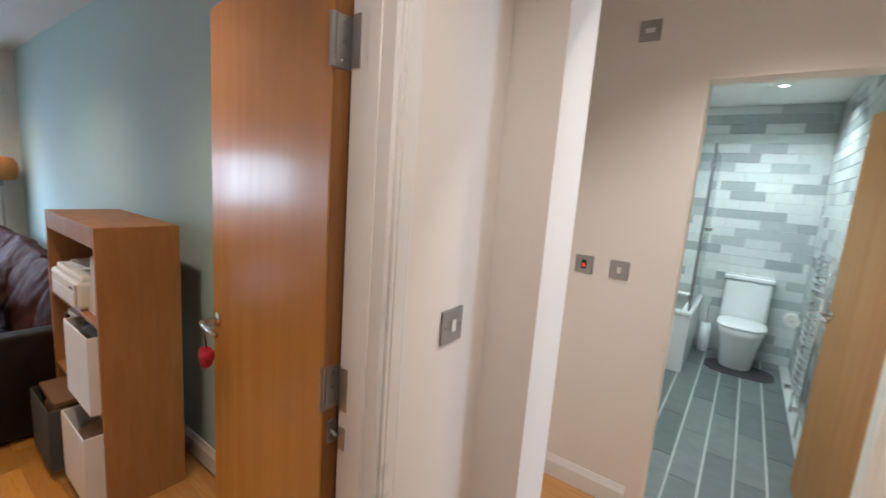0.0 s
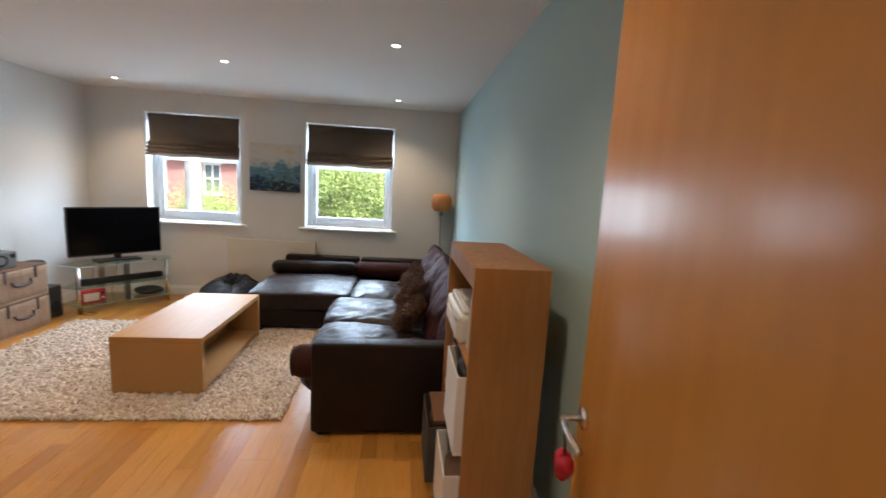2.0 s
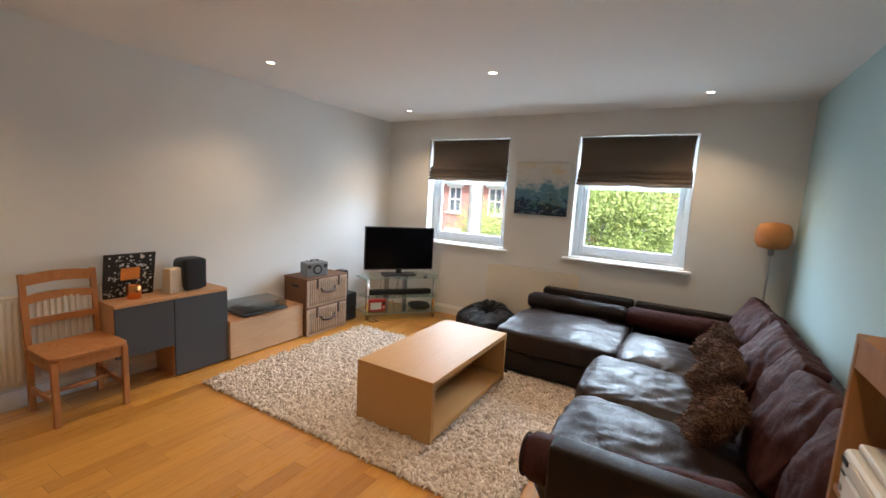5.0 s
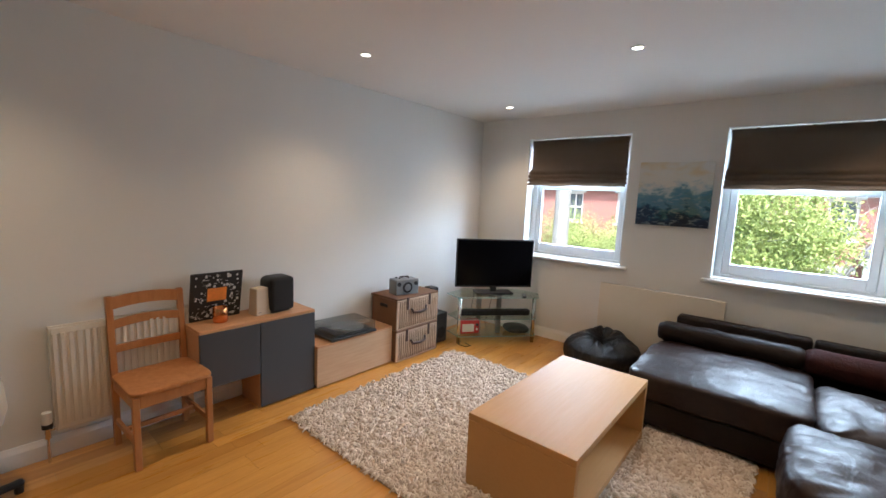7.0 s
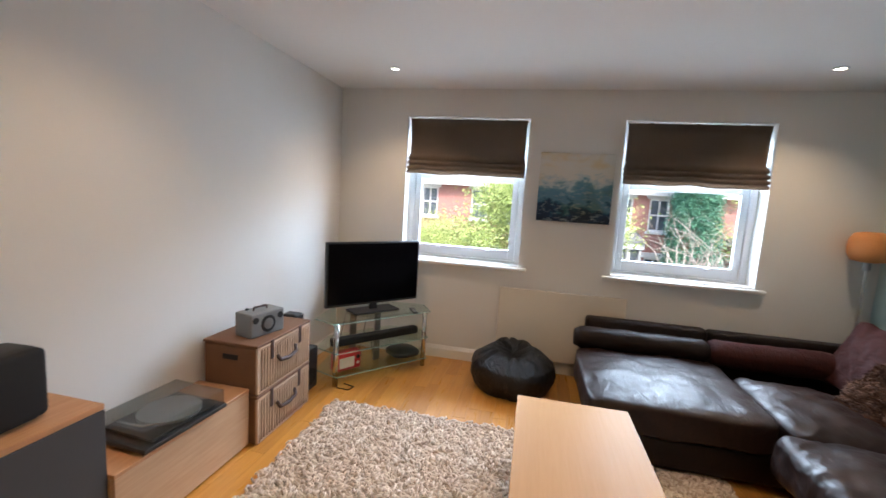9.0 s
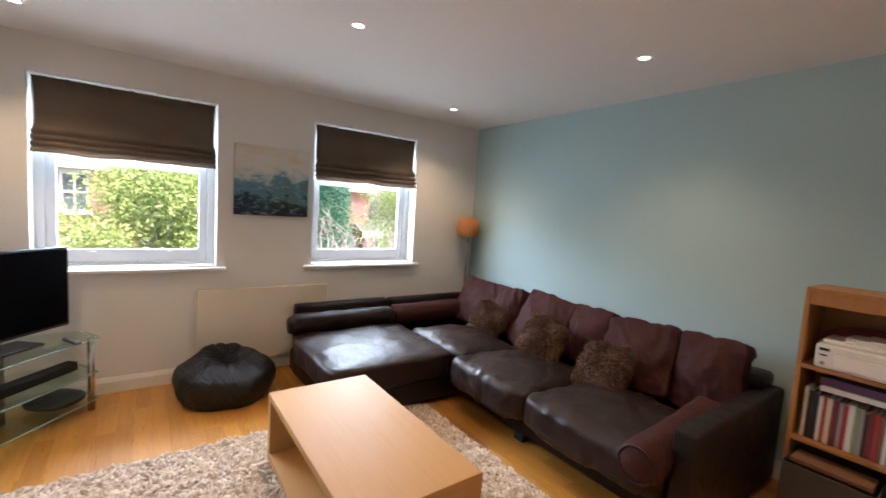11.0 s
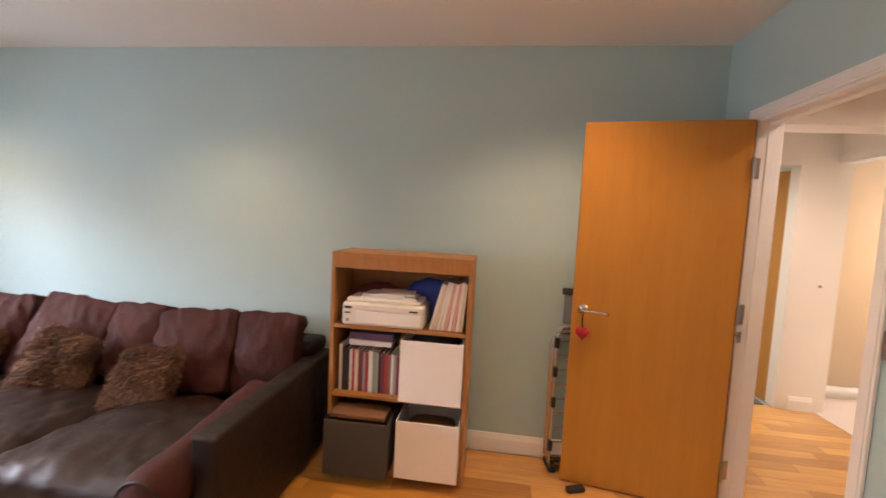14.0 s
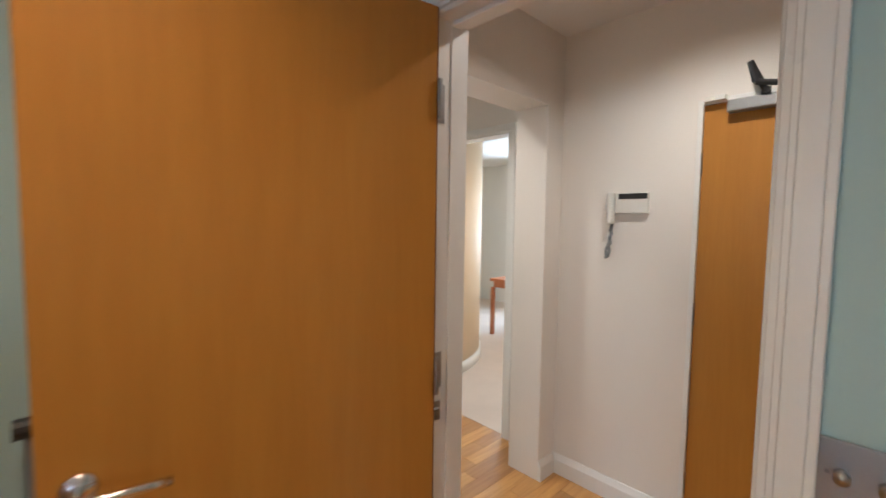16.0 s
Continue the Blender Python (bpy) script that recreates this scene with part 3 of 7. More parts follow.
# carpeted room beyond the lobby
slab("carpet", (LX1 + 0.03, -0.2, -0.12), (5.2, 5.2, 0.002), CARPET, "cream fitted carpet", "carpet")
slab("bedroom_ceiling", (0.93, -0.2, CEIL), (5.2, 5.2, CEIL + 0.1), CEILING, "white ceiling of the carpeted room", "ceiling")
wall("wall_bedroom_south", "y", 1.0, 1.12, 0.93, 5.2, -0.1, CEIL, [], CARPET_ROOM, "cream painted wall of the carpeted room")
wall("wall_bedroom_east", "x", 4.6, 4.72, 1.12, 5.2, -0.1, CEIL, [], WHITE_WALL, "bright white wall of the carpeted room")
wall("wall_bedroom_north", "y", 5.1, 5.2, 0.80, 4.6, -0.1, CEIL, [], CARPET_ROOM, "cream painted wall of the carpeted room")


def curved_wall():
    bm = bmesh.new()
    c, r = Vector((1.246, 3.677)), 1.22
    skirt = bmesh.new()
    n = 40
    for b, ra, rb, z0, z1 in ((bm, r - 0.1, r, 0.0, CEIL), (skirt, r + 0.001, r + 0.016, 0.002, 0.11)):
        prev = None
        for i in range(n + 1):
            a = radians(-120 + 200 * i / n)
            q = [b.verts.new((c.x + k * math.cos(a), c.y + k * math.sin(a), z)) for k, z in ((ra, z0), (rb, z0), (rb, z1), (ra, z1))]
            if prev:
                for k in range(4):
                    b.faces.new((prev[k], q[k], q[(k + 1) % 4], prev[(k + 1) % 4]))
            prev = q
    whole("wall_curved", bm, CARPET_ROOM, "cream painted curved wall", "wall", True, "structure")
    whole("baseboard_curved", skirt, GLOSS_WHITE, "cream skirting that follows the curved wall", "baseboard", True, "structure")


curved_wall()


def skirting(a, b, side, h=0.115, t=0.018, material=GLOSS_WHITE):
    """A skirting board along a wall; side: which way it stands off the wall."""
    bm = bmesh.new()
    prof = [(0, 0), (t, 0), (t, h * 0.72), (t * 0.8, h * 0.8), (t * 0.55, h * 0.9), (t * 0.35, h), (0, h)]
    va, vb = Vector((*a, 0)), Vector((*b, 0))
    off = Vector((*side, 0))
    ra = [bm.verts.new(va + off * (0.001 + p) + Vector((0, 0, 0.001 + q))) for p, q in prof]
    rb = [bm.verts.new(vb + off * (0.001 + p) + Vector((0, 0, 0.001 + q))) for p, q in prof]
    n = len(prof)
    for k in range(n):
        bm.faces.new((ra[k], ra[(k + 1) % n], rb[(k + 1) % n], rb[k]))
    bm.faces.new(ra[::-1])
    bm.faces.new(rb)
    bmesh.ops.recalc_face_normals(bm, faces=bm.faces[:])
    whole("baseboard", bm, material, "white gloss skirting board", "baseboard", kind="structure")


skirting((XW, YS + 0.02), (XW, YN - 0.02), (1, 0))
skirting((XW, YN), (XE, YN), (0, -1))
skirting((XW, YS), (XE, YS), (0, 1))
skirting((XE, 0.70), (XE, YN - 0.02), (-1, 0))
skirting((XE, YS + 0.02), (XE, -0.19), (-1, 0))
skirting((XH, 0.70), (XH, HN - 0.02), (1, 0))
skirting((XH, HN), (OY[0], HN), (0, -1))
skirting((OY[1], HN), (HE - 0.02, HN), (0, -1))
skirting((HE, 0.37), (HE, HN), (-1, 0))
skirting((LX0, LN), (-0.215, LN), (0, -1))
skirting((0.65, LN), (LX1, LN), (0, -1))


def window_unit(n, y0, y1):
    w = thing(f"window_{n}", "white sliding sash window, closed, with a clear lower pane", "window", pose(-6.10, (y0 + y1) / 2, WZ0), kind="structure")
    hw, h = (y1 - y0) / 2, WZ1 - WZ0
    # outer box frame
    bm = bmesh.new()
    for s in (-1, 1):
        bx(bm, (-0.05, s * hw, 0.001), (0.045, s * (hw - 0.055), h - 0.001), 0.004)
    bx(bm, (-0.05, -hw + 0.055, 0.001), (0.045, hw - 0.055, 0.03), 0.004)
    bx(bm, (-0.05, -hw + 0.055, h - 0.05), (0.045, hw - 0.055, h - 0.001), 0.004)
    part("window_frame", bm, UPVC, w)
    g = hw - 0.055
    for name, x0, x1, z0, z1, bot in (("lower_sash", -0.005, 0.032, 0.031, 0.80, 0.095), ("upper_sash", -0.044, -0.008, 0.76, h - 0.051, 0.05)):
        bm = bmesh.new()
        for s in (-1, 1):
            bx(bm, (x0, s * (g - 0.002), z0), (x1, s * (g - 0.058), z1), 0.005)
        bx(bm, (x0, -g + 0.058, z0), (x1, g - 0.058, z0 + bot), 0.005)
        bx(bm, (x0, -g + 0.058, z1 - 0.048), (x1, g - 0.058, z1), 0.005)
        sash = part(name, bm, UPVC, w)
        p = part("pane", box(((x0 + x1) / 2 - 0.003, -g + 0.056, z0 + bot - 0.004), ((x0 + x1) / 2 + 0.003, g - 0.056, z1 - 0.046)), PANE, sash)
        p.visible_shadow = False
        if name == "lower_sash":
            for s in (-0.24, 0.24):
                part("sash_lift", box((x1, s - 0.02, z0 + 0.068), (x1 + 0.018, s + 0.02, z0 + 0.082), 0.004), UPVC, sash)
            for s in (-1, 1):
                part("sash_catch", box((x1, s * (g - 0.04), z0 + bot + 0.01), (x1 + 0.010, s * (g - 0.02), z0 + bot + 0.06), 0.003), UPVC, sash)
    # board
    part("window_sill", box((0.046, -hw - 0.068, -0.032), (0.245, hw + 0.068, -0.002), 0.008), GLOSS_WHITE, w, "white painted window board")
    part("reveal_trim", box((0.046, -hw + 0.001, 0.0), (0.198, hw - 0.001, 0.010), 0.002), GLOSS_WHITE, w)
    return w


for k, (wy0, wy1) in enumerate(WINDOWS, 1):
    window_unit(k, wy0, wy1)


def roman_blind(y0, y1, seed):
    m = pose(-5.935, (y0 + y1) / 2, 1.735)
    t = thing("roman_blind", "dark brown cloth roman blind, half drawn up in soft folds", "blind", m, "window blinds")
    hw = (y1 - y0) / 2 - 0.012
    rows = [(0.0, 0.482), (0.004, 0.40), (-0.004, 0.26), (0.0, 0.175), (0.034, 0.160), (0.040, 0.124), (0.004, 0.112), (0.006, 0.108), (0.050, 0.098), (0.053, 0.076), (0.010, 0.066), (0.012, 0.062), (0.056, 0.053), (0.060, 0.034), (0.016, 0.024), (0.018, 0.020), (0.056, 0.010), (0.056, -0.012), (0.02, -0.014)]
    bm = bmesh.new()
    ny, grid = 28, []
    for x, z in rows:
        line = []
        for j in range(ny + 1):
            u = j / ny
            low = 1 - z / 0.48
            wob = 0.012 * low * noise.noise(Vector((u * 5 + seed, z * 4, seed)))
            pinch = -0.010 * max(0, math.sin(u * math.pi)) * (abs(u - 0.5) < 0.5) if 0.1 < z < 0.4 else 0
            side = (0.012 if 0.15 < z < 0.42 else -0.006 * low)
            line.append(bm.verts.new((x + wob * 0.6, (u - 0.5) * 2 * (hw - side * (1 if z < 0.45 else 0)), z + wob)))
        grid.append(line)
    for a, b in zip(grid, grid[1:]):
        for j in range(ny):
            bm.faces.new((a[j], a[j + 1], b[j + 1], b[j]))
    bmesh.ops.solidify(bm, geom=bm.faces[:], thickness=0.004)
    part("cloth", bm, BLIND, t, smooth=True)
    part("headrail", box((-0.03, -hw - 0.004, 0.470), (-0.006, hw + 0.004, 0.492), 0.003), LINING, t, "white head rail")
    part("lining", box((-0.016, -hw + 0.004, 0.03), (-0.012, hw - 0.004, 0.468)), LINING, t, "white blind lining")
    for s in (-0.35, 0, 0.35):
        part("bracket", box((-0.012, s - 0.012, 0.480), (0.002, s + 0.012, 0.490), 0.002), BLIND, t)


for k, (wy0, wy1) in enumerate(WINDOWS):
    roman_blind(wy0 + 0.006, wy1 - 0.006, 3.1 + 4 * k)


def downlight(x, y, z, glow):
    t = thing("downlight", "small round recessed ceiling downlight, switched on", "downlight", pose(x, y, z), "ceiling downlights")
    part("bezel", lathe(bmesh.new(), [(0.030, -0.002), (0.032, -0.006), (0.041, -0.005), (0.043, 0.0), (0.040, 0.004), (0.030, 0.004)], 24, caps=False), UPVC, t, smooth=True)
    part("bulb", lathe(bmesh.new(), [(0.0005, -0.001), (0.029, -0.001), (0.029, 0.002), (0.0005, 0.002)], 20), glow, t, "glowing lamp face")


# the fitting at x 2.55 is added to go with the unseen lamp
for sx, sy in SPOTS + [(0.12, 0.2), (0.15, 1.52), (2.55, 1.75)]:
    downlight(sx, sy, CEIL, LAMP_GLOW)
for sx, sy in ((0.137, 4.377), (-0.5, 3.3)):
    downlight(sx, sy, BCEIL, LAMP_GLOW_COOL)


# ---- doors ----
def lever_handle(parent, at, out, along):
    """A lever on a round rose. out: off the leaf; along: towards the lever's tip."""
    at, out, along = Vector(at), Vector(out), Vector(along)
    h = part("door_handle", rod(at, at + out * 0.008, 0.026, 24), CHROME, parent, "satin chrome lever handle", True)
    pts = [at + out * 0.008, at + out * 0.045, at + out * 0.055 + along * 0.012, at + out * 0.058 + along * 0.05, at + out * 0.054 + along * 0.095 + Vector((0, 0, -0.002)), at + out * 0.046 + along * 0.13 + Vector((0, 0, -0.008))]
    part("lever", tube(bmesh.new(), pts, 0.0085, 10), CHROME, h, smooth=True)


def hinge(parent, z, x=0.0, y=0.0):
    h = part("hinge", box((x - 0.004, y - 0.036, z - 0.05), (x - 0.001, y + 0.002, z + 0.05), 0.001), STEEL, parent, "brushed steel butt hinge")
    part("knuckle", rod((x - 0.002, y - 0.004 - 0.036, z - 0.05), (x - 0.002, y - 0.004 - 0.036, z + 0.05), 0.006, 10), STEEL, h)


# living-room door, open past a right angle: local x runs from the hinge to the free edge
LEAF_W, LEAF_H, LEAF_T = 0.772, 1.985, 0.044
door_turn = math.degrees(math.atan2(0.117, -0.733))
d1 = thing("door_1", "plain honey-coloured veneered door, wide open against the teal wall", "door", pose(-0.622, 0.574, 0.008, rz=door_turn), kind="structure")
# the room face is y > 0 in this space, since the leaf points west
leaf = part("leaf", box((0.0, -LEAF_T, 0), (LEAF_W, 0, LEAF_H), 0.002, 1), DOOR_WOOD, d1)
part("hinge_edge", box((-0.004, -LEAF_T + 0.002, 0.001), (-0.0005, -0.002, LEAF_H - 0.001)), DOOR_EDGE, d1, "dark bare wood of the hinge edge")
lever_handle(d1, (LEAF_W - 0.055, 0.0, 0.985), (0, 1, 0), (-1, 0, 0))
lever_handle(d1, (LEAF_W - 0.055, -LEAF_T, 0.985), (0, -1, 0), (-1, 0, 0))
for z in (0.22, 1.035, 1.757):
    hg = part("hinge", box((-0.0065, -0.041, z - 0.05), (-0.0045, -0.004, z + 0.05), 0.0008), STEEL, d1, "brushed steel butt hinge")
    part("knuckle", rod((-0.006, 0.004, z - 0.05), (-0.006, 0.004, z + 0.05), 0.0065, 10), STEEL, hg)
    for dz in (-0.035, 0, 0.035):
        part("screw", rod((-0.0085, -0.02, z + dz), (-0.0065, -0.02, z + dz), 0.004, 8), GREY_METAL, hg)
part("closer_plate", box((-0.0075, -0.034, 0.90), (-0.0045, -0.012, 0.955), 0.001), STEEL, d1, "small steel jamb closer plate")
part("closer_chain", rod((-0.030, -0.022, 0.928), (-0.004, -0.022, 0.928), 0.005, 8), GREY_METAL, d1)

# its frame: lining, stops and mouldings
fr = thing("door_frame", "white gloss door lining with moulded architraves", "door frame", pose(-0.54, 0.245, 0), kind="structure")


def architrave(bm, xf, s, y0, y1, zt, w=0.054, t=0.014):
    """A moulded surround on the face x = xf, standing off towards s."""
    steps = ((0.0, 0.010, 0.80), (0.010, 0.042, 1.0), (0.042, w, 0.86))
    for a, b, k in steps:
        bx(bm, (xf, y0 - b, 0.001), (xf + s * t * k, y0 - a, zt + a), 0.0015, 1)
        bx(bm, (xf, y1 + a, 0.001), (xf + s * t * k, y1 + b, zt + a), 0.0015, 1)
        bx(bm, (xf, y0 - b, zt + a), (xf + s * t * k, y1 + b, zt + b), 0.0015, 1)


bm = bmesh.new()
x0, x1 = -0.055 - 0.003, 0.055 + 0.003
cy0, cy1 = DY0 - 0.245, DY1 - 0.245
bx(bm, (x0, cy0 + 0.001, 0.001), (x1, cy0 + 0.022, DZ - 0.001), 0.001, 1)
bx(bm, (x0, cy1 - 0.022, 0.001), (x1, cy1 - 0.001, DZ - 0.001), 0.001, 1)
bx(bm, (x0, cy0 + 0.022, DZ - 0.023), (x1, cy1 - 0.022, DZ - 0.001), 0.001, 1)
part("lining", bm, GLOSS_WHITE, fr)
bm = bmesh.new()
bx(bm, (x0 + 0.048, cy0 + 0.022, 0.001), (x0 + 0.082, cy0 + 0.034, DZ - 0.024), 0.001, 1)
bx(bm, (x0 + 0.048, cy1 - 0.026, 0.001), (x0 + 0.082, cy1 - 0.022, DZ - 0.024), 0.001, 1)
bx(bm, (x0 + 0.048, cy0 + 0.034, DZ - 0.036), (x0 + 0.082, cy1 - 0.027, DZ - 0.024), 0.001, 1)
part("door_stop", bm, GLOSS_WHITE, fr)
for xf, s in ((-0.055 - 0.001, -1), (0.055 + 0.001, 1)):
    bm = bmesh.new()
    architrave(bm, xf, s, cy0 + 0.010, cy1 - 0.010, DZ - 0.010)
    part("architrave", bm, GLOSS_WHITE, fr)
for z in (0.22, 1.035, 1.757):
    part("hinge_leaf", box((x0 + 0.002, cy1 - 0.0245, z - 0.042), (x0 + 0.026, cy1 - 0.0225, z + 0.058), 0.0006), STEEL, fr, "brushed steel hinge leaf")
part("strike_plate", box((x0 + 0.004, cy1 - 0.0245, 0.90), (x0 + 0.024, cy1 - 0.0225, 0.955), 0.0006), STEEL, fr, "small steel jamb plate")

# bathroom door, open into the bathroom
d2 = thing("door_2", "plain wooden door standing open into the bathroom", "door", pose(0.597, LN + 0.115, 0.006, rz=97), kind="structure")
part("leaf", box((0, 0, 0), (0.70, 0.04, 1.975), 0.002, 1), DOOR_WOOD, d2)
part("hinge_edge", box((-0.003, 0.002, 0.001), (-0.0005, 0.038, 1.974)), DOOR_EDGE, d2, "dark bare wood of the hinge edge")
lever_handle(d2, (0.645, 0.04, 0.99), (0, 1, 0), (-1, 0, 0))
f2 = thing("door_frame", "plain pale painted lining of the bathroom doorway", "door frame", pose(0.2175, LN, 0), kind="structure")
bm = bmesh.new()
for a, b in ((-0.372, -0.356), (0.337, 0.357)):
    bx(bm, (a, -0.004, 0.001), (b, 0.114, 2.005), 0.001, 1)
bx(bm, (-0.372, -0.004, 2.006), (0.357, 0.114, 2.021), 0.001, 1)
part("lining", bm, HALL_WALL, f2)
# entrance door
d3 = thing("door_3", "dark honey wooden entrance door, closed, with a closer above", "door", pose(HE + 0.01, 0.365, 0), kind="structure")
part("leaf", box((0.0, -0.80, 0.005), (0.045, -0.022, 1.978), 0.002, 1), DOOR_WOOD, d3)
bm = bmesh.new()
bx(bm, (-0.013, -0.021, 0.001), (0.06, -0.001, 1.999), 0.001, 1)
bx(bm, (-0.013, -0.824, 0.001), (0.06, -0.804, 1.999), 0.001, 1)
bx(bm, (-0.013, -0.803, 1.98), (0.06, -0.022, 1.999), 0.001, 1)
part("lining", bm, GLOSS_WHITE, d3)
part("closer_body", box((-0.05, -0.36, 1.925), (-0.001, -0.115, 1.975), 0.006), GREY_METAL, d3, "grey metal door closer")
bm = bmesh.new()
for p, q, w in (((-0.045, -0.245, 1.985), (-0.085, -0.195, 2.10), 0.012), ((-0.085, -0.195, 2.10), (-0.075, -0.215, 2.02), 0.012), ((-0.075, -0.215, 2.02), (-0.06, -0.31, 2.0), 0.012)):
    cy(bm, p, q, w, 8)
cy(bm, (-0.045, -0.245, 1.974), (-0.045, -0.245, 2.0), 0.016, 12)
part("closer_arm", bm, BLACK, d3, "black folding closer arm")
part("closer_shoe", box((-0.045, -0.11, 1.982), (-0.0135, -0.03, 2.005), 0.004), WHITE_PLASTIC, d3)
for z in (0.25, 1.05, 1.72):
    part("hinge", rod((-0.006, -0.02, z - 0.05), (-0.006, -0.02, z + 0.05), 0.007, 10), STEEL, d3)

# casing of the opening to the carpeted room
f3 = thing("door_frame", "white lining round the opening to the carpeted room", "door frame", pose(0.88, 1.765, 0), kind="structure")
bm = bmesh.new()
bx(bm, (-0.053, -0.314, 0.003), (0.053, -0.295, 2.03), 0.001, 1)
bx(bm, (-0.053, -0.314, 2.031), (0.053, 0.31, 2.049), 0.001, 1)
bx(bm, (-0.064, -0.36, 0.003), (-0.0535, -0.302, 2.04), 0.002, 1)
bx(bm, (-0.064, -0.36, 2.041), (-0.0535, 0.31, 2.09), 0.002, 1)
part("lining", bm, GLOSS_WHITE, f3)
part("knob", rod((-0.09, 0.3145, 1.045), (-0.09, 0.304, 1.045), 0.012, 12), GREY_METAL, f3, "small dark metal catch")


# ---- sofa ----
def sofa():
    s = thing("corner_sofa", "large worn dark brown leather corner sofa with loose back cushions", "sofa", pose(-4.3, 0.2, 0))
    O = Vector((4.3, -0.2, 0))

    def put(name, bm, mat, label="", parent=None, smooth=True):
        bm.transform(Matrix.Translation(O))
        return part(name, bm, mat, parent or s, label, smooth)

    # frames
    put("base_long", box((-5.70, -0.19, 0.045), (-2.92, 0.78, 0.20), 0.02, 3), ARM_LEATHER)
    put("base_short", box((-5.70, -1.21, 0.045), (-4.595, -0.205, 0.225), 0.02, 3), ARM_LEATHER)
    put("arm", box((-2.915, -0.262, 0.03), (-2.800, 0.86, 0.588), 0.018, 3), ARM_LEATHER, "square dark leather arm")
    put("back_long", box((-5.78, 0.79, 0.045), (-2.92, 0.915, 0.655), 0.03, 3), ARM_LEATHER)
    put("arm_end", box((-2.99, 0.66, 0.57), (-2.86, 0.89, 0.665), 0.035, 3), ARM_LEATHER)
    put("back_short", box((-5.79, -1.17, 0.045), (-5.66, -0.26, 0.605), 0.03, 3), ARM_LEATHER, "low dark leather back")
    put("back_corner", box((-5.79, -0.25, 0.045), (-5.66, 0.785, 0.60), 0.03, 3), ARM_LEATHER)
    for x, y in ((-2.87, -0.19), (-2.87, 0.8), (-3.9, -0.16), (-4.62, -1.14), (-5.66, -1.14)):
        put("foot", box((x - 0.04, y - 0.04, 0.0), (x + 0.04, y + 0.04, 0.05), 0.006), BLACK, smooth=False)
    # seats
    seats = [(-3.36, 0.09, 0.89, 0.94, 3.0), (-4.15, 0.08, 0.75, 0.94, 7.0), (-4.93, 0.10, 0.84, 0.72, 11.0)]
    for x, y, w, dpt, sd in seats:
        b = pillow((w, dpt, 0.32), 0.30, 6.0, 40, 0.016, 4.0, sd)
        crumple(b, 0.008, 3.6, sd)
        crumple(b, 0.005, 8.5, sd + 2)
        b.transform(pose(x, y, 0.278, -5))
        put("seat_cushion", b, LEATHER, "shiny creased dark leather seat cushion")
    b = pillow((0.98, 1.02, 0.25), 0.20, 9.0, 36, 0.013, 4.0, 15.0)
    crumple(b, 0.005, 2.2, 2.0)
    crumple(b, 0.004, 7.5, 6.0)
    b.transform(pose(-5.06, -0.755, 0.312))
    put("seat_cushion", b, LEATHER, "shiny creased dark leather seat cushion")
    # bolsters along the window side
    for (y, ln, r, mat, sd) in ((-0.78, 0.98, 0.088, ARM_LEATHER, 1.0), (0.12, 0.84, 0.10, BACK_LEATHER, 6.0)):
        b = roll_cushion(ln, r, 0.014, sd)
        b.transform(pose(-5.545, y, 0.475, 0, 0, 90))
        put("bolster", b, mat, "faded leather bolster")
    b = roll_cushion(0.82, 0.10, 0.016, 3.0)
    b.transform(pose(-2.995, 0.0, 0.425, 0, -4, 90))
    bo = put("bolster", b, BACK_LEATHER, "faded leather bolster against the arm")
    b = bmesh.new()
    tube(b, [(-0.402, 0.088 * math.cos(a), 0.088 * math.sin(a)) for a in np.linspace(0, 2 * math.pi, 25)], 0.006, 6)
    b.transform(pose(-2.995, 0.0, 0.425, 0, -4, 90))
    put("piping", b, LEATHER, "", bo)
    # back cushions: x, width, height, lean, turn
    backs = [(-5.33, 0.50, 0.49, 29, 12, -5, 0.0), (-4.91, 0.33, 0.44, 21, -3, 3, 0.03), (-4.43, 0.50, 0.53, 28, 5, -7, -0.02), (-4.00, 0.37, 0.45, 22, -4, 2, 0.03), (-3.57, 0.50, 0.48, 27, 3, 4, -0.01), (-3.12, 0.39, 0.49, 18, -5, 3, 0.02)]
    for k, (x, w, h, lean, turn, tip, back) in enumerate(backs):
        b = pillow((w, h, 0.21), 0.48, 17.0, 34, 0.014, 5.0, 20 + 5 * k)
        crumple(b, 0.014, 3.4, 0.6 + 0.9 * k)
        crumple(b, 0.007, 8.0, 4.0 + 1.7 * k)
        b.transform(pose(x, 0.615 + back, 0.575 + 0.01 * (k % 2), 90 - lean, 0, turn) @ pose(0, 0, 0, 0, 0, tip))
        put("back_cushion", b, BACK_LEATHER, "slouching faded red-brown back cushion")
    return s


sofa()


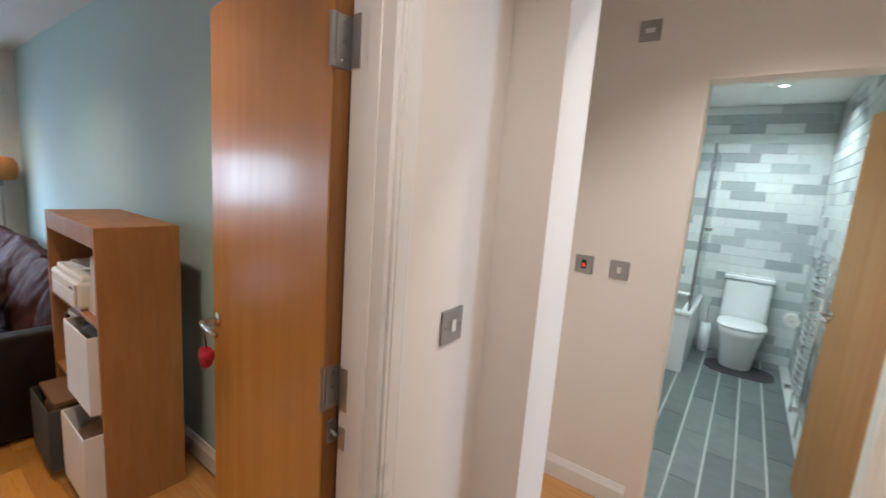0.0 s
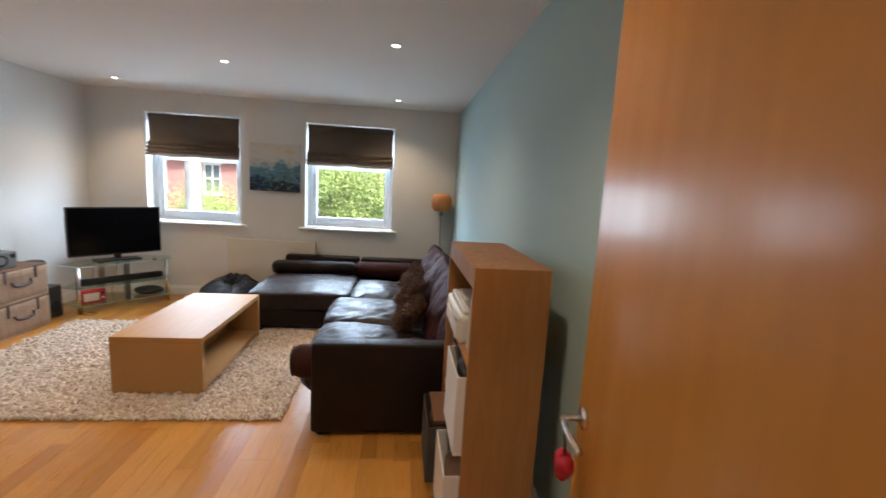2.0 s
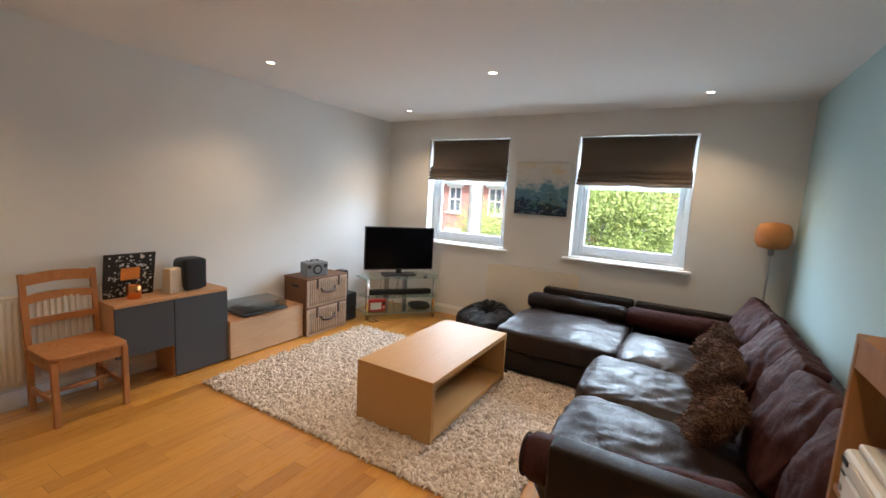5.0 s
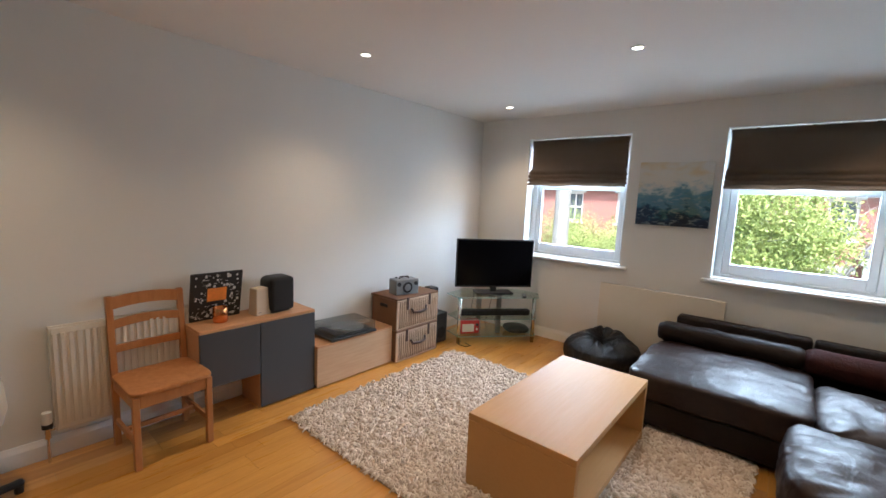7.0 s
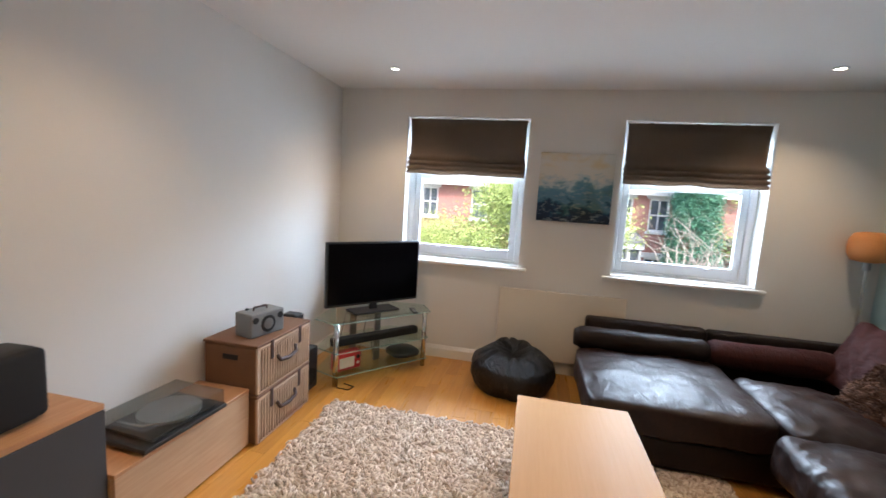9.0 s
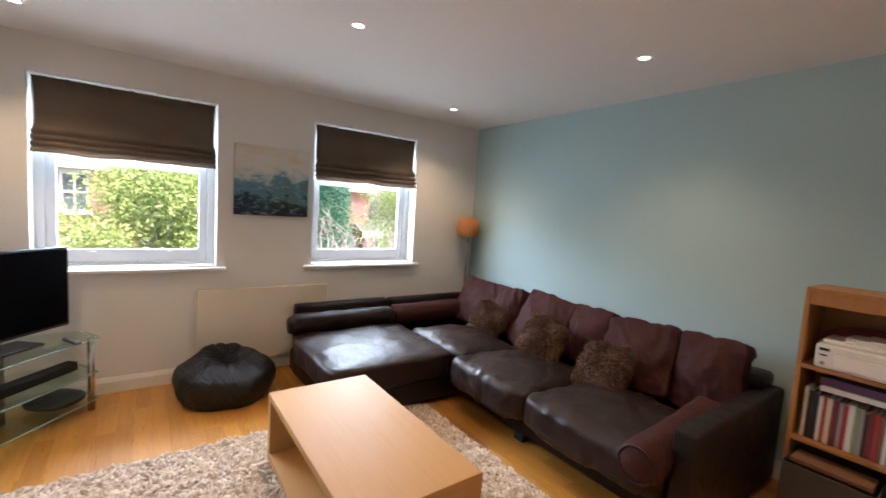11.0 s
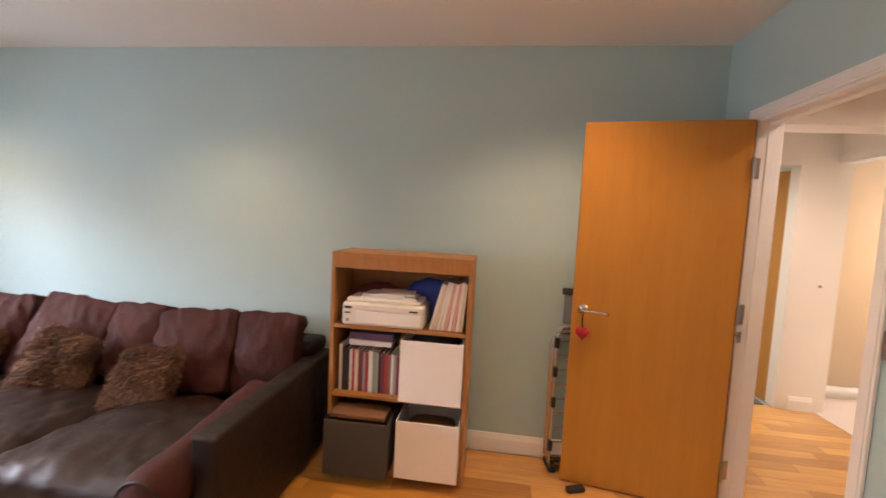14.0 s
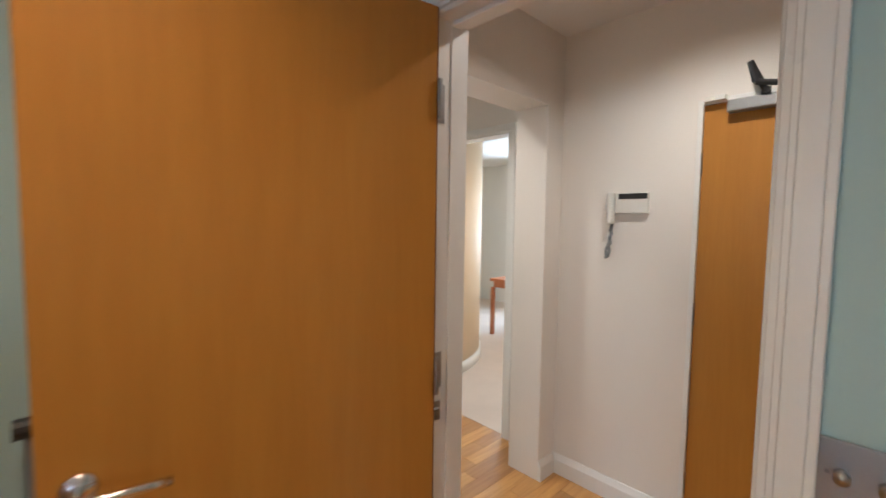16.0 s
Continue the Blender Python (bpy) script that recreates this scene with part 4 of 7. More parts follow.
def fur_cushion(x, y, z, w, h, lean, turn, tip, seed):
    bm = pillow((w, h, 0.13), 0.55, 6.5, 22, 0.022, 8.0, seed)
    rng = np.random.default_rng(int(seed * 10))
    bm.normal_update()
    base = [(v.co.copy(), v.normal.copy()) for v in bm.verts]
    for c, n in base:
        lay = Vector((noise.noise(c * 9 + Vector((seed, 0, 0))), noise.noise(c * 9 + Vector((0, seed, 3))) - 0.35, noise.noise(c * 9 + Vector((5, 0, seed))))) * 0.022
        for _ in range(6):
            c2 = c + Vector(rng.normal(0, 0.008, 3))
            mid = c2 + n * rng.uniform(0.005, 0.012) + lay * 0.4
            end = c2 + n * rng.uniform(0.006, 0.016) + lay + Vector(rng.normal(0, 0.010, 3))
            sd = n.orthogonal().normalized() * rng.uniform(0.002, 0.0045)
            sd.rotate(Matrix.Rotation(rng.uniform(0, 6.28), 3, n))
            a, b, d = bm.verts.new(c2 + sd), bm.verts.new(c2 - sd), bm.verts.new(mid - sd)
            e, g = bm.verts.new(mid + sd), bm.verts.new(end)
            bm.faces.new((a, b, d, e))
            bm.faces.new((e, d, g))
    whole("fur_cushion", bm, FUR, "square shaggy brown fur scatter cushion on the sofa", "cushion", True, "", "fur cushions", pose(x, y, z, 90 - lean, 0, turn) @ pose(0, 0, 0, 0, 0, tip))


fur_cushion(-4.90, 0.37, 0.500, 0.27, 0.34, 28, 20, -20, 1.0)
fur_cushion(-4.23, 0.345, 0.515, 0.33, 0.36, 30, 10, -12, 2.0)
fur_cushion(-3.65, 0.31, 0.490, 0.33, 0.35, 34, -4, 8, 3.0)


# ---- coffee table ----
def coffee_table():
    x0, x1, y0, y1, h = -4.447, -3.285, -1.672, -1.082, 0.422
    t = thing("coffee_table", "long low light-wood coffee table with an open shelf", "table", pose((x0 + x1) / 2, (y0 + y1) / 2, 0.02))
    hx, hy, h = (x1 - x0) / 2, (y1 - y0) / 2, h - 0.02
    part("tabletop", box((-hx, -hy, h - 0.038), (hx, hy, h), 0.003), TABLE_WOOD, t)
    for s in (-1, 1):
        part("end_panel", box((s * hx, -hy + 0.001, 0.0), (s * (hx - 0.038), hy - 0.001, h - 0.0385), 0.002), TABLE_WOOD, t)
    part("shelf", box((-hx + 0.0385, -hy + 0.002, 0.02), (hx - 0.0385, hy - 0.002, 0.058), 0.002), TABLE_WOOD, t)
    part("middle_panel", box((-hx + 0.0385, -0.011, 0.0585), (hx - 0.0385, 0.011, h - 0.0385), 0.001), TABLE_WOOD, t)


coffee_table()


# ---- rug ----
def rug():
    x0, x1, y0, y1 = -4.77, -2.985, -2.94, -0.485
    t = thing("shag_rug", "large cream and beige shag rug on the oak floor", "rug", pose((x0 + x1) / 2, (y0 + y1) / 2, 0))
    hx, hy = (x1 - x0) / 2, (y1 - y0) / 2
    part("backing", box((-hx, -hy, 0.001), (hx, hy, 0.012), 0.004), RUG_BASE, t)
    rng = np.random.default_rng(5)
    verts, faces = [], []
    step = 0.0152
    for gx in np.arange(-hx, hx, step):
        for gy in np.arange(-hy, hy, step):
            px, py = gx + rng.uniform(-0.012, 0.012), gy + rng.uniform(-0.012, 0.012)
            clump = noise.noise(Vector((px * 22, py * 22, 0))) + 0.7 * noise.noise(Vector((px * 48, py * 48, 7)))
            a = rng.normal(0, 0.5) + 5.5 * noise.noise(Vector((px * 6, py * 6, 4)))
            ln, wd = rng.uniform(0.028, 0.056), rng.uniform(0.0040, 0.0080)
            hh = max(0.012, rng.uniform(0.014, 0.030) + 0.022 * clump)
            ca, sa = math.cos(a), math.sin(a)
            bend = rng.uniform(-0.6, 0.6)
            n0 = len(verts)
            for u, w, z in ((-0.35, 0.7, 0.008), (-0.05, 1.0, hh), (0.3, 1.0, hh * 0.98), (0.65, 0.5, hh * 0.45)):
                cx, cy_ = px + ca * ln * u - sa * bend * ln * u * u, py + sa * ln * u + ca * bend * ln * u * u
                verts += [(cx - sa * wd * w, cy_ + ca * wd * w, max(0.008, z - 0.008)), (cx, cy_, z + 0.004), (cx + sa * wd * w, cy_ - ca * wd * w, max(0.008, z - 0.008))]
            for k in range(3):
                b = n0 + 3 * k
                faces += [(b, b + 1, b + 4, b + 3), (b + 1, b + 2, b + 5, b + 4)]
    me = bpy.data.meshes.new("fleece")
    me.from_pydata(verts, [], faces)
    me.materials.append(TUFT)
    me.polygons.foreach_set("use_smooth", [True] * len(me.polygons))
    o = new("fleece", me)
    o.parent = t
    tagged(o, "thick felted cream tufts", kind="stuff")


rug()


# ---- bookcase ----
BX0_, BX1_, BY0_, BY1_, BH_ = -2.690, -1.925, 0.505, 0.905, 1.24


def bookcase():
    t = thing("bookcase", "light wood-effect open bookcase with three shelves, half full", "bookcase", pose((BX0_ + BX1_) / 2, BY0_, 0))
    hw, dp = (BX1_ - BX0_) / 2, BY1_ - BY0_
    dp = 0.30
    for s in (-1, 1):
        part("side_panel", box((s * hw, 0, 0), (s * (hw - 0.020), dp, BH_ - 0.0), 0.0015, 1), CASE_WOOD, t)
    part("top", box((-hw + 0.0205, 0.0, BH_ - 0.022), (hw - 0.0205, dp, BH_), 0.001, 1), CASE_WOOD, t)
    part("fascia", box((-hw + 0.0205, 0.002, BH_ - 0.085), (hw - 0.0205, 0.018, BH_ - 0.0225), 0.001, 1), CASE_WOOD, t)
    part("back_panel", box((-hw + 0.0205, dp - 0.008, 0.02), (hw - 0.0205, dp - 0.002, BH_ - 0.023)), CASE_WOOD, t)
    for z in (0.845, 0.46, 0.055):
        part("shelf", box((-hw + 0.0205, 0.004, z - 0.02), (hw - 0.0205, dp - 0.0085, z), 0.001, 1), CASE_WOOD, t)
    part("plinth", box((-hw + 0.0205, 0.03, 0.0), (hw - 0.0205, 0.045, 0.0345)), CASE_WOOD, t)
    return t


bookcase()


def printer():
    t = thing("printer", "cream desktop inkjet printer with papers on its lid, on the bookcase", "printer", pose(-2.40, 0.60, 0.8455))
    part("body", box((-0.225, -0.10, 0), (0.225, 0.165, 0.125), 0.018, 3), WHITE_PLASTIC, t)
    part("front_cover", box((-0.145, -0.112, 0.018), (0.215, -0.101, 0.085), 0.004), WHITE_BOX, t)
    part("front_upper", box((-0.145, -0.108, 0.088), (0.215, -0.101, 0.118), 0.003), PAPER, t)
    part("lid", box((-0.205, -0.08, 0.1255), (0.205, 0.155, 0.148), 0.008, 3), WHITE_PLASTIC, t)
    part("display", box((-0.208, -0.1035, 0.092), (-0.168, -0.101, 0.106), 0.001), BLACK, t, "small dark display")
    part("button", box((-0.205, -0.103, 0.066), (-0.175, -0.101, 0.074), 0.001), BLACK, t)
    part("badge", rod((-0.19, -0.101, 0.03), (-0.19, -0.103, 0.03), 0.009, 12), GREY_METAL, t)
    part("mark", box((0.15, -0.110, 0.095), (0.195, -0.1085, 0.103)), BLACK, t)
    for k, (dx, w, rz) in enumerate(((0.02, 0.30, 3), (0.0, 0.24, -5), (0.05, 0.2, 8))):
        s = whole("notepad", box((-w / 2, -0.09, 0), (w / 2, 0.09, 0.011 - 0.002 * k), 0.001), PAPER, "thin white paper pad lying on the printer", "notepad", group="papers on the printer", m=pose(-2.40 + dx, 0.635, 0.8455 + 0.1485 + sum((0.0115, 0.0095, 0.0075)[:k]), 0, 0, rz))


printer()

BOOK_COLS = {"white": (0.70, 0.67, 0.62), "cream": (0.62, 0.52, 0.40), "red": (0.35, 0.04, 0.04), "maroon": (0.16, 0.03, 0.04), "black": (0.025, 0.022, 0.022), "green": (0.22, 0.30, 0.17), "pink": (0.62, 0.32, 0.28), "grey": (0.3, 0.29, 0.28), "brown": (0.2, 0.11, 0.06), "blue": (0.02, 0.05, 0.32), "purple": (0.1, 0.05, 0.11)}
BOOK_MATS = {k: plain(f"{k}_cover", v, 0.6, var=0.1) for k, v in BOOK_COLS.items()}


def book(x, y, z, w, d, h, col, tilt=0.0, group="", kind="paperback book"):
    t = thing("book", f"upright {col} {kind} on the bookcase", "book", pose(x, y, z, 0, tilt, 0), group)
    bm = bmesh.new()
    bx(bm, (-w / 2, 0, 0), (w / 2, 0.003, h), 0.001, 1)
    bx(bm, (-w / 2, 0.0032, 0), (-w / 2 + 0.002, d, h))
    bx(bm, (w / 2 - 0.002, 0.0032, 0), (w / 2, d, h))
    part("cover", bm, BOOK_MATS[col], t)
    part("page_block", box((-w / 2 + 0.0022, 0.0034, 0.003), (w / 2 - 0.0022, d - 0.003, h - 0.003)), PAPER, t)


# thin magazines and folders leaning at the end of the top shelf
for k, (c, h) in enumerate((("white", 0.27), ("cream", 0.26), ("white", 0.28), ("white", 0.275), ("pink", 0.27), ("white", 0.265), ("pink", 0.27), ("white", 0.28), ("cream", 0.27))):
    book(-2.140 + k * 0.0205, 0.53, 0.8465 + 0.003, 0.017, 0.2, h * 0.96, c, 14 - k * 1.2, "magazines on the top shelf", "magazine")
# blue bag behind
b = pillow((0.34, 0.09, 0.22), 0.3, 4, 10, 0.03, 8, 4)
whole("blue_bag", b, BOOK_MATS["blue"], "crumpled deep blue bag behind the printer", "bag", True, m=pose(-2.17, 0.742, 0.9575 + 0.0))
b = pillow((0.30, 0.09, 0.2), 0.3, 4, 10, 0.03, 8, 9)
whole("maroon_bag", b, BOOK_MATS["maroon"], "dark maroon folded cloth behind the printer", "cloth", True, m=pose(-2.50, 0.735, 0.9475))
# books on the middle shelf
xb = -2.648
for c, w, h in (("white", 0.018, 0.26), ("black", 0.020, 0.25), ("black", 0.022, 0.24), ("white", 0.016, 0.235), ("red", 0.014, 0.24), ("cream", 0.022, 0.235), ("maroon", 0.026, 0.235), ("grey", 0.014, 0.23), ("red", 0.018, 0.225), ("white", 0.024, 0.235), ("green", 0.018, 0.232), ("grey", 0.016, 0.23), ("black", 0.012, 0.215), ("maroon", 0.022, 0.23), ("red", 0.020, 0.225), ("brown", 0.016, 0.22), ("white", 0.014, 0.228), ("grey", 0.016, 0.225), ("maroon", 0.018, 0.22)):
    book(xb + w / 2, 0.545, 0.461, w - 0.0015, 0.17, h, c, 0, "books on the middle shelf", "hardback book")
    xb += w
whole("flat_book", box((-0.12, -0.09, 0), (0.12, 0.09, 0.028), 0.002), BOOK_MATS["white"], "white book lying flat on the row of books", "book", m=pose(-2.475, 0.64, 0.461 + 0.262, 0, 0, 1), group="books on the middle shelf")
whole("flat_book", box((-0.125, -0.09, 0), (0.125, 0.09, 0.04), 0.002), BOOK_MATS["purple"], "dark purple book lying flat on the row of books", "book", m=pose(-2.47, 0.65, 0.461 + 0.2905, 0, 0, -1), group="books on the middle shelf")


def storage_box(x, y, z, w, d, h, mat, label, fill, tilt=0.0, drop=0.05):
    t = thing("storage_box", label, "storage box", pose(x, y, z, tilt), "boxes in the bookcase")
    e = 0.006
    for name, lo, hi in (("front_wall", (-w / 2, 0, 0), (w / 2, e, h)), ("back_wall", (-w / 2, d - e, 0), (w / 2, d, h)), ("side_wall", (-w / 2, e, 0), (-w / 2 + e, d - e, h)),
                         ("side_wall", (w / 2 - e, e, 0), (w / 2, d - e, h)), ("bottom", (-w / 2 + e, e, 0), (w / 2 - e, d - e, e))):
        part(name, box(lo, hi, 0.002, 1), mat, t)
    b = pillow((w - 0.06, d - 0.06, 0.10), 0.3, 4, 8, 0.012, 12, w * 40)
    b.transform(pose(0, d / 2, h - drop))
    part("cloth", b, fill, t, "dark folded cloth inside", True)


storage_box(-2.118, 0.470, 0.462, 0.335, 0.29, 0.335, WHITE_BOX, "white card storage box full of dark cloth, tipped forwards", BOOK_MATS["black"], 0, 0.045)
storage_box(-2.118, 0.440, 0.057, 0.335, 0.31, 0.315, WHITE_BOX, "open white card storage box pulled out of the bookcase", BOOK_MATS["brown"], 0, 0.11)
storage_box(-2.495, 0.400, 0.057, 0.345, 0.34, 0.30, GREY_FELT, "dark grey felt storage box", HIDE, 0, 0.06)
whole("brown_box", box((-0.15, -0.07, 0), (0.15, 0.07, 0.022), 0.003), HIDE, "brown cardboard box lid on the felt box", "box", m=pose(-2.495, 0.50, 0.358))


# ---- red heart on the handle ----
def heart():
    hdir = Vector((math.cos(radians(door_turn)), math.sin(radians(door_turn)), 0))
    nrm = Vector((-hdir.y, hdir.x, 0))
    p = Vector((-0.622, 0.574, 0.008)) + hdir * (LEAF_W - 0.06) + nrm * 0.04
    t = thing("heart_ornament", "small stuffed red heart hanging from the door handle", "ornament", Matrix.Translation((p.x, p.y, 0.825)) @ Matrix.Rotation(radians(door_turn), 4, "Z"))
    bm = bmesh.new()
    n, rings = 28, []
    for k, (s, y) in enumerate(((0.25, -0.022), (0.75, -0.018), (1.0, -0.004), (1.0, 0.004), (0.75, 0.018), (0.25, 0.022))):
        ring = []
        for i in range(n):
            a = 2 * math.pi * i / n
            hx, hz = 16 * math.sin(a) ** 3, 13 * math.cos(a) - 5 * math.cos(2 * a) - 2 * math.cos(3 * a) - math.cos(4 * a)
            ring.append(bm.verts.new((hx * 0.0023 * s, y, 0.045 + hz * 0.0026 * s)))
        rings.append(ring)
    for a, b in zip(rings, rings[1:]):
        for i in range(n):
            bm.faces.new((a[i], a[(i + 1) % n], b[(i + 1) % n], b[i]))
    bm.faces.new(rings[0])
    bm.faces.new(rings[-1][::-1])
    bmesh.ops.recalc_face_normals(bm, faces=bm.faces[:])
    part("heart", bm, RED_CLOTH, t, smooth=True)
    part("ribbon", tube(bmesh.new(), [(0, 0, 0.075), (0.006, 0.002, 0.11), (0.003, 0.010, 0.15), (-0.003, 0.012, 0.172)], 0.0035, 6), STRAP, t, "dark red cord")


heart()
whole("door_stop_wedge", box((-0.05, -0.02, 0), (0.05, 0.02, 0.026), 0.006), BLACK, "black rubber door wedge under the open door", "door wedge", m=pose(-1.31, 0.615, 0.0, 0, 0, 20))


# ---- clothes airer and board behind the door ----
def airer():
    t = thing("clothes_airer", "folded chrome clothes airer leaning behind the open door", "clothes airer", pose(-1.445, 0.80, 0, 0, 0, 10))
    for k, (y, z1) in enumerate(((-0.03, 0.86), (0.02, 0.84), (0.06, 0.80))):
        pts = [(0.5, y, 0.03), (0.03, y, 0.03), (0.0, y, 0.06), (0.0, y + 0.01, z1 - 0.06), (0.03, y + 0.012, z1), (0.5, y + 0.012, z1)]
        part("frame_tube", tube(bmesh.new(), pts, 0.0085, 8), CHROME, t, smooth=True)
    for k in range(9):
        z = 0.10 + k * 0.085
        part("wire", tube(bmesh.new(), [(0.0, -0.032, z), (0.25, -0.034, z), (0.5, -0.03, z)], 0.0035, 6), CHROME, t)
    for z in (0.16, 0.42, 0.6, 0.77):
        part("joint", box((-0.012, -0.044, z - 0.03), (0.014, -0.02, z + 0.03), 0.004), BLACK, t, "black plastic joint")
    for x in (0.02, 0.48):
        part("foot", box((x - 0.02, -0.05, 0.0), (x + 0.025, 0.08, 0.032), 0.008), BLACK, t, "black plastic foot")


airer()


def ironing_board():
    t = thing("ironing_board", "folded ironing board with a grey cover standing behind the door", "ironing board", pose(-1.10, 0.895, 0, 0, 0, 0))
    part("board", box((-0.24, -0.02, 0.05), (0.24, 0.015, 1.62), 0.018, 3), GREY_FELT, t, "grey cloth cover")
    part("handle", rod((-0.315, -0.035, 1.055), (-0.2, -0.035, 1.055), 0.020, 12), BLACK, t, "black foam grip")
    part("panel", box((-0.30, -0.04, 0.86), (-0.241, -0.01, 1.035), 0.01), TAUPE_GREY, t)
    for x in (-0.15, 0.15):
        part("leg", rod((x, -0.04, 0.0), (x, -0.03, 1.1), 0.011, 10), GREY_METAL, t)


ironing_board()


# ---- south wall: radiator, chair, units ----
def panel_radiator():
    t = thing("radiator", "cream ribbed panel radiator under the wall, partly behind a chair", "radiator", pose(-2.225, YS + 0.015, 0.17))
    w, h = 0.34, 0.585
    bm = bmesh.new()
    n = 20
    for k in range(n):
        x = -w + (k + 0.5) * 2 * w / n
        part("rib", box((x - 0.0105, 0.0645, 0.03), (x + 0.0105, 0.073, h - 0.03), 0.004), CREAM, t)
    bx(bm, (-w, 0.045, 0.0), (w, 0.064, h), 0.006)
    part("panel", bm, CREAM, t)
    part("back_panel", box((-w, 0.0, 0.0), (w, 0.02, h), 0.004), CREAM, t)
    for s in (-1, 1):
        part("side_cover", box((s * w, 0.001, 0.02), (s * (w + 0.006), 0.068, h + 0.004), 0.002), CREAM, t)
    bm = bmesh.new()
    for k in range(34):
        x = -w + 0.012 + k * (2 * w - 0.024) / 33
        bx(bm, (x - 0.004, 0.021, h - 0.002), (x + 0.004, 0.044, h + 0.003))
    part("top_grille", bm, CREAM, t)
    v = part("valve", rod((w + 0.035, 0.05, -0.03), (w + 0.035, 0.05, 0.055), 0.014, 12), CHROME, t, "chrome valve body")
    part("valve_head", rod((w + 0.035, 0.05, 0.055), (w + 0.035, 0.05, 0.12), 0.021, 16), WHITE_PLASTIC, v, "white thermostatic head")
    part("collar", rod((w + 0.035, 0.05, 0.03), (w + 0.035, 0.05, 0.054), 0.024, 16), BLACK, v)
    part("tail", rod((w + 0.035, 0.05, 0.02), (w, 0.05, 0.02), 0.010, 10), CHROME, v)
    part("pipe", rod((w + 0.035, 0.05, -0.168), (w + 0.035, 0.05, -0.03), 0.0075, 10), CHROME, t)
    part("pipe", rod((-w + 0.05, 0.05, -0.168), (-w + 0.05, 0.05, 0.0), 0.0075, 10), CHROME, t)


panel_radiator()


def flat_radiator():
    t = thing("flat_radiator", "wide flat cream radiator on the window wall, behind the bean bag", "radiator", pose(XW + 0.005, -1.375, 0.13))
    hw, h = 0.535, 0.625
    part("panel", box((0.05, -hw, 0.0), (0.075, hw, h), 0.006), CREAM, t)
    part("back_panel", box((0.0, -hw, 0.0), (0.018, hw, h - 0.01), 0.004), CREAM, t)
    bm = bmesh.new()
    for k in range(50):
        y = -hw + 0.012 + k * (2 * hw - 0.024) / 49
        bx(bm, (0.0185, y - 0.004, h - 0.025), (0.0495, y + 0.004, h - 0.004))
    part("top_grille", bm, GREY_METAL, t)
    for s in (-1, 1):
        part("pipe", rod((0.035, s * (hw - 0.05), -0.128), (0.035, s * (hw - 0.05), 0.0), 0.0075, 8), CHROME, t)


flat_radiator()


def ladder_chair(m):
    t = thing("dining_chair", "antique-stained pine dining chair with a ladder back", "chair", m)
    hw, fd = 0.195, 0.225
    for s in (-1, 1):
        part("front_leg", box((s * hw - 0.018, fd - 0.036, 0), (s * hw + 0.018, fd, 0.415), 0.004), CHAIR_WOOD, t)
        bm = bmesh.new()
        for z0, z1, y0, y1 in ((0, 0.43, -0.175, -0.175), (0.43, 0.89, -0.175, -0.215)):
            vs = [bm.verts.new((s * hw + dx, (y0 if z == z0 else y1) + dy, z)) for z in (z0, z1) for dx, dy in ((-0.017, -0.017), (0.017, -0.017), (0.017, 0.017), (-0.017, 0.017))]
            for k in range(4):
                bm.faces.new((vs[k], vs[(k + 1) % 4], vs[4 + (k + 1) % 4], vs[4 + k]))
            bm.faces.new(vs[:4][::-1])
            bm.faces.new(vs[4:])
        bmesh.ops.recalc_face_normals(bm, faces=bm.faces[:])
        part("back_leg", bm, CHAIR_WOOD, t)
        part("side_rail", box((s * hw - 0.011, -0.157, 0.345), (s * hw + 0.011, fd - 0.037, 0.414), 0.003), CHAIR_WOOD, t)
        part("stretcher", box((s * hw - 0.010, -0.157, 0.135), (s * hw + 0.010, fd - 0.037, 0.170), 0.003), CHAIR_WOOD, t)
    part("front_rail", box((-hw + 0.019, fd - 0.03, 0.345), (hw - 0.019, fd - 0.008, 0.414), 0.003), CHAIR_WOOD, t)
    part("back_rail", box((-hw + 0.018, -0.185, 0.345), (hw - 0.018, -0.165, 0.414), 0.003), CHAIR_WOOD, t)
    part("cross_stretcher", box((-hw + 0.011, -0.02, 0.14), (hw - 0.011, 0.005, 0.165), 0.003), CHAIR_WOOD, t)
    bm = pillow((2 * hw + 0.05, 0.41, 0.028), 0.05, 9, 10, 0.0005, 3, 1)
    bm.transform(pose(0, 0.035, 0.43))
    part("seat", bm, CHAIR_WOOD, t, "broad wooden seat", True)
    for z, h in ((0.56, 0.045), (0.70, 0.05), (0.815, 0.07)):
        bm = bmesh.new()
        n, rows = 10, []
        for i in range(n + 1):
            u = i / n * 2 - 1
            bend = 0.012 * (1 - u * u)
            y = -0.172 - 0.04 * (z - 0.43) / 0.46
            arch = 0.014 * (1 - u * u) if z > 0.6 else 0
            rows.append([bm.verts.new((u * (hw - 0.016), y - bend + dy, z + dz + arch)) for dy, dz in ((-0.008, 0), (0.008, 0), (0.008, h), (-0.008, h))])
        for a, b in zip(rows, rows[1:]):
            for k in range(4):
                bm.faces.new((a[k], a[(k + 1) % 4], b[(k + 1) % 4], b[k]))
        bm.faces.new(rows[0][::-1])
        bm.faces.new(rows[-1])
        part("slat", bm, CHAIR_WOOD, t)


ladder_chair(pose(-2.33, -3.243, 0, 0, 0, 2) @ Matrix.Diagonal((0.94, 0.95, 1, 1)))


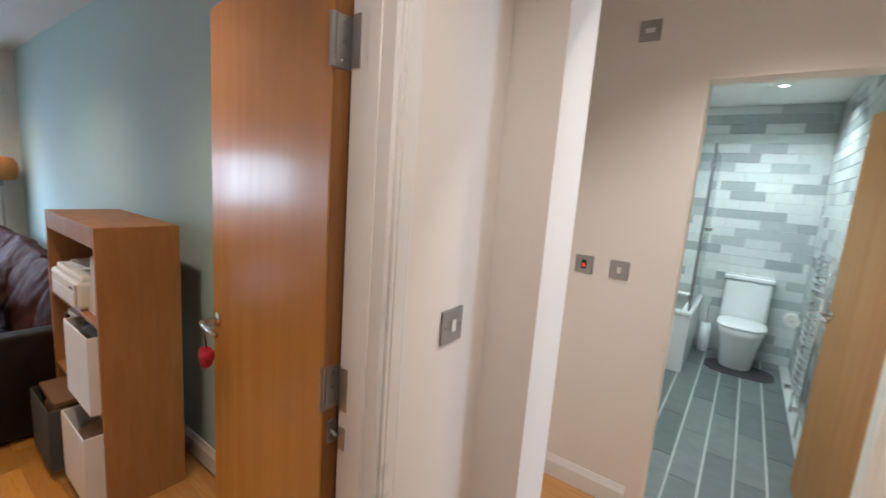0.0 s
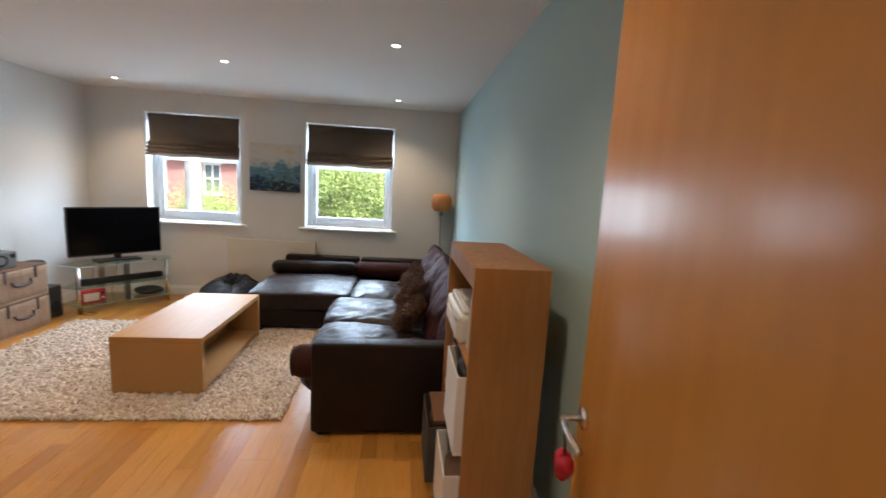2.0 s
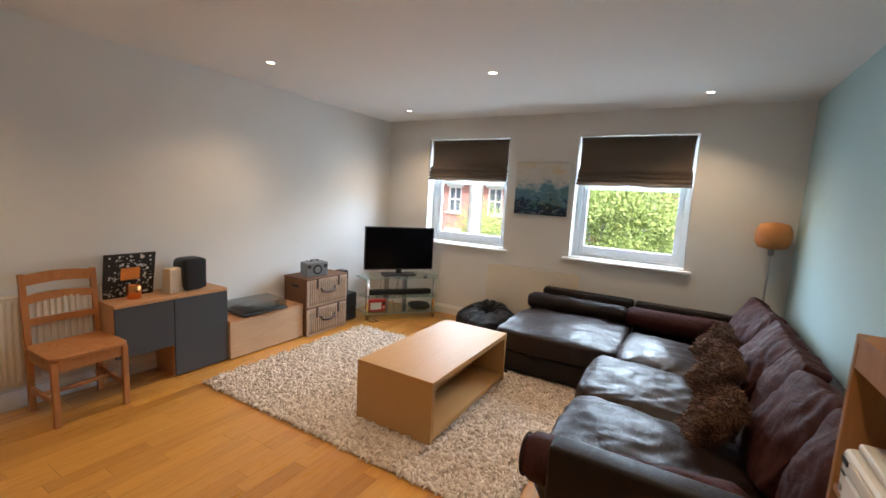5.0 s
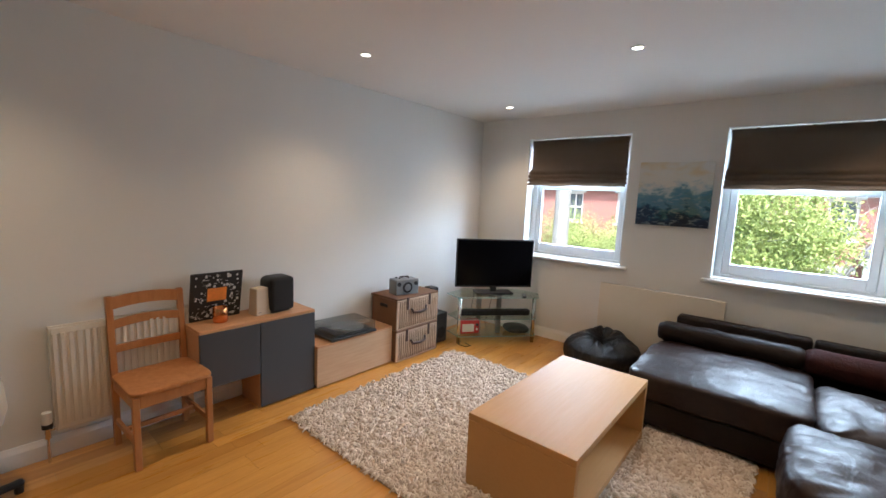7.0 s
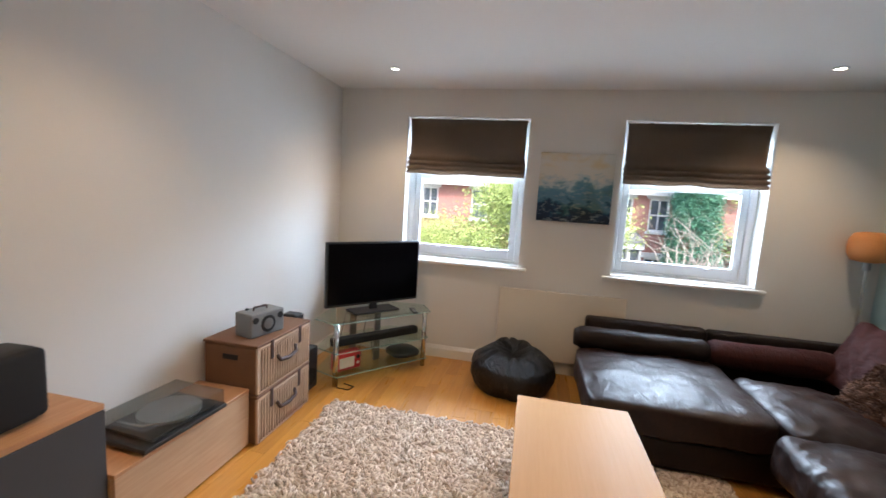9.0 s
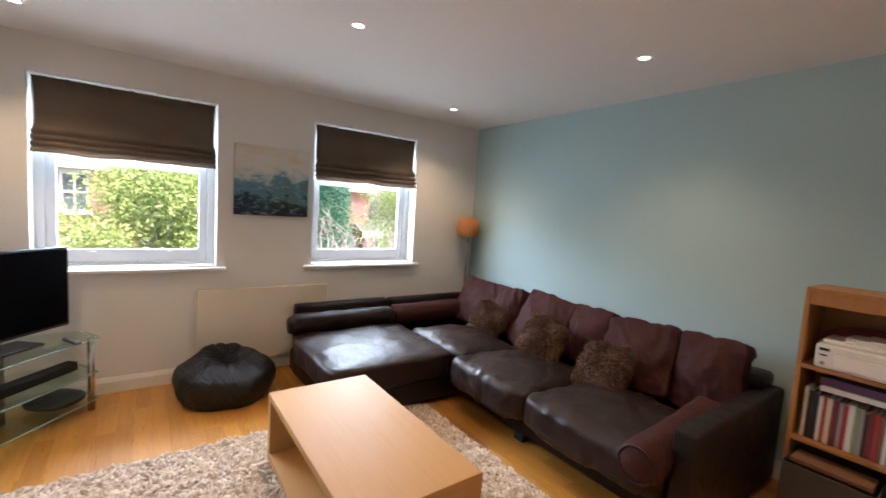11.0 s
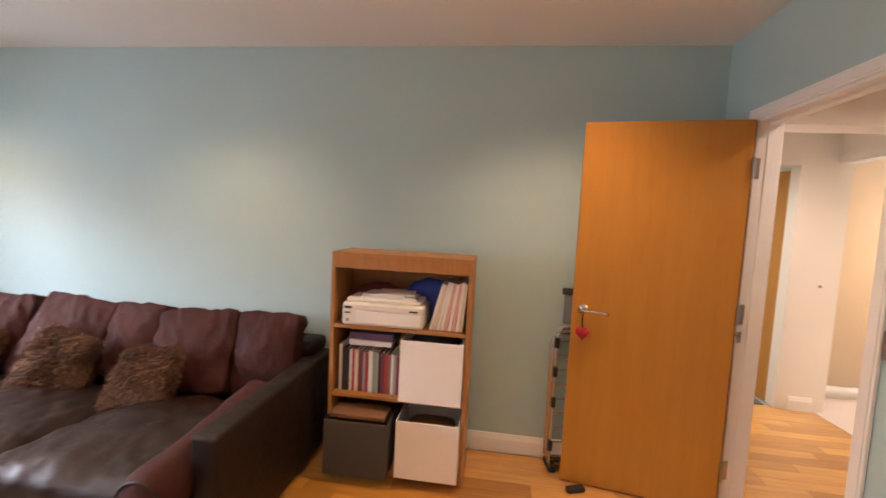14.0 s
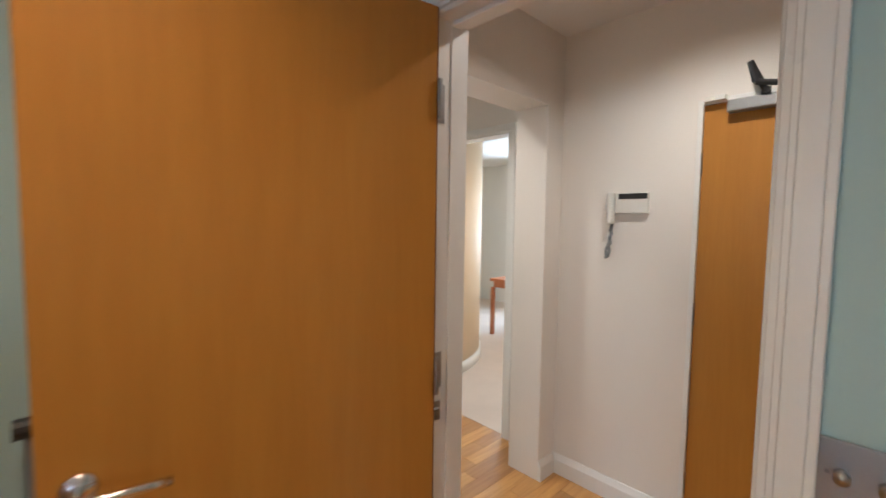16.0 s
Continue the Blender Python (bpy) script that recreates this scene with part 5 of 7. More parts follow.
def desk_unit():
    x0, x1, y1, h = -3.345, -2.530, -3.205, 0.648
    t = thing("sideboard", "small wooden sideboard with anthracite door and drawer and an open bay", "sideboard", pose((x0 + x1) / 2, YS + 0.002, 0))
    a0, a1, d = x0 - (x0 + x1) / 2, x1 - (x0 + x1) / 2, y1 - YS
    mid = -2.935 - (x0 + x1) / 2
    part("top", box((a0, 0, h - 0.022), (a1, d - 0.002, h), 0.002, 1), UNIT_TOP, t)
    part("end_panel", box((a1 - 0.018, 0, 0.27), (a1, d - 0.02, h - 0.0225), 0.001, 1), UNIT_TOP, t)
    part("side_panel", box((mid, 0, 0.03), (mid + 0.018, d - 0.022, h - 0.0225), 0.001, 1), UNIT_TOP, t)
    part("side_panel", box((a0, 0, 0.03), (a0 + 0.018, d - 0.022, h - 0.0225), 0.001, 1), UNIT_TOP, t)
    part("bottom", box((a0, 0, 0.0), (mid + 0.018, d - 0.03, 0.0295), 0.001, 1), UNIT_TOP, t)
    part("bay_panel", box((mid + 0.0185, 0, 0.27), (a1 - 0.0185, d - 0.022, 0.288)), UNIT_TOP, t)
    part("door", box((a0 + 0.001, d - 0.019, 0.012), (mid + 0.016, d, h - 0.024), 0.002, 1), GREY_FRONT, t, "matt anthracite door")
    part("drawer_front", box((mid + 0.0195, d - 0.019, 0.262), (a1 - 0.001, d, h - 0.024), 0.002, 1), GREY_FRONT, t, "matt anthracite drawer front")
    part("back_leg", box((a1 - 0.05, 0.005, 0.0), (a1 - 0.01, 0.045, 0.2695), 0.002, 1), UNIT_TOP, t)


desk_unit()


def low_unit():
    x0, x1 = -4.140, -3.350
    t = thing("low_cabinet", "low light wooden media cabinet with a plain front", "cabinet", pose((x0 + x1) / 2, YS + 0.002, 0))
    w, d, h = (x1 - x0) / 2, 0.34, 0.35
    part("body", box((-w, 0, 0.03), (w, d - 0.02, h - 0.0185), 0.002, 1), UNIT_WOOD, t)
    part("top", box((-w, 0, h - 0.018), (w, d, h), 0.002, 1), UNIT_TOP, t)
    part("front", box((-w + 0.001, d - 0.0195, 0.012), (w - 0.001, d - 0.001, h - 0.0185), 0.002, 1), UNIT_WOOD, t)
    part("plinth", box((-w, 0.02, 0), (w, d - 0.05, 0.0295)), GREY_FRONT, t)


low_unit()


def turntable():
    t = thing("turntable", "black record player under a clear lid, on the low cabinet", "turntable", pose(-3.70, -3.315, 0.3505, 0, 0, -3))
    part("plinth", box((-0.225, -0.165, 0.012), (0.225, 0.165, 0.034), 0.006), BLACK, t)
    for x in (-0.18, 0.18):
        for y in (-0.12, 0.12):
            part("foot", rod((x, y, 0.0), (x, y, 0.0118), 0.02, 12), BLACK, t)
    part("deck", box((-0.17, -0.14, 0.0343), (0.17, 0.14, 0.046), 0.003), BLACK, t, "black deck plate")
    part("platter", rod((-0.04, 0, 0.0463), (-0.04, 0, 0.06), 0.135, 36), GREY_METAL, t)
    part("tonearm", tube(bmesh.new(), [(0.15, -0.11, 0.075), (0.145, 0.05, 0.075), (0.08, 0.10, 0.070)], 0.005, 8), CHROME, t)
    bm = bmesh.new()
    e, a, b, z0, z1 = 0.003, 0.215, 0.155, 0.0345, 0.105
    bx(bm, (-a, -b, z0), (-a + e, b, z1))
    bx(bm, (a - e, -b, z0), (a, b, z1))
    bx(bm, (-a + e, -b, z0), (a - e, -b + e, z1))
    bx(bm, (-a + e, b - e, z0), (a - e, b, z1))
    bx(bm, (-a, -b, z1), (a, b, z1 + e))
    part("lid", bm, LID, t, "clear smoky dust cover")


turntable()


def wicker_basket(z, k):
    x0, x1, y0, y1, h = -4.715, -4.150, YS + 0.03, -3.135, 0.300
    t = thing("wicker_basket", "wicker trunk with tan sides, strap handle and pale woven front", "basket", pose((x0 + x1) / 2, (y0 + y1) / 2, z), "stacked wicker trunks")
    hx, hy = (x1 - x0) / 2, (y1 - y0) / 2
    part("body", box((-hx, -hy, 0), (hx, hy - 0.012, h - 0.018), 0.012, 3), HIDE, t)
    part("lid", box((-hx - 0.006, -hy - 0.004, h - 0.0175), (hx + 0.006, hy + 0.004, h), 0.006), HIDE, t, "tan stitched lid")
    part("front_ground", box((-hx + 0.012, hy - 0.0118, 0.008), (hx - 0.012, hy - 0.008, h - 0.02)), WICKER_DARK, t)
    rng = np.random.default_rng(k)
    n = 21
    for i in range(n):
        x = -hx + 0.024 + i * (2 * hx - 0.048) / (n - 1)
        pts = [(x + rng.normal(0, 0.0007), hy - 0.003 + rng.normal(0, 0.0005), 0.012 + j * (h - 0.036) / 5) for j in range(6)]
        part("cane", tube(bmesh.new(), pts, 0.0088 + rng.uniform(-0.0012, 0.0012), 8), WICKER, t, smooth=True)
    bm = bmesh.new()
    for s in (-1, 1):
        tube(bm, [(s * (hx - 0.009), hy - 0.004, 0.006 + j * (h - 0.028) / 6) for j in range(7)], 0.009, 6)
    for z2 in (0.008, h - 0.026):
        tube(bm, [(-hx + 0.006 + j * (2 * hx - 0.012) / 8, hy - 0.002, z2) for j in range(9)], 0.008, 6)
    part("rim", bm, WICKER, t)
    part("handle", tube(bmesh.new(), [(-0.10, hy + 0.004, h * 0.62), (-0.085, hy + 0.022, h * 0.5), (0, hy + 0.028, h * 0.47), (0.085, hy + 0.022, h * 0.5), (0.10, hy + 0.004, h * 0.62)], 0.012, 8), STRAP, t, "dark leather handle", True)
    for x in (-0.15, 0.15):
        part("strap", box((x - 0.014, hy + 0.003, h * 0.60), (x + 0.014, hy + 0.009, h - 0.004), 0.002), STRAP, t, "dark leather strap")
    # no opening is cut: a black plate paints the hole's shaded inside
    part("grip_hole", box((hx - 0.001, -0.05, h * 0.66), (hx + 0.003, 0.05, h * 0.66 + 0.03), 0.001), BLACK, t)


wicker_basket(0.002, 1)
wicker_basket(0.306, 2)


def table_radio():
    t = thing("radio_speaker", "small matt grey radio loudspeaker with a carrying handle", "speaker", pose(-4.36, -3.27, 0.6085, 0, 0, -14))
    part("body", box((-0.125, -0.07, 0), (0.125, 0.07, 0.145), 0.010, 3), TAUPE_GREY, t)
    part("woofer", rod((0, 0.0695, 0.07), (0, 0.074, 0.07), 0.052, 28), BLACK, t)
    part("woofer_cone", rod((0, 0.0742, 0.07), (0, 0.076, 0.07), 0.034, 24), GREY_METAL, t)
    for s in (-1, 1):
        part("tweeter", rod((s * 0.092, 0.0695, 0.105), (s * 0.092, 0.074, 0.105), 0.020, 18), BLACK, t)
    part("handle", tube(bmesh.new(), [(-0.05, 0, 0.143), (-0.045, 0, 0.165), (0.045, 0, 0.165), (0.05, 0, 0.143)], 0.006, 8), STRAP, t)
    for s in (-0.3, 0, 0.3):
        part("knob", rod((s * 0.2, -0.045, 0.145), (s * 0.2, -0.045, 0.155), 0.01, 12), BLACK, t)


table_radio()


def floor_speaker():
    t = thing("subwoofer", "black box loudspeaker on the floor beside the wicker trunks", "speaker", pose(-4.86, -3.33, 0))
    part("cabinet", box((-0.10, -0.15, 0.012), (0.10, 0.13, 0.33), 0.008), BLACK, t)
    part("cone", rod((0.0, 0.1305, 0.12), (0.0, 0.137, 0.12), 0.065, 24), CLOTH_BLACK, t)
    for x in (-0.08, 0.08):
        for y in (-0.12, 0.1):
            part("foot", rod((x, y, 0), (x, y, 0.0118), 0.014, 10), BLACK, t)
    t2 = thing("satellite_speaker", "slim black loudspeaker standing on the black floor speaker", "speaker", pose(-4.86, -3.36, 0.3305))
    part("cabinet", box((-0.055, -0.06, 0), (0.055, 0.06, 0.26), 0.02, 3), BLACK, t2)
    part("grille", box((-0.048, 0.0602, 0.01), (0.048, 0.065, 0.25), 0.004), CLOTH_BLACK, t2)


floor_speaker()


# ---- things on the sideboard ----
def poster_frame():
    t = thing("framed_print", "square black print with white drawings and an orange centre", "picture", pose(-2.715, -3.435, 0.6485, 11, 0, 181))
    w, h = 0.165, 0.335
    part("board", box((-w, 0, 0), (w, 0.018, h), 0.003), BLACK, t)
    part("orange_panel", box((-0.062, -0.0025, h * 0.40), (0.062, -0.0005, h * 0.68)), ORANGE, t, "orange picture in the middle")
    rng = np.random.default_rng(8)
    bm = bmesh.new()
    for _ in range(150):
        x, z = rng.uniform(-w + 0.012, w - 0.012), rng.uniform(0.012, h - 0.012)
        if abs(x) < 0.07 and h * 0.37 < z < h * 0.71:
            continue
        r = rng.uniform(0.003, 0.010)
        kind = rng.integers(0, 4)
        y = -0.0005 - rng.uniform(0.0004, 0.0016)
        if kind == 0:
            cy(bm, (x, -0.0004, z), (x, y, z), r * 1.2, 9)
        elif kind == 1:
            bx(bm, (x - r * 0.7, y, z - r), (x + r * 0.7, -0.0004, z + r))
        elif kind == 2:
            bx(bm, (x - r * 1.5, y, z - r * 0.25), (x + r * 1.5, -0.0004, z + r * 0.25))
        else:
            tube(bm, [(x - r, y, z - r), (x, y, z + r * 0.4), (x + r, y, z + r)], 0.0014, 4)
    part("line_art", bm, INK_WHITE, t, "rows of small white drawings", kind="stuff")


poster_frame()


def copper_pot():
    t = thing("copper_candle_pot", "shiny copper candle pot on the sideboard", "candle pot", pose(-2.712, -3.345, 0.6485))
    part("pot", lathe(bmesh.new(), [(0.042, 0.0), (0.046, 0.004), (0.046, 0.098), (0.044, 0.10), (0.042, 0.098), (0.042, 0.07)], 28), COPPER, t, smooth=True)
    part("wax", lathe(bmesh.new(), [(0.0005, 0.066), (0.0415, 0.066), (0.0415, 0.070), (0.0005, 0.070)], 24), PAPER, t, "pale wax")


copper_pot()


def beige_speaker():
    t = thing("beige_loudspeaker", "small tapering beige box on the sideboard", "speaker", pose(-2.985, -3.35, 0.6485, 0, 0, 8))
    bm = box((-0.06, -0.05, 0), (0.06, 0.05, 0.195), 0.008, 3)
    for v in bm.verts:
        k = 1 - 0.16 * v.co.z / 0.195
        v.co.x *= k
        v.co.y *= k
    part("body", bm, BEIGE, t)
    part("badge", box((0.02, 0.0502, 0.02), (0.045, 0.0512, 0.026)), GREY_METAL, t)


beige_speaker()


def black_speaker():
    t = thing("wireless_speaker", "rounded black cloth loudspeaker on the sideboard", "speaker", pose(-3.125, -3.37, 0.6485, 0, 0, 4))
    part("body", box((-0.10, -0.085, 0.006), (0.10, 0.085, 0.265), 0.045, 5), BLACK, t, smooth=True)
    part("grille", box((-0.092, 0.04, 0.012), (0.092, 0.092, 0.258), 0.035, 5), CLOTH_BLACK, t, "black cloth grille", True)
    part("foot", box((-0.07, -0.06, 0), (0.07, 0.06, 0.0058), 0.002), BLACK, t)


black_speaker()

# ---- television corner ----
TV_M = pose(-5.291, -2.770, 0, 0, 0, 140)      # local -y faces the room


def tv_stand():
    t = thing("tv_stand", "corner television stand of clear glass shelves on chrome posts", "tv stand", TV_M)
    for z, w in ((0.505, 0.44), (0.27, 0.425), (0.085, 0.425)):
        bm = bmesh.new()
        pts = [(-w, 0.0), (w, 0.0), (w + 0.08, 0.22), (0.30, 0.45), (-0.30, 0.45), (-w - 0.08, 0.22)]
        lo = [bm.verts.new((x, y, z - 0.004)) for x, y in pts]
        hi = [bm.verts.new((x, y, z + 0.004)) for x, y in pts]
        bm.faces.new(lo[::-1])
        bm.faces.new(hi)
        for k in range(6):
            bm.faces.new((lo[k], lo[(k + 1) % 6], hi[(k + 1) % 6], hi[k]))
        p = part("glass_shelf", bm, GLASS, t, "clear greenish glass shelf")
        edge = tube(bmesh.new(), [(-w - 0.08, 0.22, z), (-w, -0.001, z), (w, -0.001, z), (w + 0.08, 0.22, z)], 0.0042, 6)
        part("polished_edge", edge, plain("green_glass_edge", (0.28, 0.42, 0.38), 0.2, bump_s=0), p)
    for x in (-0.415, 0.415):
        part("post", rod((x, 0.045, 0.0), (x, 0.045, 0.50), 0.021, 16), CHROME, t, "chrome post", True)
    for x in (-0.12, 0.12):
        part("rear_post", box((x - 0.03, 0.36, 0), (x + 0.03, 0.375, 0.50), 0.003), STEEL, t)


tv_stand()


def television():
    t = thing("television", "flat black television, switched off, on its glass stand", "television", TV_M @ pose(0, 0.185, 0.5095))
    part("foot", box((-0.21, -0.04, 0), (0.21, 0.15, 0.016), 0.006), BLACK, t)
    part("neck", box((-0.035, 0.045, 0.016), (0.035, 0.075, 0.10), 0.006), BLACK, t)
    part("casing", box((-0.437, 0.035, 0.066), (0.437, 0.075, 0.598), 0.006), BLACK, t)
    part("screen", box((-0.423, 0.0325, 0.086), (0.423, 0.0348, 0.584)), SCREEN, t, "dark glossy screen")


television()


def small_tv_things():
    t = thing("soundbar", "long black soundbar on the middle glass shelf", "soundbar", TV_M @ pose(0, 0.17, 0.2745))
    part("body", box((-0.40, -0.04, 0), (0.40, 0.04, 0.062), 0.012, 3), CLOTH_BLACK, t)
    part("end_cap", box((0.401, -0.038, 0.002), (0.408, 0.038, 0.06), 0.003), BLACK, t)
    r = thing("red_radio", "small red retro radio on the bottom glass shelf", "radio", TV_M @ pose(-0.29, 0.12, 0.0895, 0, 0, 6))
    part("body", box((-0.115, -0.04, 0), (0.115, 0.05, 0.15), 0.016, 3), RED, r)
    part("grille", box((-0.085, -0.0425, 0.025), (0.05, -0.0405, 0.11), 0.002), PAPER, r, "pale grille")
    part("dial", rod((0.082, -0.0405, 0.10), (0.082, -0.048, 0.10), 0.016, 16), BLACK, r)
    part("dial", rod((0.082, -0.0405, 0.05), (0.082, -0.048, 0.05), 0.012, 16), PAPER, r)
    c = pillow((0.27, 0.27, 0.085), 0.3, 3, 10, 0.004, 6, 3)
    whole("round_black_case", c, BLACK, "flat round black case on the bottom glass shelf", "case", True, m=TV_M @ pose(0.26, 0.14, 0.133))
    k = thing("remote_control", "slim black remote control on the glass stand", "remote", TV_M @ pose(0.3, 0.06, 0.5095, 0, 0, 70))
    part("body", box((-0.08, -0.02, 0), (0.08, 0.02, 0.014), 0.004), BLACK, k)
    part("keys", box((-0.06, -0.013, 0.0142), (0.05, 0.013, 0.0155), 0.001), GREY_METAL, k)
    cable = tube(bmesh.new(), [(-0.37, 0.10, 0.006), (-0.42, 0.0, 0.006), (-0.36, -0.08, 0.006), (-0.30, -0.05, 0.006), (-0.34, 0.04, 0.006)], 0.004, 6)
    whole("power_cable", cable, BLACK, "loose black cable on the floor by the television stand", "cable", True, m=TV_M)
    for x in (-0.2, 0.02, 0.14):
        cab = tube(bmesh.new(), [(x, 0.30, 0.515), (x + 0.03, 0.42, 0.44), (x + 0.02, 0.455, 0.3), (x - 0.03, 0.452, 0.12), (x, 0.455, 0.01)], 0.003, 6)
        whole("tv_cable", cab, BLACK, "thin cable hanging behind the television stand", "cable", True, m=TV_M, group="cables")


small_tv_things()


# ---- bean bag ----
def bean_bag():
    bm = bmesh.new()
    n, m = 120, 44
    rings = []
    for j in range(m + 1):
        v = j / m
        if v < 0.45:
            k = v / 0.45
            r, z = 0.305 + 0.065 * math.sin(k * 2.3), 0.215 * k
        else:
            k = (v - 0.45) / 0.55
            r = 0.355 * (1 - k) ** 0.85
            z = 0.215 + 0.085 * math.sin(min(1.0, k * 1.7) * math.pi / 2) - 0.06 * max(0, k - 0.62) / 0.38
        top = max(0.0, (v - 0.38) / 0.62)
        ring = []
        for i in range(n):
            a = 2 * math.pi * i / n
            ca, sa = math.cos(a), math.sin(a)
            w = noise.noise(Vector((ca * 1.6, sa * 1.6, v * 1.2)))
            gather = abs(math.sin(a * 5.5 + 2.6 * w + 1.2 * v)) ** 0.6 - 0.6
            lump = noise.noise(Vector((ca * 1.5 + 3, sa * 1.5, v * 2 + 4)))
            rr = max(0.003, r * (1 + 0.05 * lump))
            zz = z + top * (0.050 * gather * min(1.0, 5 * (1 - v) + 0.25) + 0.05 * lump) + 0.035 * top * ca
            ring.append(bm.verts.new((rr * ca + 0.045 * top, rr * sa, max(0.001, zz))))
        rings.append(ring)
    for a, b in zip(rings, rings[1:]):
        for k in range(n):
            bm.faces.new((a[k], a[(k + 1) % n], b[(k + 1) % n], b[k]))
    bm.faces.new(rings[0][::-1])
    bm.faces.new(rings[-1])
    bm.normal_update()
    crumple(bm, 0.012, 4.2, 8.0)
    bm.transform(Matrix.Diagonal((0.94, 0.94, 1.0, 1)))
    for v in bm.verts:
        v.co.z = max(0.001, v.co.z)
    whole("bean_bag", bm, BLACK_LEATHER, "slumped black leather bean bag with creased top, on the floor", "bean bag", True, m=pose(-5.50, -1.735, 0, 0, 0, 200))


bean_bag()


# ---- floor lamp ----
def floor_lamp():
    t = thing("floor_lamp", "slim floor lamp with a round orange shade, switched off", "floor lamp", pose(-5.755, 0.746, 0))
    part("shade", lathe(bmesh.new(), [(0.045, 0.0), (0.10, 0.012), (0.125, 0.055), (0.13, 0.11), (0.125, 0.165), (0.10, 0.212), (0.045, 0.225), (0.04, 0.222), (0.04, 0.004)], 32, (0, 0, 1.228)), SHADE, t, "round woven orange shade", True)
    part("pole", rod((0, 0, 0.02), (0, 0, 1.25), 0.009, 10), STEEL, t)
    part("socket", rod((0, 0, 1.17), (0, 0, 1.228), 0.022, 14), GREY_METAL, t)
    part("base", lathe(bmesh.new(), [(0.10, 0.0), (0.10, 0.012), (0.05, 0.02), (0.012, 0.026)], 24), STEEL, t, smooth=True)


floor_lamp()

# ---- canvas ----
cv = thing("canvas_painting", "unframed canvas of a blue stormy sea under a pale sky", "painting", pose(XW + 0.001, -1.347, 1.368))
part("canvas", box((0.012, -0.303, 0), (0.032, 0.303, 0.584), 0.004), SEA, cv)
part("stretcher", box((0, -0.29, 0.012), (0.0115, 0.29, 0.572), 0.001), CHAIR_WOOD, cv, "pine stretcher behind the canvas")


# ---- switches ----
def plate(name, label, m, w, h, kind, mat=STEEL, cat="switch"):
    """A wall plate; local -y faces the room."""
    t = thing(name, label, cat, m)
    part("plate", box((-w / 2, -0.007, -h / 2), (w / 2, -0.0005, h / 2), 0.003), mat, t)
    if kind == "dimmer":
        for s in (-1, 1):
            part("knob", rod((s * 0.021, -0.007, 0), (s * 0.021, -0.022, 0), 0.009, 16), STEEL, t, smooth=True)
    elif kind == "neon":
        part("rocker", box((-0.012, -0.011, -0.022), (0.012, -0.0072, 0.022), 0.002), BLACK, t)
        part("neon", box((-0.007, -0.0122, -0.012), (0.007, -0.0112, 0.006)), NEON_RED, t, "glowing red neon")
    elif kind == "rocker":
        part("rocker", box((-0.009, -0.012, -0.015), (0.009, -0.0072, 0.015), 0.002), WHITE_PLASTIC, t, "small white rocker")
    else:
        part("insert", box((-0.020, -0.009, -0.010), (0.020, -0.0072, 0.010), 0.001), WHITE_PLASTIC, t)
    for s in (-1, 1):
        part("screw", rod((s * (w / 2 - 0.012), -0.007, 0), (s * (w / 2 - 0.012), -0.0085, 0), 0.003, 8), GREY_METAL, t)


plate("dimmer_switch", "brushed steel double dimmer switch on the teal wall", pose(XE, -0.228, 1.125, 0, 0, 270), 0.096, 0.092, "dimmer")
plate("light_switch", "brushed steel light switch on the hall wall", pose(XH, 0.852, 1.160, 0, 0, 90), 0.088, 0.088, "rocker")
plate("fused_switch", "steel isolator switch with a red neon in the lobby", pose(-0.546, LN, 1.168, 0, 0, 0), 0.088, 0.088, "neon")
plate("lobby_switch", "small steel light switch in the lobby", pose(-0.380, LN, 1.167, 0, 0, 0), 0.088, 0.088, "rocker")
plate("fan_isolator", "steel isolator plate high on the lobby wall", pose(-0.391, LN, 2.227, 0, 0, 0), 0.088, 0.088, "insert")


def intercom():
    t = thing("intercom", "white entry intercom handset with a dark screen on the hall wall", "intercom", pose(HE, 0.64, 1.556, 0, 0, 270))
    part("base", box((-0.075, -0.03, -0.052), (0.091, -0.0005, 0.052), 0.008, 3), WHITE_PLASTIC, t)
    part("display", box((-0.050, -0.0325, 0.020), (0.088, -0.0302, 0.047), 0.001), BLACK, t, "dark screen")
    part("handset", box((-0.100, -0.062, -0.105), (-0.062, -0.0305, 0.056), 0.014, 3), WHITE_PLASTIC, t)
    cord = [(-0.082 - 0.010 * k / 10 + 0.004 * math.sin(k * 2.4), -0.03 + 0.004 * math.cos(k * 2.4), -0.10 - 0.017 * k) for k in range(11)]
    part("cord", tube(bmesh.new(), cord, 0.008, 8), TAUPE_GREY, t, "coiled grey cord")
    part("cord_loop", tube(bmesh.new(), [(-0.092, -0.03, -0.268), (-0.106, -0.028, -0.28), (-0.108, -0.026, -0.235), (-0.094, -0.02, -0.19), (-0.082, -0.008, -0.05)], 0.007, 8), TAUPE_GREY, t)


intercom()


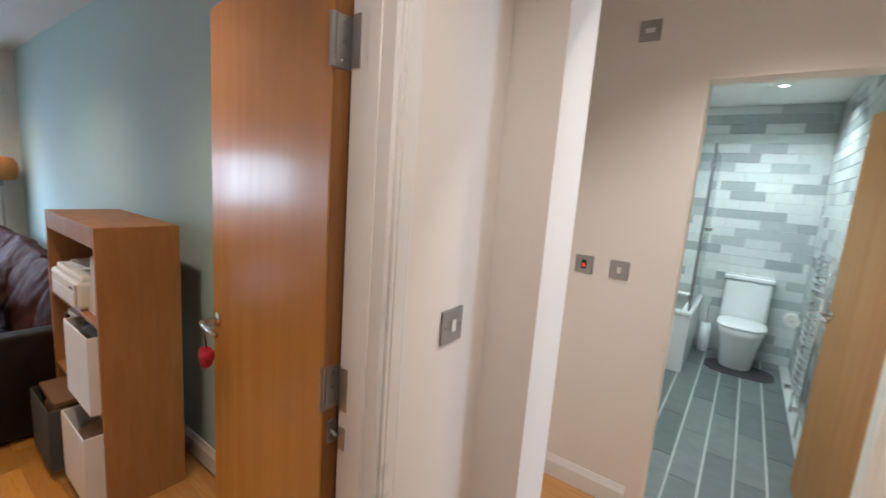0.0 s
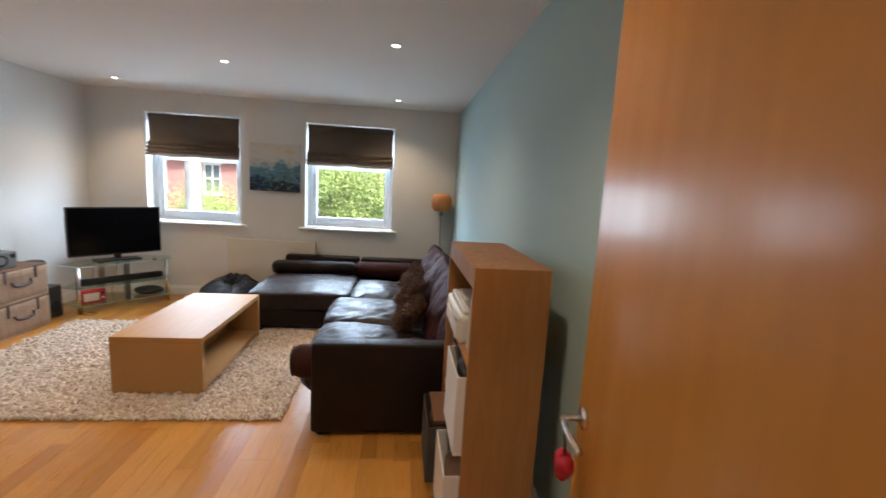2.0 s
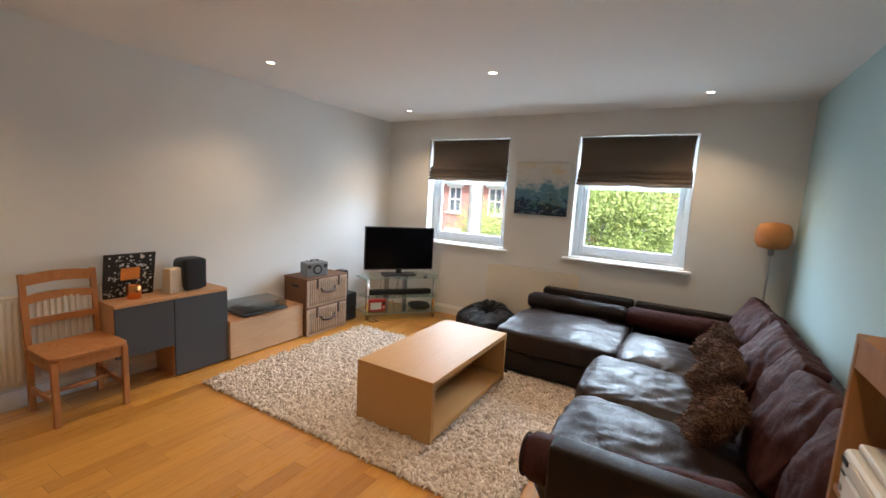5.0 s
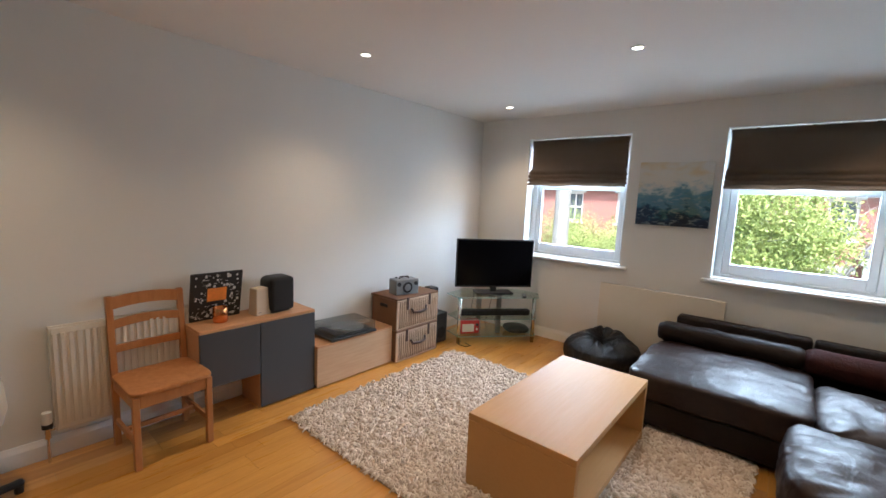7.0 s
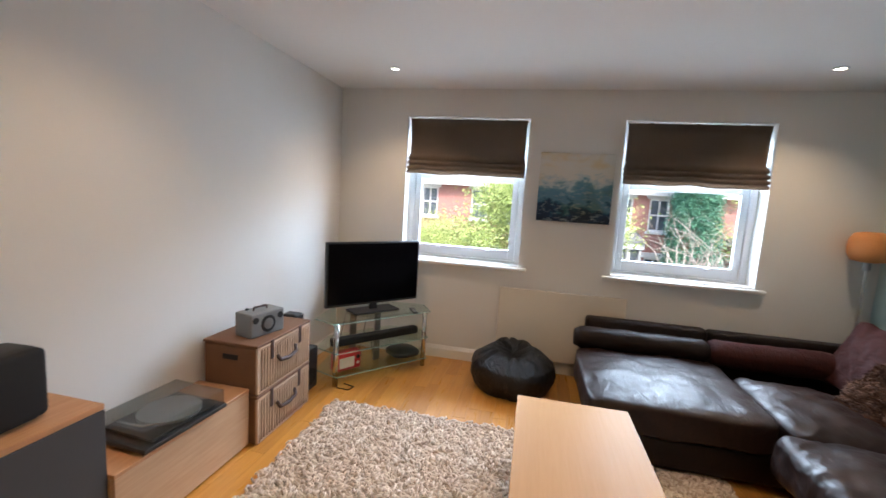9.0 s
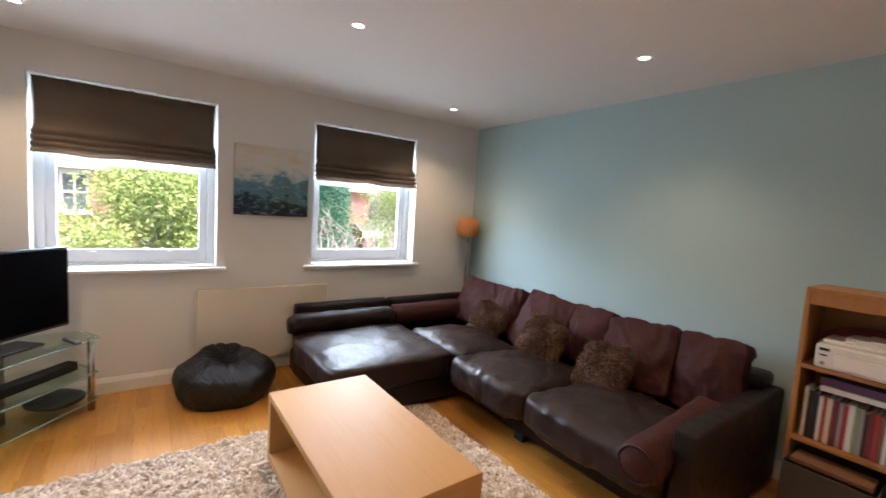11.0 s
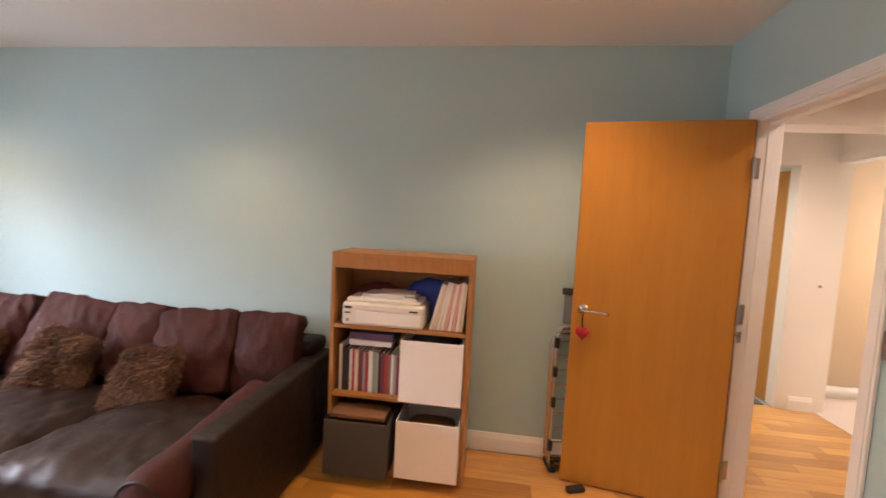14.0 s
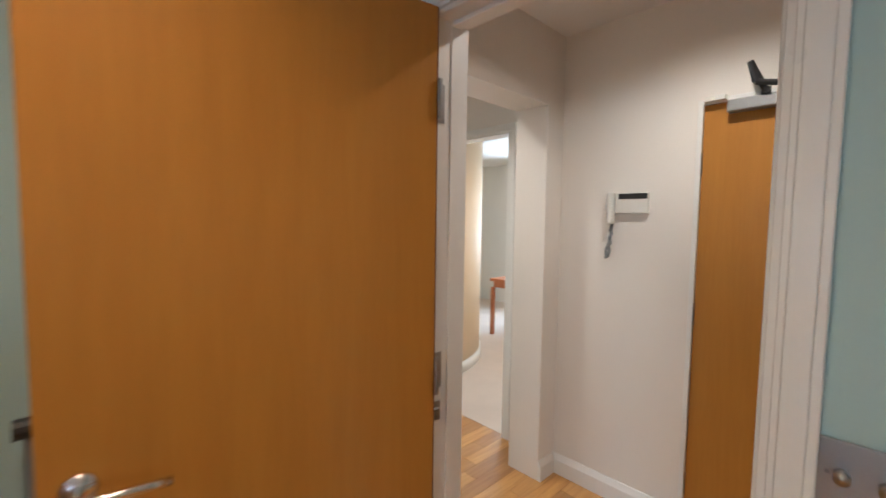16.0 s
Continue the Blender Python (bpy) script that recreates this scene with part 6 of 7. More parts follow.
# ---- things cut off at the unseen end of the room ----
def swivel_chair():
    t = thing("swivel_chair", "pale moulded swivel chair on black star legs", "chair", pose(-1.46, -3.20, 0, 0, 0, 20))
    bm = bmesh.new()
    lathe(bm, [(0.06, 0.33), (0.17, 0.36), (0.22, 0.41), (0.24, 0.48), (0.23, 0.61), (0.21, 0.63), (0.205, 0.52), (0.17, 0.45), (0.02, 0.44)], 32)
    for v in bm.verts:
        v.co.z += 0.16 * max(0, -v.co.y) * (v.co.z > 0.5)
    part("shell", bm, BEIGE, t, "cream moulded shell", True)
    part("stem", rod((0, 0, 0.06), (0, 0, 0.33), 0.025, 14), BLACK, t)
    for k in range(5):
        a = radians(72 * k + 100)
        part("leg", box((0, -0.02, 0.035), (0.28, 0.02, 0.065), 0.01), BLACK, t).matrix_basis = Matrix.Rotation(a, 4, "Z")
        part("glide", rod((0.26 * math.cos(a), 0.26 * math.sin(a), 0.0), (0.26 * math.cos(a), 0.26 * math.sin(a), 0.036), 0.018, 10), BLACK, t)


swivel_chair()


def dining_table():
    t = thing("dining_table", "reddish pine dining table with square legs", "table", pose(-1.11, -2.02, 0))
    part("tabletop", box((-0.41, -0.66, 0.722), (0.41, 0.66, 0.75), 0.006), CHAIR_WOOD, t)
    for sx in (-1, 1):
        part("apron", box((sx * 0.36, -0.58, 0.63), (sx * 0.34, 0.58, 0.7215), 0.002), CHAIR_WOOD, t)
        for sy in (-1, 1):
            part("leg", box((sx * 0.395, sy * 0.645, 0), (sx * 0.335, sy * 0.585, 0.7215), 0.005), CHAIR_WOOD, t)


dining_table()


# ---- bathroom ----
def toilet():
    t = thing("toilet", "white close-coupled toilet with a closed lid", "toilet", pose(0.165, BN - 0.012, 0))
    bm = bmesh.new()
    prof = [(0.0, 0.13, 0.20, -0.32), (0.02, 0.135, 0.205, -0.32), (0.2, 0.15, 0.24, -0.33), (0.34, 0.175, 0.26, -0.37), (0.40, 0.185, 0.265, -0.385)]
    rings = []
    for z, rx, ry, yc in prof:
        rings.append([bm.verts.new((rx * math.copysign(abs(math.cos(a)) ** 0.8, math.cos(a)), yc + ry * math.copysign(abs(math.sin(a)) ** 0.8, math.sin(a)), z)) for a in np.linspace(0, 2 * math.pi, 36, endpoint=False)])
    for a, b in zip(rings, rings[1:]):
        for k in range(36):
            bm.faces.new((a[k], a[(k + 1) % 36], b[(k + 1) % 36], b[k]))
    bm.faces.new(rings[0][::-1])
    bm.faces.new(rings[-1])
    part("bowl", bm, CERAMIC, t, smooth=True)
    bm = pillow((0.385, 0.47, 0.045), 0.1, 3.2, 10, 0, 1, 0)
    bm.transform(pose(0, -0.41, 0.424))
    part("seat_lid", bm, CERAMIC, t, "closed white lid", True)
    part("cistern", box((-0.19, -0.185, 0.40), (0.19, 0, 0.80), 0.03, 4), CERAMIC, t)
    part("cistern_lid", box((-0.20, -0.195, 0.8005), (0.20, 0.005, 0.84), 0.012, 3), CERAMIC, t)
    part("flush_button", rod((0, -0.1, 0.84), (0, -0.1, 0.848), 0.022, 16), CHROME, t)


toilet()


def bath():
    t = thing("bathtub", "white bathtub with a flat side panel", "bathtub", pose(-0.70, 4.86, 0))
    x1, y0, y1, h = 0.50, -0.70, 0.275, 0.555
    part("side_panel", box((x1 - 0.03, y0 + 0.02, 0.0), (x1 - 0.012, y1, h - 0.04), 0.003), CERAMIC, t)
    part("end_panel", box((-0.675, y0, 0.0), (x1 - 0.012, y0 + 0.018, h - 0.04), 0.003), CERAMIC, t)
    bm = bmesh.new()
    bx(bm, (x1 - 0.09, y0 - 0.005, h - 0.039), (x1, y1, h), 0.012, 3)
    bx(bm, (-0.675, y0 - 0.005, h - 0.039), (x1 - 0.09, y0 + 0.08, h), 0.012, 3)
    bx(bm, (-0.675, y1 - 0.08, h - 0.039), (x1 - 0.09, y1, h), 0.012, 3)
    bx(bm, (-0.675, y0 + 0.08, h - 0.039), (-0.60, y1 - 0.08, h), 0.012, 3)
    part("rim", bm, CERAMIC, t)
    part("basin", box((-0.60, y0 + 0.08, 0.12), (x1 - 0.09, y1 - 0.08, 0.16), 0.01), CERAMIC, t)
    s = thing("shower_screen", "clear glass shower screen with a dark steel edge on the bathtub", "shower screen", pose(-0.235, 4.385, 0.5555))
    p = part("pane", box((-0.004, -0.16, 0.03), (0.004, 0.69, 1.42)), GLASS, s, "clear glass pane")
    p.visible_shadow = False
    part("edge_profile", rod((0, -0.165, 0.0), (0, -0.165, 1.45), 0.011, 10), GREY_METAL, s)
    part("bottom_seal", box((-0.008, -0.155, 0.001), (0.008, 0.69, 0.028), 0.003), GREY_METAL, s)
    for z in (0.10, 1.25):
        part("clamp", box((-0.016, -0.185, z), (0.016, -0.15, z + 0.05), 0.004), GREY_METAL, s)
    part("towel_bar", tube(bmesh.new(), [(0.004, 0.02, 0.72), (0.05, 0.02, 0.72), (0.05, 0.25, 0.72), (0.004, 0.25, 0.72)], 0.007, 8), CHROME, s)


bath()


def towel_rail():
    t = thing("towel_radiator", "curved chrome ladder towel radiator on the bathroom wall", "towel radiator", pose(BX1 - 0.012, 3.78, 0.25))
    for y in (-0.22, 0.22):
        part("upright", rod((-0.05, y, 0), (-0.05, y, 0.98), 0.016, 12), CHROME, t, smooth=True)
        for z in (0.1, 0.88):
            part("bracket", rod((-0.05, y, z), (0.0, y, z), 0.009, 8), CHROME, t)
    for k in range(20):
        if k in (6, 13):
            continue
        z = 0.03 + k * 0.048
        part("rung", tube(bmesh.new(), [(-0.05, -0.22, z), (-0.085, -0.1, z), (-0.092, 0, z), (-0.085, 0.1, z), (-0.05, 0.22, z)], 0.010, 8), CHROME, t, smooth=True)
    for y in (-0.22, 0.22):
        part("pipe", rod((-0.05, y, -0.28), (-0.05, y, 0.0), 0.007, 8), CHROME, t)
        part("valve", rod((-0.05, y, -0.06), (-0.11, y, -0.06), 0.018, 12), CHROME, t)


towel_rail()


def bath_small():
    t = thing("paper_holder", "toilet roll on a chrome holder", "toilet paper", pose(BX1 - 0.012, 4.78, 0.54))
    part("roll", rod((-0.075, -0.06, 0), (-0.075, 0.055, 0), 0.055, 24), PAPER, t, "white paper roll")
    part("bar", tube(bmesh.new(), [(0, 0.075, 0.03), (-0.075, 0.075, 0.03), (-0.075, 0.07, 0), (-0.075, -0.075, 0)], 0.007, 8), CHROME, t)
    b = thing("toilet_brush", "white toilet brush in a slim holder on the tiles", "toilet brush", pose(-0.12, BN - 0.14, 0))
    part("holder", lathe(bmesh.new(), [(0.045, 0), (0.05, 0.01), (0.045, 0.30), (0.04, 0.30)], 20), CERAMIC, b, smooth=True)
    part("stick", rod((0, 0, 0.3), (0, 0, 0.50), 0.008, 8), CHROME, b)
    m = thing("bath_mat", "dark round mat in front of the toilet", "bath mat", pose(0.20, 4.66, 0.001))
    part("mat", pillow((0.54, 0.40, 0.02), 0.2, 3, 8, 0.001, 10, 2), GREY_FELT, m, smooth=True)


bath_small()


# ---- carpeted room ----
def far_desk():
    t = thing("writing_desk", "reddish wooden desk in the carpeted room", "desk", pose(3.05, 2.86, 0))
    part("top", box((-0.3, -0.35, 0.70), (0.8, 0.35, 0.735), 0.004), DESK_RED, t)
    part("apron", box((-0.26, -0.32, 0.62), (0.76, 0.32, 0.6995), 0.002), DESK_RED, t)
    for x in (-0.27, 0.77):
        for y in (-0.32, 0.32):
            part("leg", box((x - 0.022, y - 0.022, 0.003), (x + 0.022, y + 0.022, 0.6195), 0.004), DESK_RED, t)


far_desk()


# ---- outside ----
GZ = -3.4
whole("ground", box((-160, -160, GZ - 0.5), (-6.6, 160, GZ)), GRASS, "damp lawn and street verge below the windows", "ground", kind="structure")
whole("road", box((-17.5, -150, GZ + 0.001), (-12.5, 150, GZ + 0.03)), ASPHALT, "grey asphalt street", "road", kind="structure")
whole("pavement", box((-19.5, -150, GZ + 0.001), (-17.5, 150, GZ + 0.14), 0.02), STONE_WHITE, "pale pavement beyond the street", "pavement", kind="structure")


def brick_house(y0, y1, x0, label, rows, cols, depth=8.0, eave=6.0, bay=None):
    t = thing("brick_house", label, "house", pose(x0, (y0 + y1) / 2, GZ), "houses across the street")
    hw = (y1 - y0) / 2
    holes = []
    ww, wh = 0.95, 1.65
    for r in range(rows):
        for c in range(cols):
            yc = -hw + (c + 0.5) * 2 * hw / cols
            z0 = 0.9 + r * 3.0
            holes.append((yc - ww / 2, yc + ww / 2, z0, z0 + wh))
    bm = bmesh.new()
    cuts = sorted({-hw, hw, *[h[0] for h in holes], *[h[1] for h in holes]})
    for c0, c1 in zip(cuts, cuts[1:]):
        z = 0
        for g0, g1 in sorted((h[2], h[3]) for h in holes if h[0] <= c0 + 1e-6 and h[1] >= c1 - 1e-6) + [(eave, eave)]:
            if g0 > z + 1e-4:
                bx(bm, (-0.3, c0, z), (0, c1, g0))
            z = g1
    bx(bm, (-depth, -hw, 0), (-depth + 0.3, hw, eave))
    for s in (-1, 1):
        bx(bm, (-depth + 0.3, s * hw, 0), (-0.3, s * (hw - 0.3), eave))
    part("wall", bm, BRICK, t, "red brick walls")
    bm = bmesh.new()
    vs = [bm.verts.new(p) for p in ((0.35, -hw - 0.3, eave), (0.35, hw + 0.3, eave), (-depth / 2, hw + 0.3, eave + depth * 0.32), (-depth / 2, -hw - 0.3, eave + depth * 0.32), (-depth - 0.35, -hw - 0.3, eave), (-depth - 0.35, hw + 0.3, eave))]
    bm.faces.new((vs[0], vs[1], vs[2], vs[3]))
    bm.faces.new((vs[3], vs[2], vs[5], vs[4]))
    bm.faces.new((vs[0], vs[3], vs[4]))
    bm.faces.new((vs[1], vs[5], vs[2]))
    bm.faces.new((vs[0], vs[4], vs[5], vs[1]))
    part("roof", bm, SLATE, t, "dark slate roof")
    part("eave_board", box((0.3, -hw - 0.25, eave - 0.3), (0.42, hw + 0.25, eave + 0.02)), STONE_WHITE, t, "white eaves board")
    if depth > 5:
        part("chimney", box((-3.4, hw - 1.4, eave + 1.2), (-2.6, hw - 0.6, eave + 3.8), 0.03), BRICK, t)
    for h0, h1, z0, z1 in holes:
        w = part("window", box((-0.16, h0, z0), (-0.13, h1, z1)), DARK_PANE, t)
        bm = bmesh.new()
        e = 0.09
        for a, b in ((h0, h0 + e), (h1 - e, h1), ((h0 + h1) / 2 - 0.03, (h0 + h1) / 2 + 0.03)):
            bx(bm, (-0.129, a, z0), (-0.06, b, z1))
        for a, b in ((z0, z0 + e), (z1 - e, z1), ((z0 + z1) / 2 - 0.04, (z0 + z1) / 2 + 0.04)):
            bx(bm, (-0.128, h0, a), (-0.05, h1, b))
        part("window_frame", bm, STONE_WHITE, w)
        part("lintel", box((0.001, h0 - 0.15, z1), (0.06, h1 + 0.15, z1 + 0.28), 0.01), STONE_WHITE, w, "white stone lintel")
        part("sill", box((0.001, h0 - 0.1, z0 - 0.12), (0.12, h1 + 0.1, z0), 0.01), STONE_WHITE, w)
    if bay is not None:
        b = part("bay", box((0.001, bay - 0.95, 0), (0.75, bay + 0.95, 0.85)), BRICK, t, "brick bay with a slate hood")
        for k in (-0.9, -0.36, 0.36, 0.9):
            part("post", box((0.6, bay + k - 0.07, 0.8505), (0.74, bay + k + 0.07, 3.32), 0.01), STONE_WHITE, b, "white stone post")
        for k in (-0.63, 0.0, 0.63):
            part("pane", box((0.64, bay + k - 0.22, 0.86), (0.66, bay + k + 0.22, 3.0)), DARK_PANE, b)
        part("rail", box((0.62, bay - 0.83, 1.9), (0.70, bay + 0.83, 1.98)), STONE_WHITE, b)
        part("cornice", box((0.001, bay - 1.05, 3.0), (0.85, bay + 1.05, 3.34), 0.02), STONE_WHITE, b, "white cornice")
        bm = bmesh.new()
        lo = [bm.verts.new(p) for p in ((0.001, bay - 1.1, 3.345), (0.95, bay - 1.1, 3.345), (0.95, bay + 1.1, 3.345), (0.001, bay + 1.1, 3.345))]
        hi = [bm.verts.new(p) for p in ((0.001, bay - 0.8, 3.85), (0.001, bay + 0.8, 3.85))]
        bm.faces.new((lo[0], lo[1], lo[2], lo[3]))
        bm.faces.new((lo[0], hi[0], lo[1]))
        bm.faces.new((lo[1], hi[0], hi[1], lo[2]))
        bm.faces.new((lo[2], hi[1], lo[3]))
        part("hood", bm, SLATE, b, "grey slate hood")
    return t


brick_house(-26.5, -15.2, -24, "red brick terraced house with white sash windows", 2, 4)
brick_house(-14.6, -0.4, -25.2, "red brick terraced house with white sash windows and slate roof", 2, 5)
brick_house(0.155, 5.345, -25, "red brick house with white sash windows and a slate-hooded bay", 2, 3, bay=0.0)
brick_house(7.1, 8.6, -25, "narrow plain red brick house beyond a bare hedge", 0, 0)
brick_house(7.75, 8.5, -23.7, "low red brick porch with white eaves", 0, 0, depth=1.2, eave=3.5)


def branchy(bm, p, d, r, n, rng, tips, depth):
    for _ in range(n):
        q = p + d
        cy(bm, p, q, r, 7, r * 0.78)
        p, r = q, r * 0.78
        d = (d + Vector(rng.normal(0, 0.18, 3)) * d.length).normalized() * d.length * 0.92
        if depth:
            side = (d + Vector(rng.normal(0, 0.8, 3)) * d.length).normalized() * d.length * 0.8
            side.z = abs(side.z) * 0.7
            branchy(bm, p, side, r * 0.6, max(2, n - 1), rng, tips, depth - 1)
    tips.append(p)


def leaves_mesh(name, centres, spread, count, size, rng, mat, parent, label):
    verts, faces = [], []
    for c in centres:
        for _ in range(count):
            p = np.array(c) + rng.normal(0, spread, 3)
            a, b = rng.normal(0, 1, 3), rng.normal(0, 1, 3)
            a /= np.linalg.norm(a)
            b -= a * (a @ b)
            b /= np.linalg.norm(b)
            s = size * rng.uniform(0.6, 1.3)
            k = len(verts)
            verts += [tuple(p - a * s), tuple(p + b * s * 0.45), tuple(p + a * s), tuple(p - b * s * 0.45)]
            faces.append((k, k + 1, k + 2, k + 3))
    me = bpy.data.meshes.new(name)
    me.from_pydata(verts, [], faces)
    me.materials.append(mat)
    o = new(name, me)
    o.parent = parent
    return tagged(o, label, kind="stuff")


def tree(x, y, h, label, seed, leafy, mat, crown_r=1.8, trunk=0.16, size=0.10, per=150, spread=0.42):
    rng = np.random.default_rng(seed)
    t = thing("tree", label, "tree", pose(x, y, GZ))
    bm, tips = bmesh.new(), []
    cy(bm, (0, 0, -0.1), (0.05, 0.0, h * 0.42), trunk, 12, trunk * 0.8)
    for k in range(6):
        a = k * 1.05 + rng.uniform(0, 0.5)
        d = Vector((math.cos(a) * crown_r * 0.28, math.sin(a) * crown_r * 0.28, h * 0.13))
        branchy(bm, Vector((0.04, 0, h * (0.28 + 0.025 * k))), d, trunk * 0.45, 4, rng, tips, 2 if leafy else 2)
    part("trunk", bm, BARK, t, "grey trunk with spreading limbs")
    if leafy:
        pts = [tuple(p) for p in tips]
        leaves_mesh("crown", pts, spread, per, size, rng, mat, t, "loose crown of small leaves")


tree(-13.2, -1.75, 5.6, "small tree in full yellow-green leaf", 3, True, LEAF, 0.5, 0.13, 0.040, 620, 0.28)
tree(-16.0, -5.6, 4.3, "round green street shrub tree", 9, True, LEAF, 0.85, 0.1, 0.035, 380, 0.36)
tree(-18.6, 7.0, 6.4, "slender tree with sparse yellow-green leaves", 12, True, LEAF, 0.4, 0.10, 0.05, 110, 0.3)
tree(-12.0, -5.15, 22.0, "tall bare street tree with a thick grey trunk", 21, False, LEAF, 1.5, 0.22)

tree(-19.0, 0.7, 7.0, "slender bare tree of thin pale branches", 27, False, LEAF, 0.7, 0.07)


def conifer(x, y, h, r):
    rng = np.random.default_rng(4)
    t = thing("conifer", "dense dark green conifer", "tree", pose(x, y, GZ))
    part("trunk", rod((0, 0, -0.1), (0, 0, h * 0.9), 0.15, 10, 0.03), BARK, t)
    pts = []
    for _ in range(620):
        u = rng.uniform(0.08, 1) ** 0.8
        a, k = rng.uniform(0, 6.283), r * (1.05 - u) ** 0.6 * rng.uniform(0.75, 1.0)
        pts.append((k * math.cos(a), k * math.sin(a), h * u))
    leaves_mesh("crown", pts, 0.17, 70, 0.06, rng, LEAF_DARK, t, "dense feathery dark green crown")


conifer(-23.3, 5.6, 9.2, 1.4)


def bare_hedge():
    rng = np.random.default_rng(31)
    t = thing("bare_hedge", "tangled bare hedge of pale twigs below the window", "hedge", pose(-17.0, 4.9, GZ))
    bm, tips = bmesh.new(), []
    for k in range(13):
        p = Vector((rng.uniform(-0.9, 0.9), -2.2 + k * 0.36, -0.05))
        for j in range(3):
            branchy(bm, p, Vector((rng.normal(0, 0.16), rng.normal(0, 0.25), 1.08)), 0.05, 4, rng, tips, 2)
    part("twigs", bm, plain("pale_twig", (0.50, 0.43, 0.37), 0.9, var=0.2), t, kind="stuff")


bare_hedge()


# ---- floor strips and tiles ----
floor_ob = slab("floor", (-6.2, -3.66, -0.022), (LX1 + 0.03, LN + 0.06, -0.0125), OAK_REST, "honey-coloured oak strip floor", "floor")
STRIP_W, STRIP_T = 0.094, 0.012
strip_meshes = {}


def strip_mesh(ln):
    key = round(ln, 3)
    if key not in strip_meshes:
        bm = box((0, 0.0006, -STRIP_T), (ln - 0.0012, STRIP_W - 0.0006, 0.0))
        me = bpy.data.meshes.new("oak_strip")
        bm.to_mesh(me)
        bm.free()
        me.materials.append(OAK_FLOOR)
        strip_meshes[key] = me
    return strip_meshes[key]


def lay_strips():
    rng = np.random.default_rng(2)
    rest_v, rest_f = [], []
    count = 0
    y = YS
    while y < LN:
        x0, x1 = (XW, HE) if y + STRIP_W < YN else (XH, HE) if y + STRIP_W < 1.2 else (LX0, LX1 + 0.03)
        if YN <= y + STRIP_W < HN + 0.1:
            x0, x1 = XH, HE
        x = x0
        while x < x1 - 0.01:
            ln = float(rng.choice([0.45, 0.6, 0.75, 0.9]))
            if x == x0:
                ln *= float(rng.choice([0.5, 0.8, 1.0]))
            if x + ln > x1 - 0.1:
                ln = x1 - x
            under_rug = -4.75 < x and x + ln < -3.0 and -2.9 < y < -0.5
            behind = y < -3.25 or (x > HE - 2.2 and y < -2.0) or (y > 0.0 and x + ln < -2.9)
            if under_rug or behind or count >= 300:
                k = len(rest_v)
                for dz in (-STRIP_T, 0.0):
                    rest_v += [(x, y + 0.0006, dz), (x + ln - 0.0012, y + 0.0006, dz), (x + ln - 0.0012, y + STRIP_W - 0.0006, dz), (x, y + STRIP_W - 0.0006, dz)]
                rest_f += [(k + 4, k + 5, k + 6, k + 7), (k, k + 1, k + 5, k + 4), (k + 1, k + 2, k + 6, k + 5), (k + 2, k + 3, k + 7, k + 6), (k + 3, k, k + 4, k + 7)]
            else:
                o = new("oak_strip", strip_mesh(ln))
                o.parent = floor_ob
                o.matrix_basis = pose(x, y, 0)
                count += 1
            x += ln
        y += STRIP_W
    me = bpy.data.meshes.new("oak_strips")
    me.from_pydata(rest_v, [], rest_f)
    m, nt, b = nodes_of("oak_floor_joined")
    g = noise_of(nt, coords(nt, (1.0, 12, 12)), 3.0, 6, 0.6, 0.5)
    ge = nt.nodes.new("ShaderNodeNewGeometry")
    c = ramp(nt, g, [(0.28, (0.45, 0.215, 0.06)), (0.72, (0.62, 0.34, 0.115))])
    tint = ramp(nt, ge.outputs["Random Per Island"], [(0.0, (0.68, 0.60, 0.52)), (0.45, (1, 1, 1)), (1.0, (1.1, 1.08, 1))])
    nt.links.new(mix_by(nt, 1.0, c, tint, "MULTIPLY"), b.inputs["Base Color"])
    b.inputs["Roughness"].default_value = 0.3
    b.inputs["Coat Weight"].default_value, b.inputs["Coat Roughness"].default_value = 0.25, 0.25
    me.materials.append(m)
    o = new("oak_strips", me)
    o.parent = floor_ob
    tagged(o, "further oak strips", kind="stuff")


lay_strips()


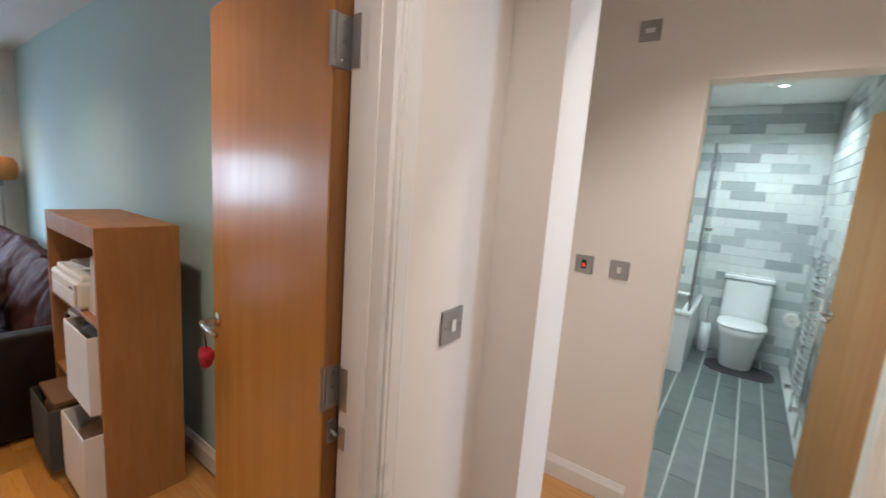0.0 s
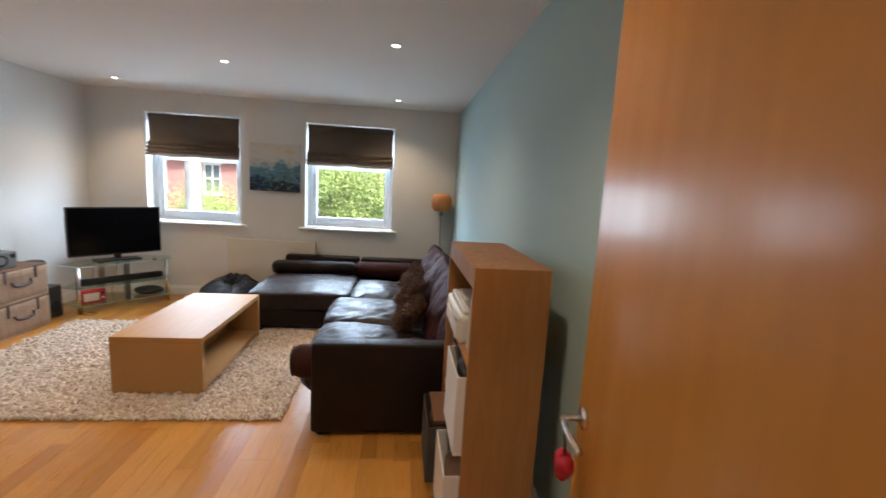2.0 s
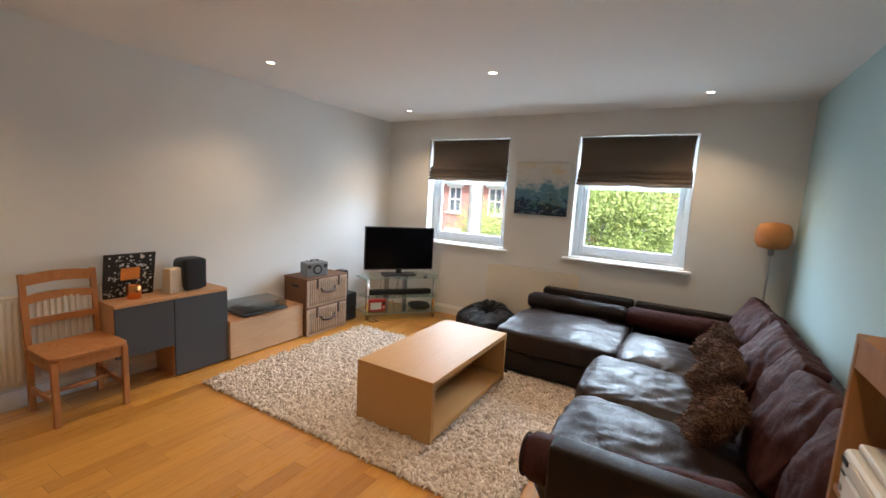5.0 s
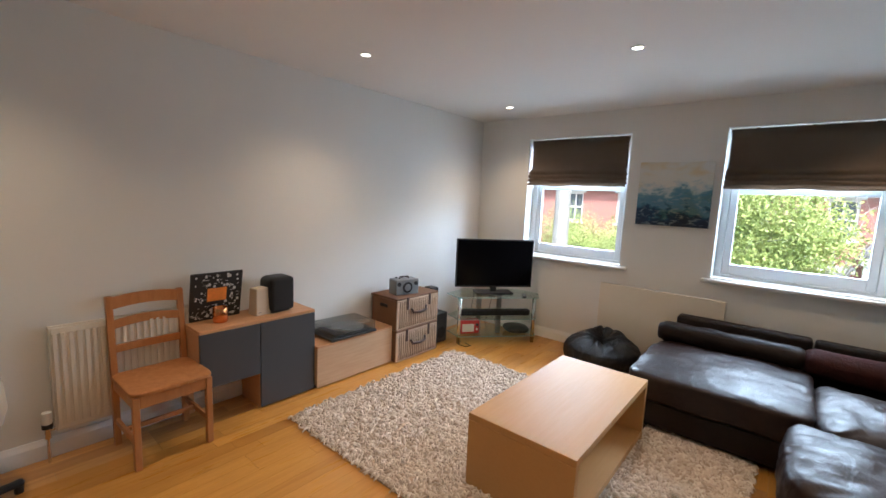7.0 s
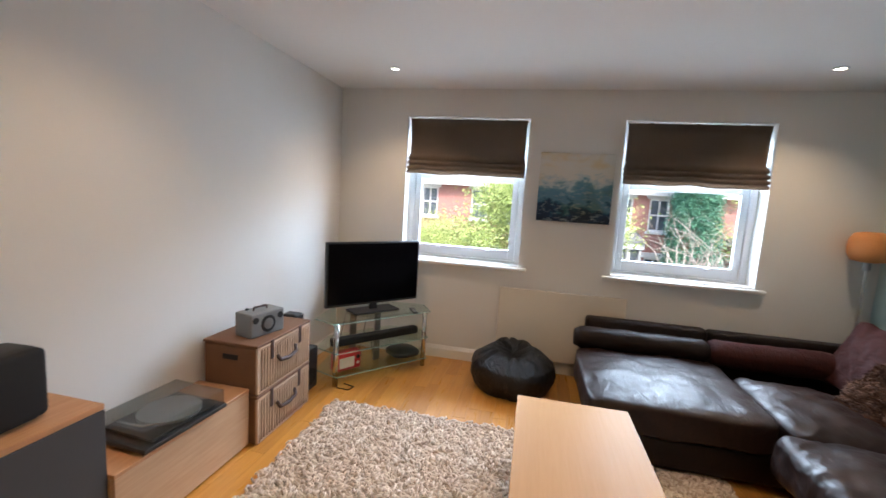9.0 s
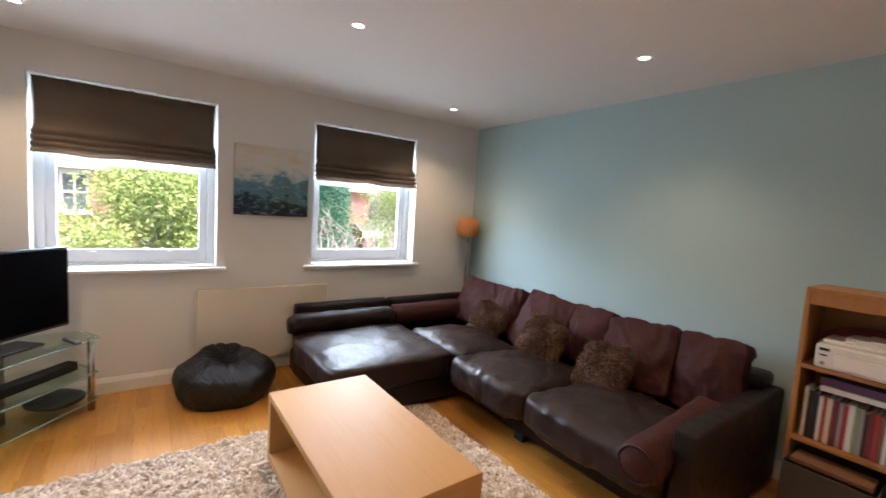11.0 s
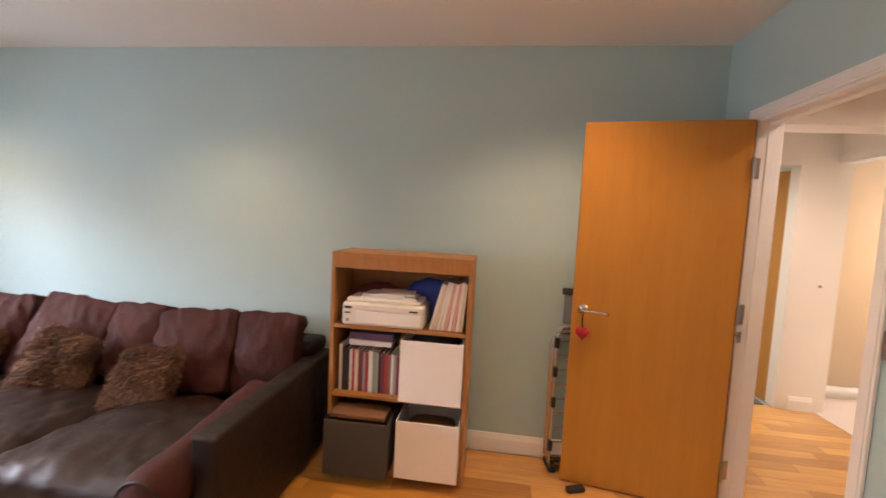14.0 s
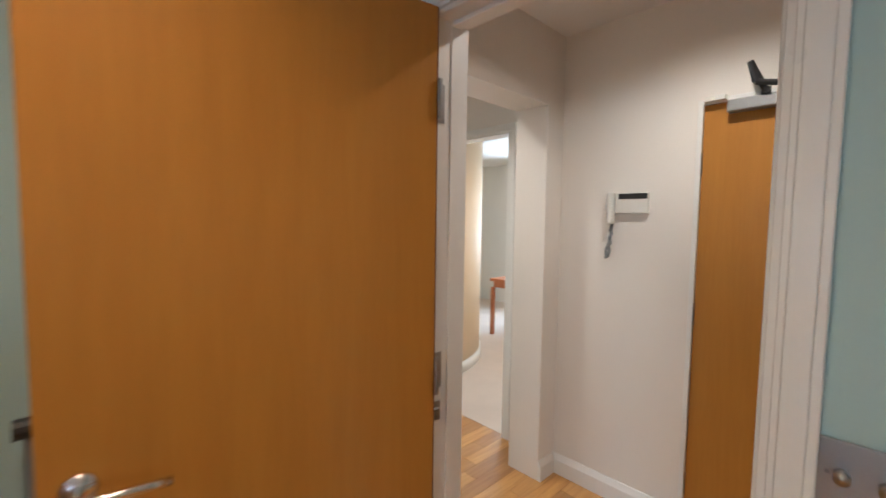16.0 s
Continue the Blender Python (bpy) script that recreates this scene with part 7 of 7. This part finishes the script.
def tile_mesh(w, d, h, mat, bev=0.002):
    bm = box((0, 0, 0), (w, d, h), bev, 1)
    me = bpy.data.meshes.new("tile")
    bm.to_mesh(me)
    bm.free()
    me.materials.append(mat)
    return me


def bath_tiles():
    rng = np.random.default_rng(6)
    north, east, floor_b = (bpy.data.objects[n] for n in ("wall_bathroom_north", "wall_bathroom_east", "bathroom_floor"))
    tw, th = 0.285, 0.092
    full = tile_mesh(tw - 0.003, 0.009, th - 0.003, TILE_WALL)
    k, z = 0, 0.0
    while z < BCEIL - 0.01:
        x = BX0 - (k % 3) * 0.095
        while x < BX1:
            if x >= BX0 - 0.001 and x + tw <= BX1 and z + th <= BCEIL:
                o = new("tile", full)
                o.parent = north
                o.matrix_basis = pose(x, BN - 0.0095, z + 0.0015)
            else:
                a, b = max(x, BX0), min(x + tw, BX1)
                if b - a > 0.01:
                    o = new("tile", tile_mesh(b - a - 0.003, 0.009, min(th, BCEIL - z) - 0.003, TILE_WALL))
                    o.parent = north
                    o.matrix_basis = pose(a, BN - 0.0095, z + 0.0015)
            x += tw
        y = BN - 0.011 - tw + (k % 3) * 0.0949
        while y > 2.6:
            top = min(y + tw, BN - 0.011)
            o = new("tile", full if top == y + tw and z + th <= BCEIL else tile_mesh(top - y - 0.003, 0.009, min(th, BCEIL - z) - 0.003, TILE_WALL))
            o.parent = east
            o.matrix_basis = pose(BX1 - 0.0005, y, z + 0.0015, 0, 0, 90)
            y -= tw
        z += th
        k += 1
    fw, fl = 0.152, 0.60
    ft = tile_mesh(fw - 0.011, fl - 0.006, 0.009, TILE_FLOOR)
    x, c = -0.684, 0
    while x + fw < BX1 + 0.08:
        y = LN + 0.062 - (c % 3) * 0.2
        while y < BN:
            a, b, e = max(y, LN + 0.062), min(y + fl, BN), min(x + fw, BX1)
            if b - a > 0.03:
                o = new("tile", ft if b - a == fl and e == x + fw else tile_mesh(e - x - 0.011, b - a - 0.006, 0.009, TILE_FLOOR))
                o.parent = floor_b
                o.matrix_basis = pose(x, a, -0.0085)
            y += fl
        x += fw
        c += 1


bath_tiles()
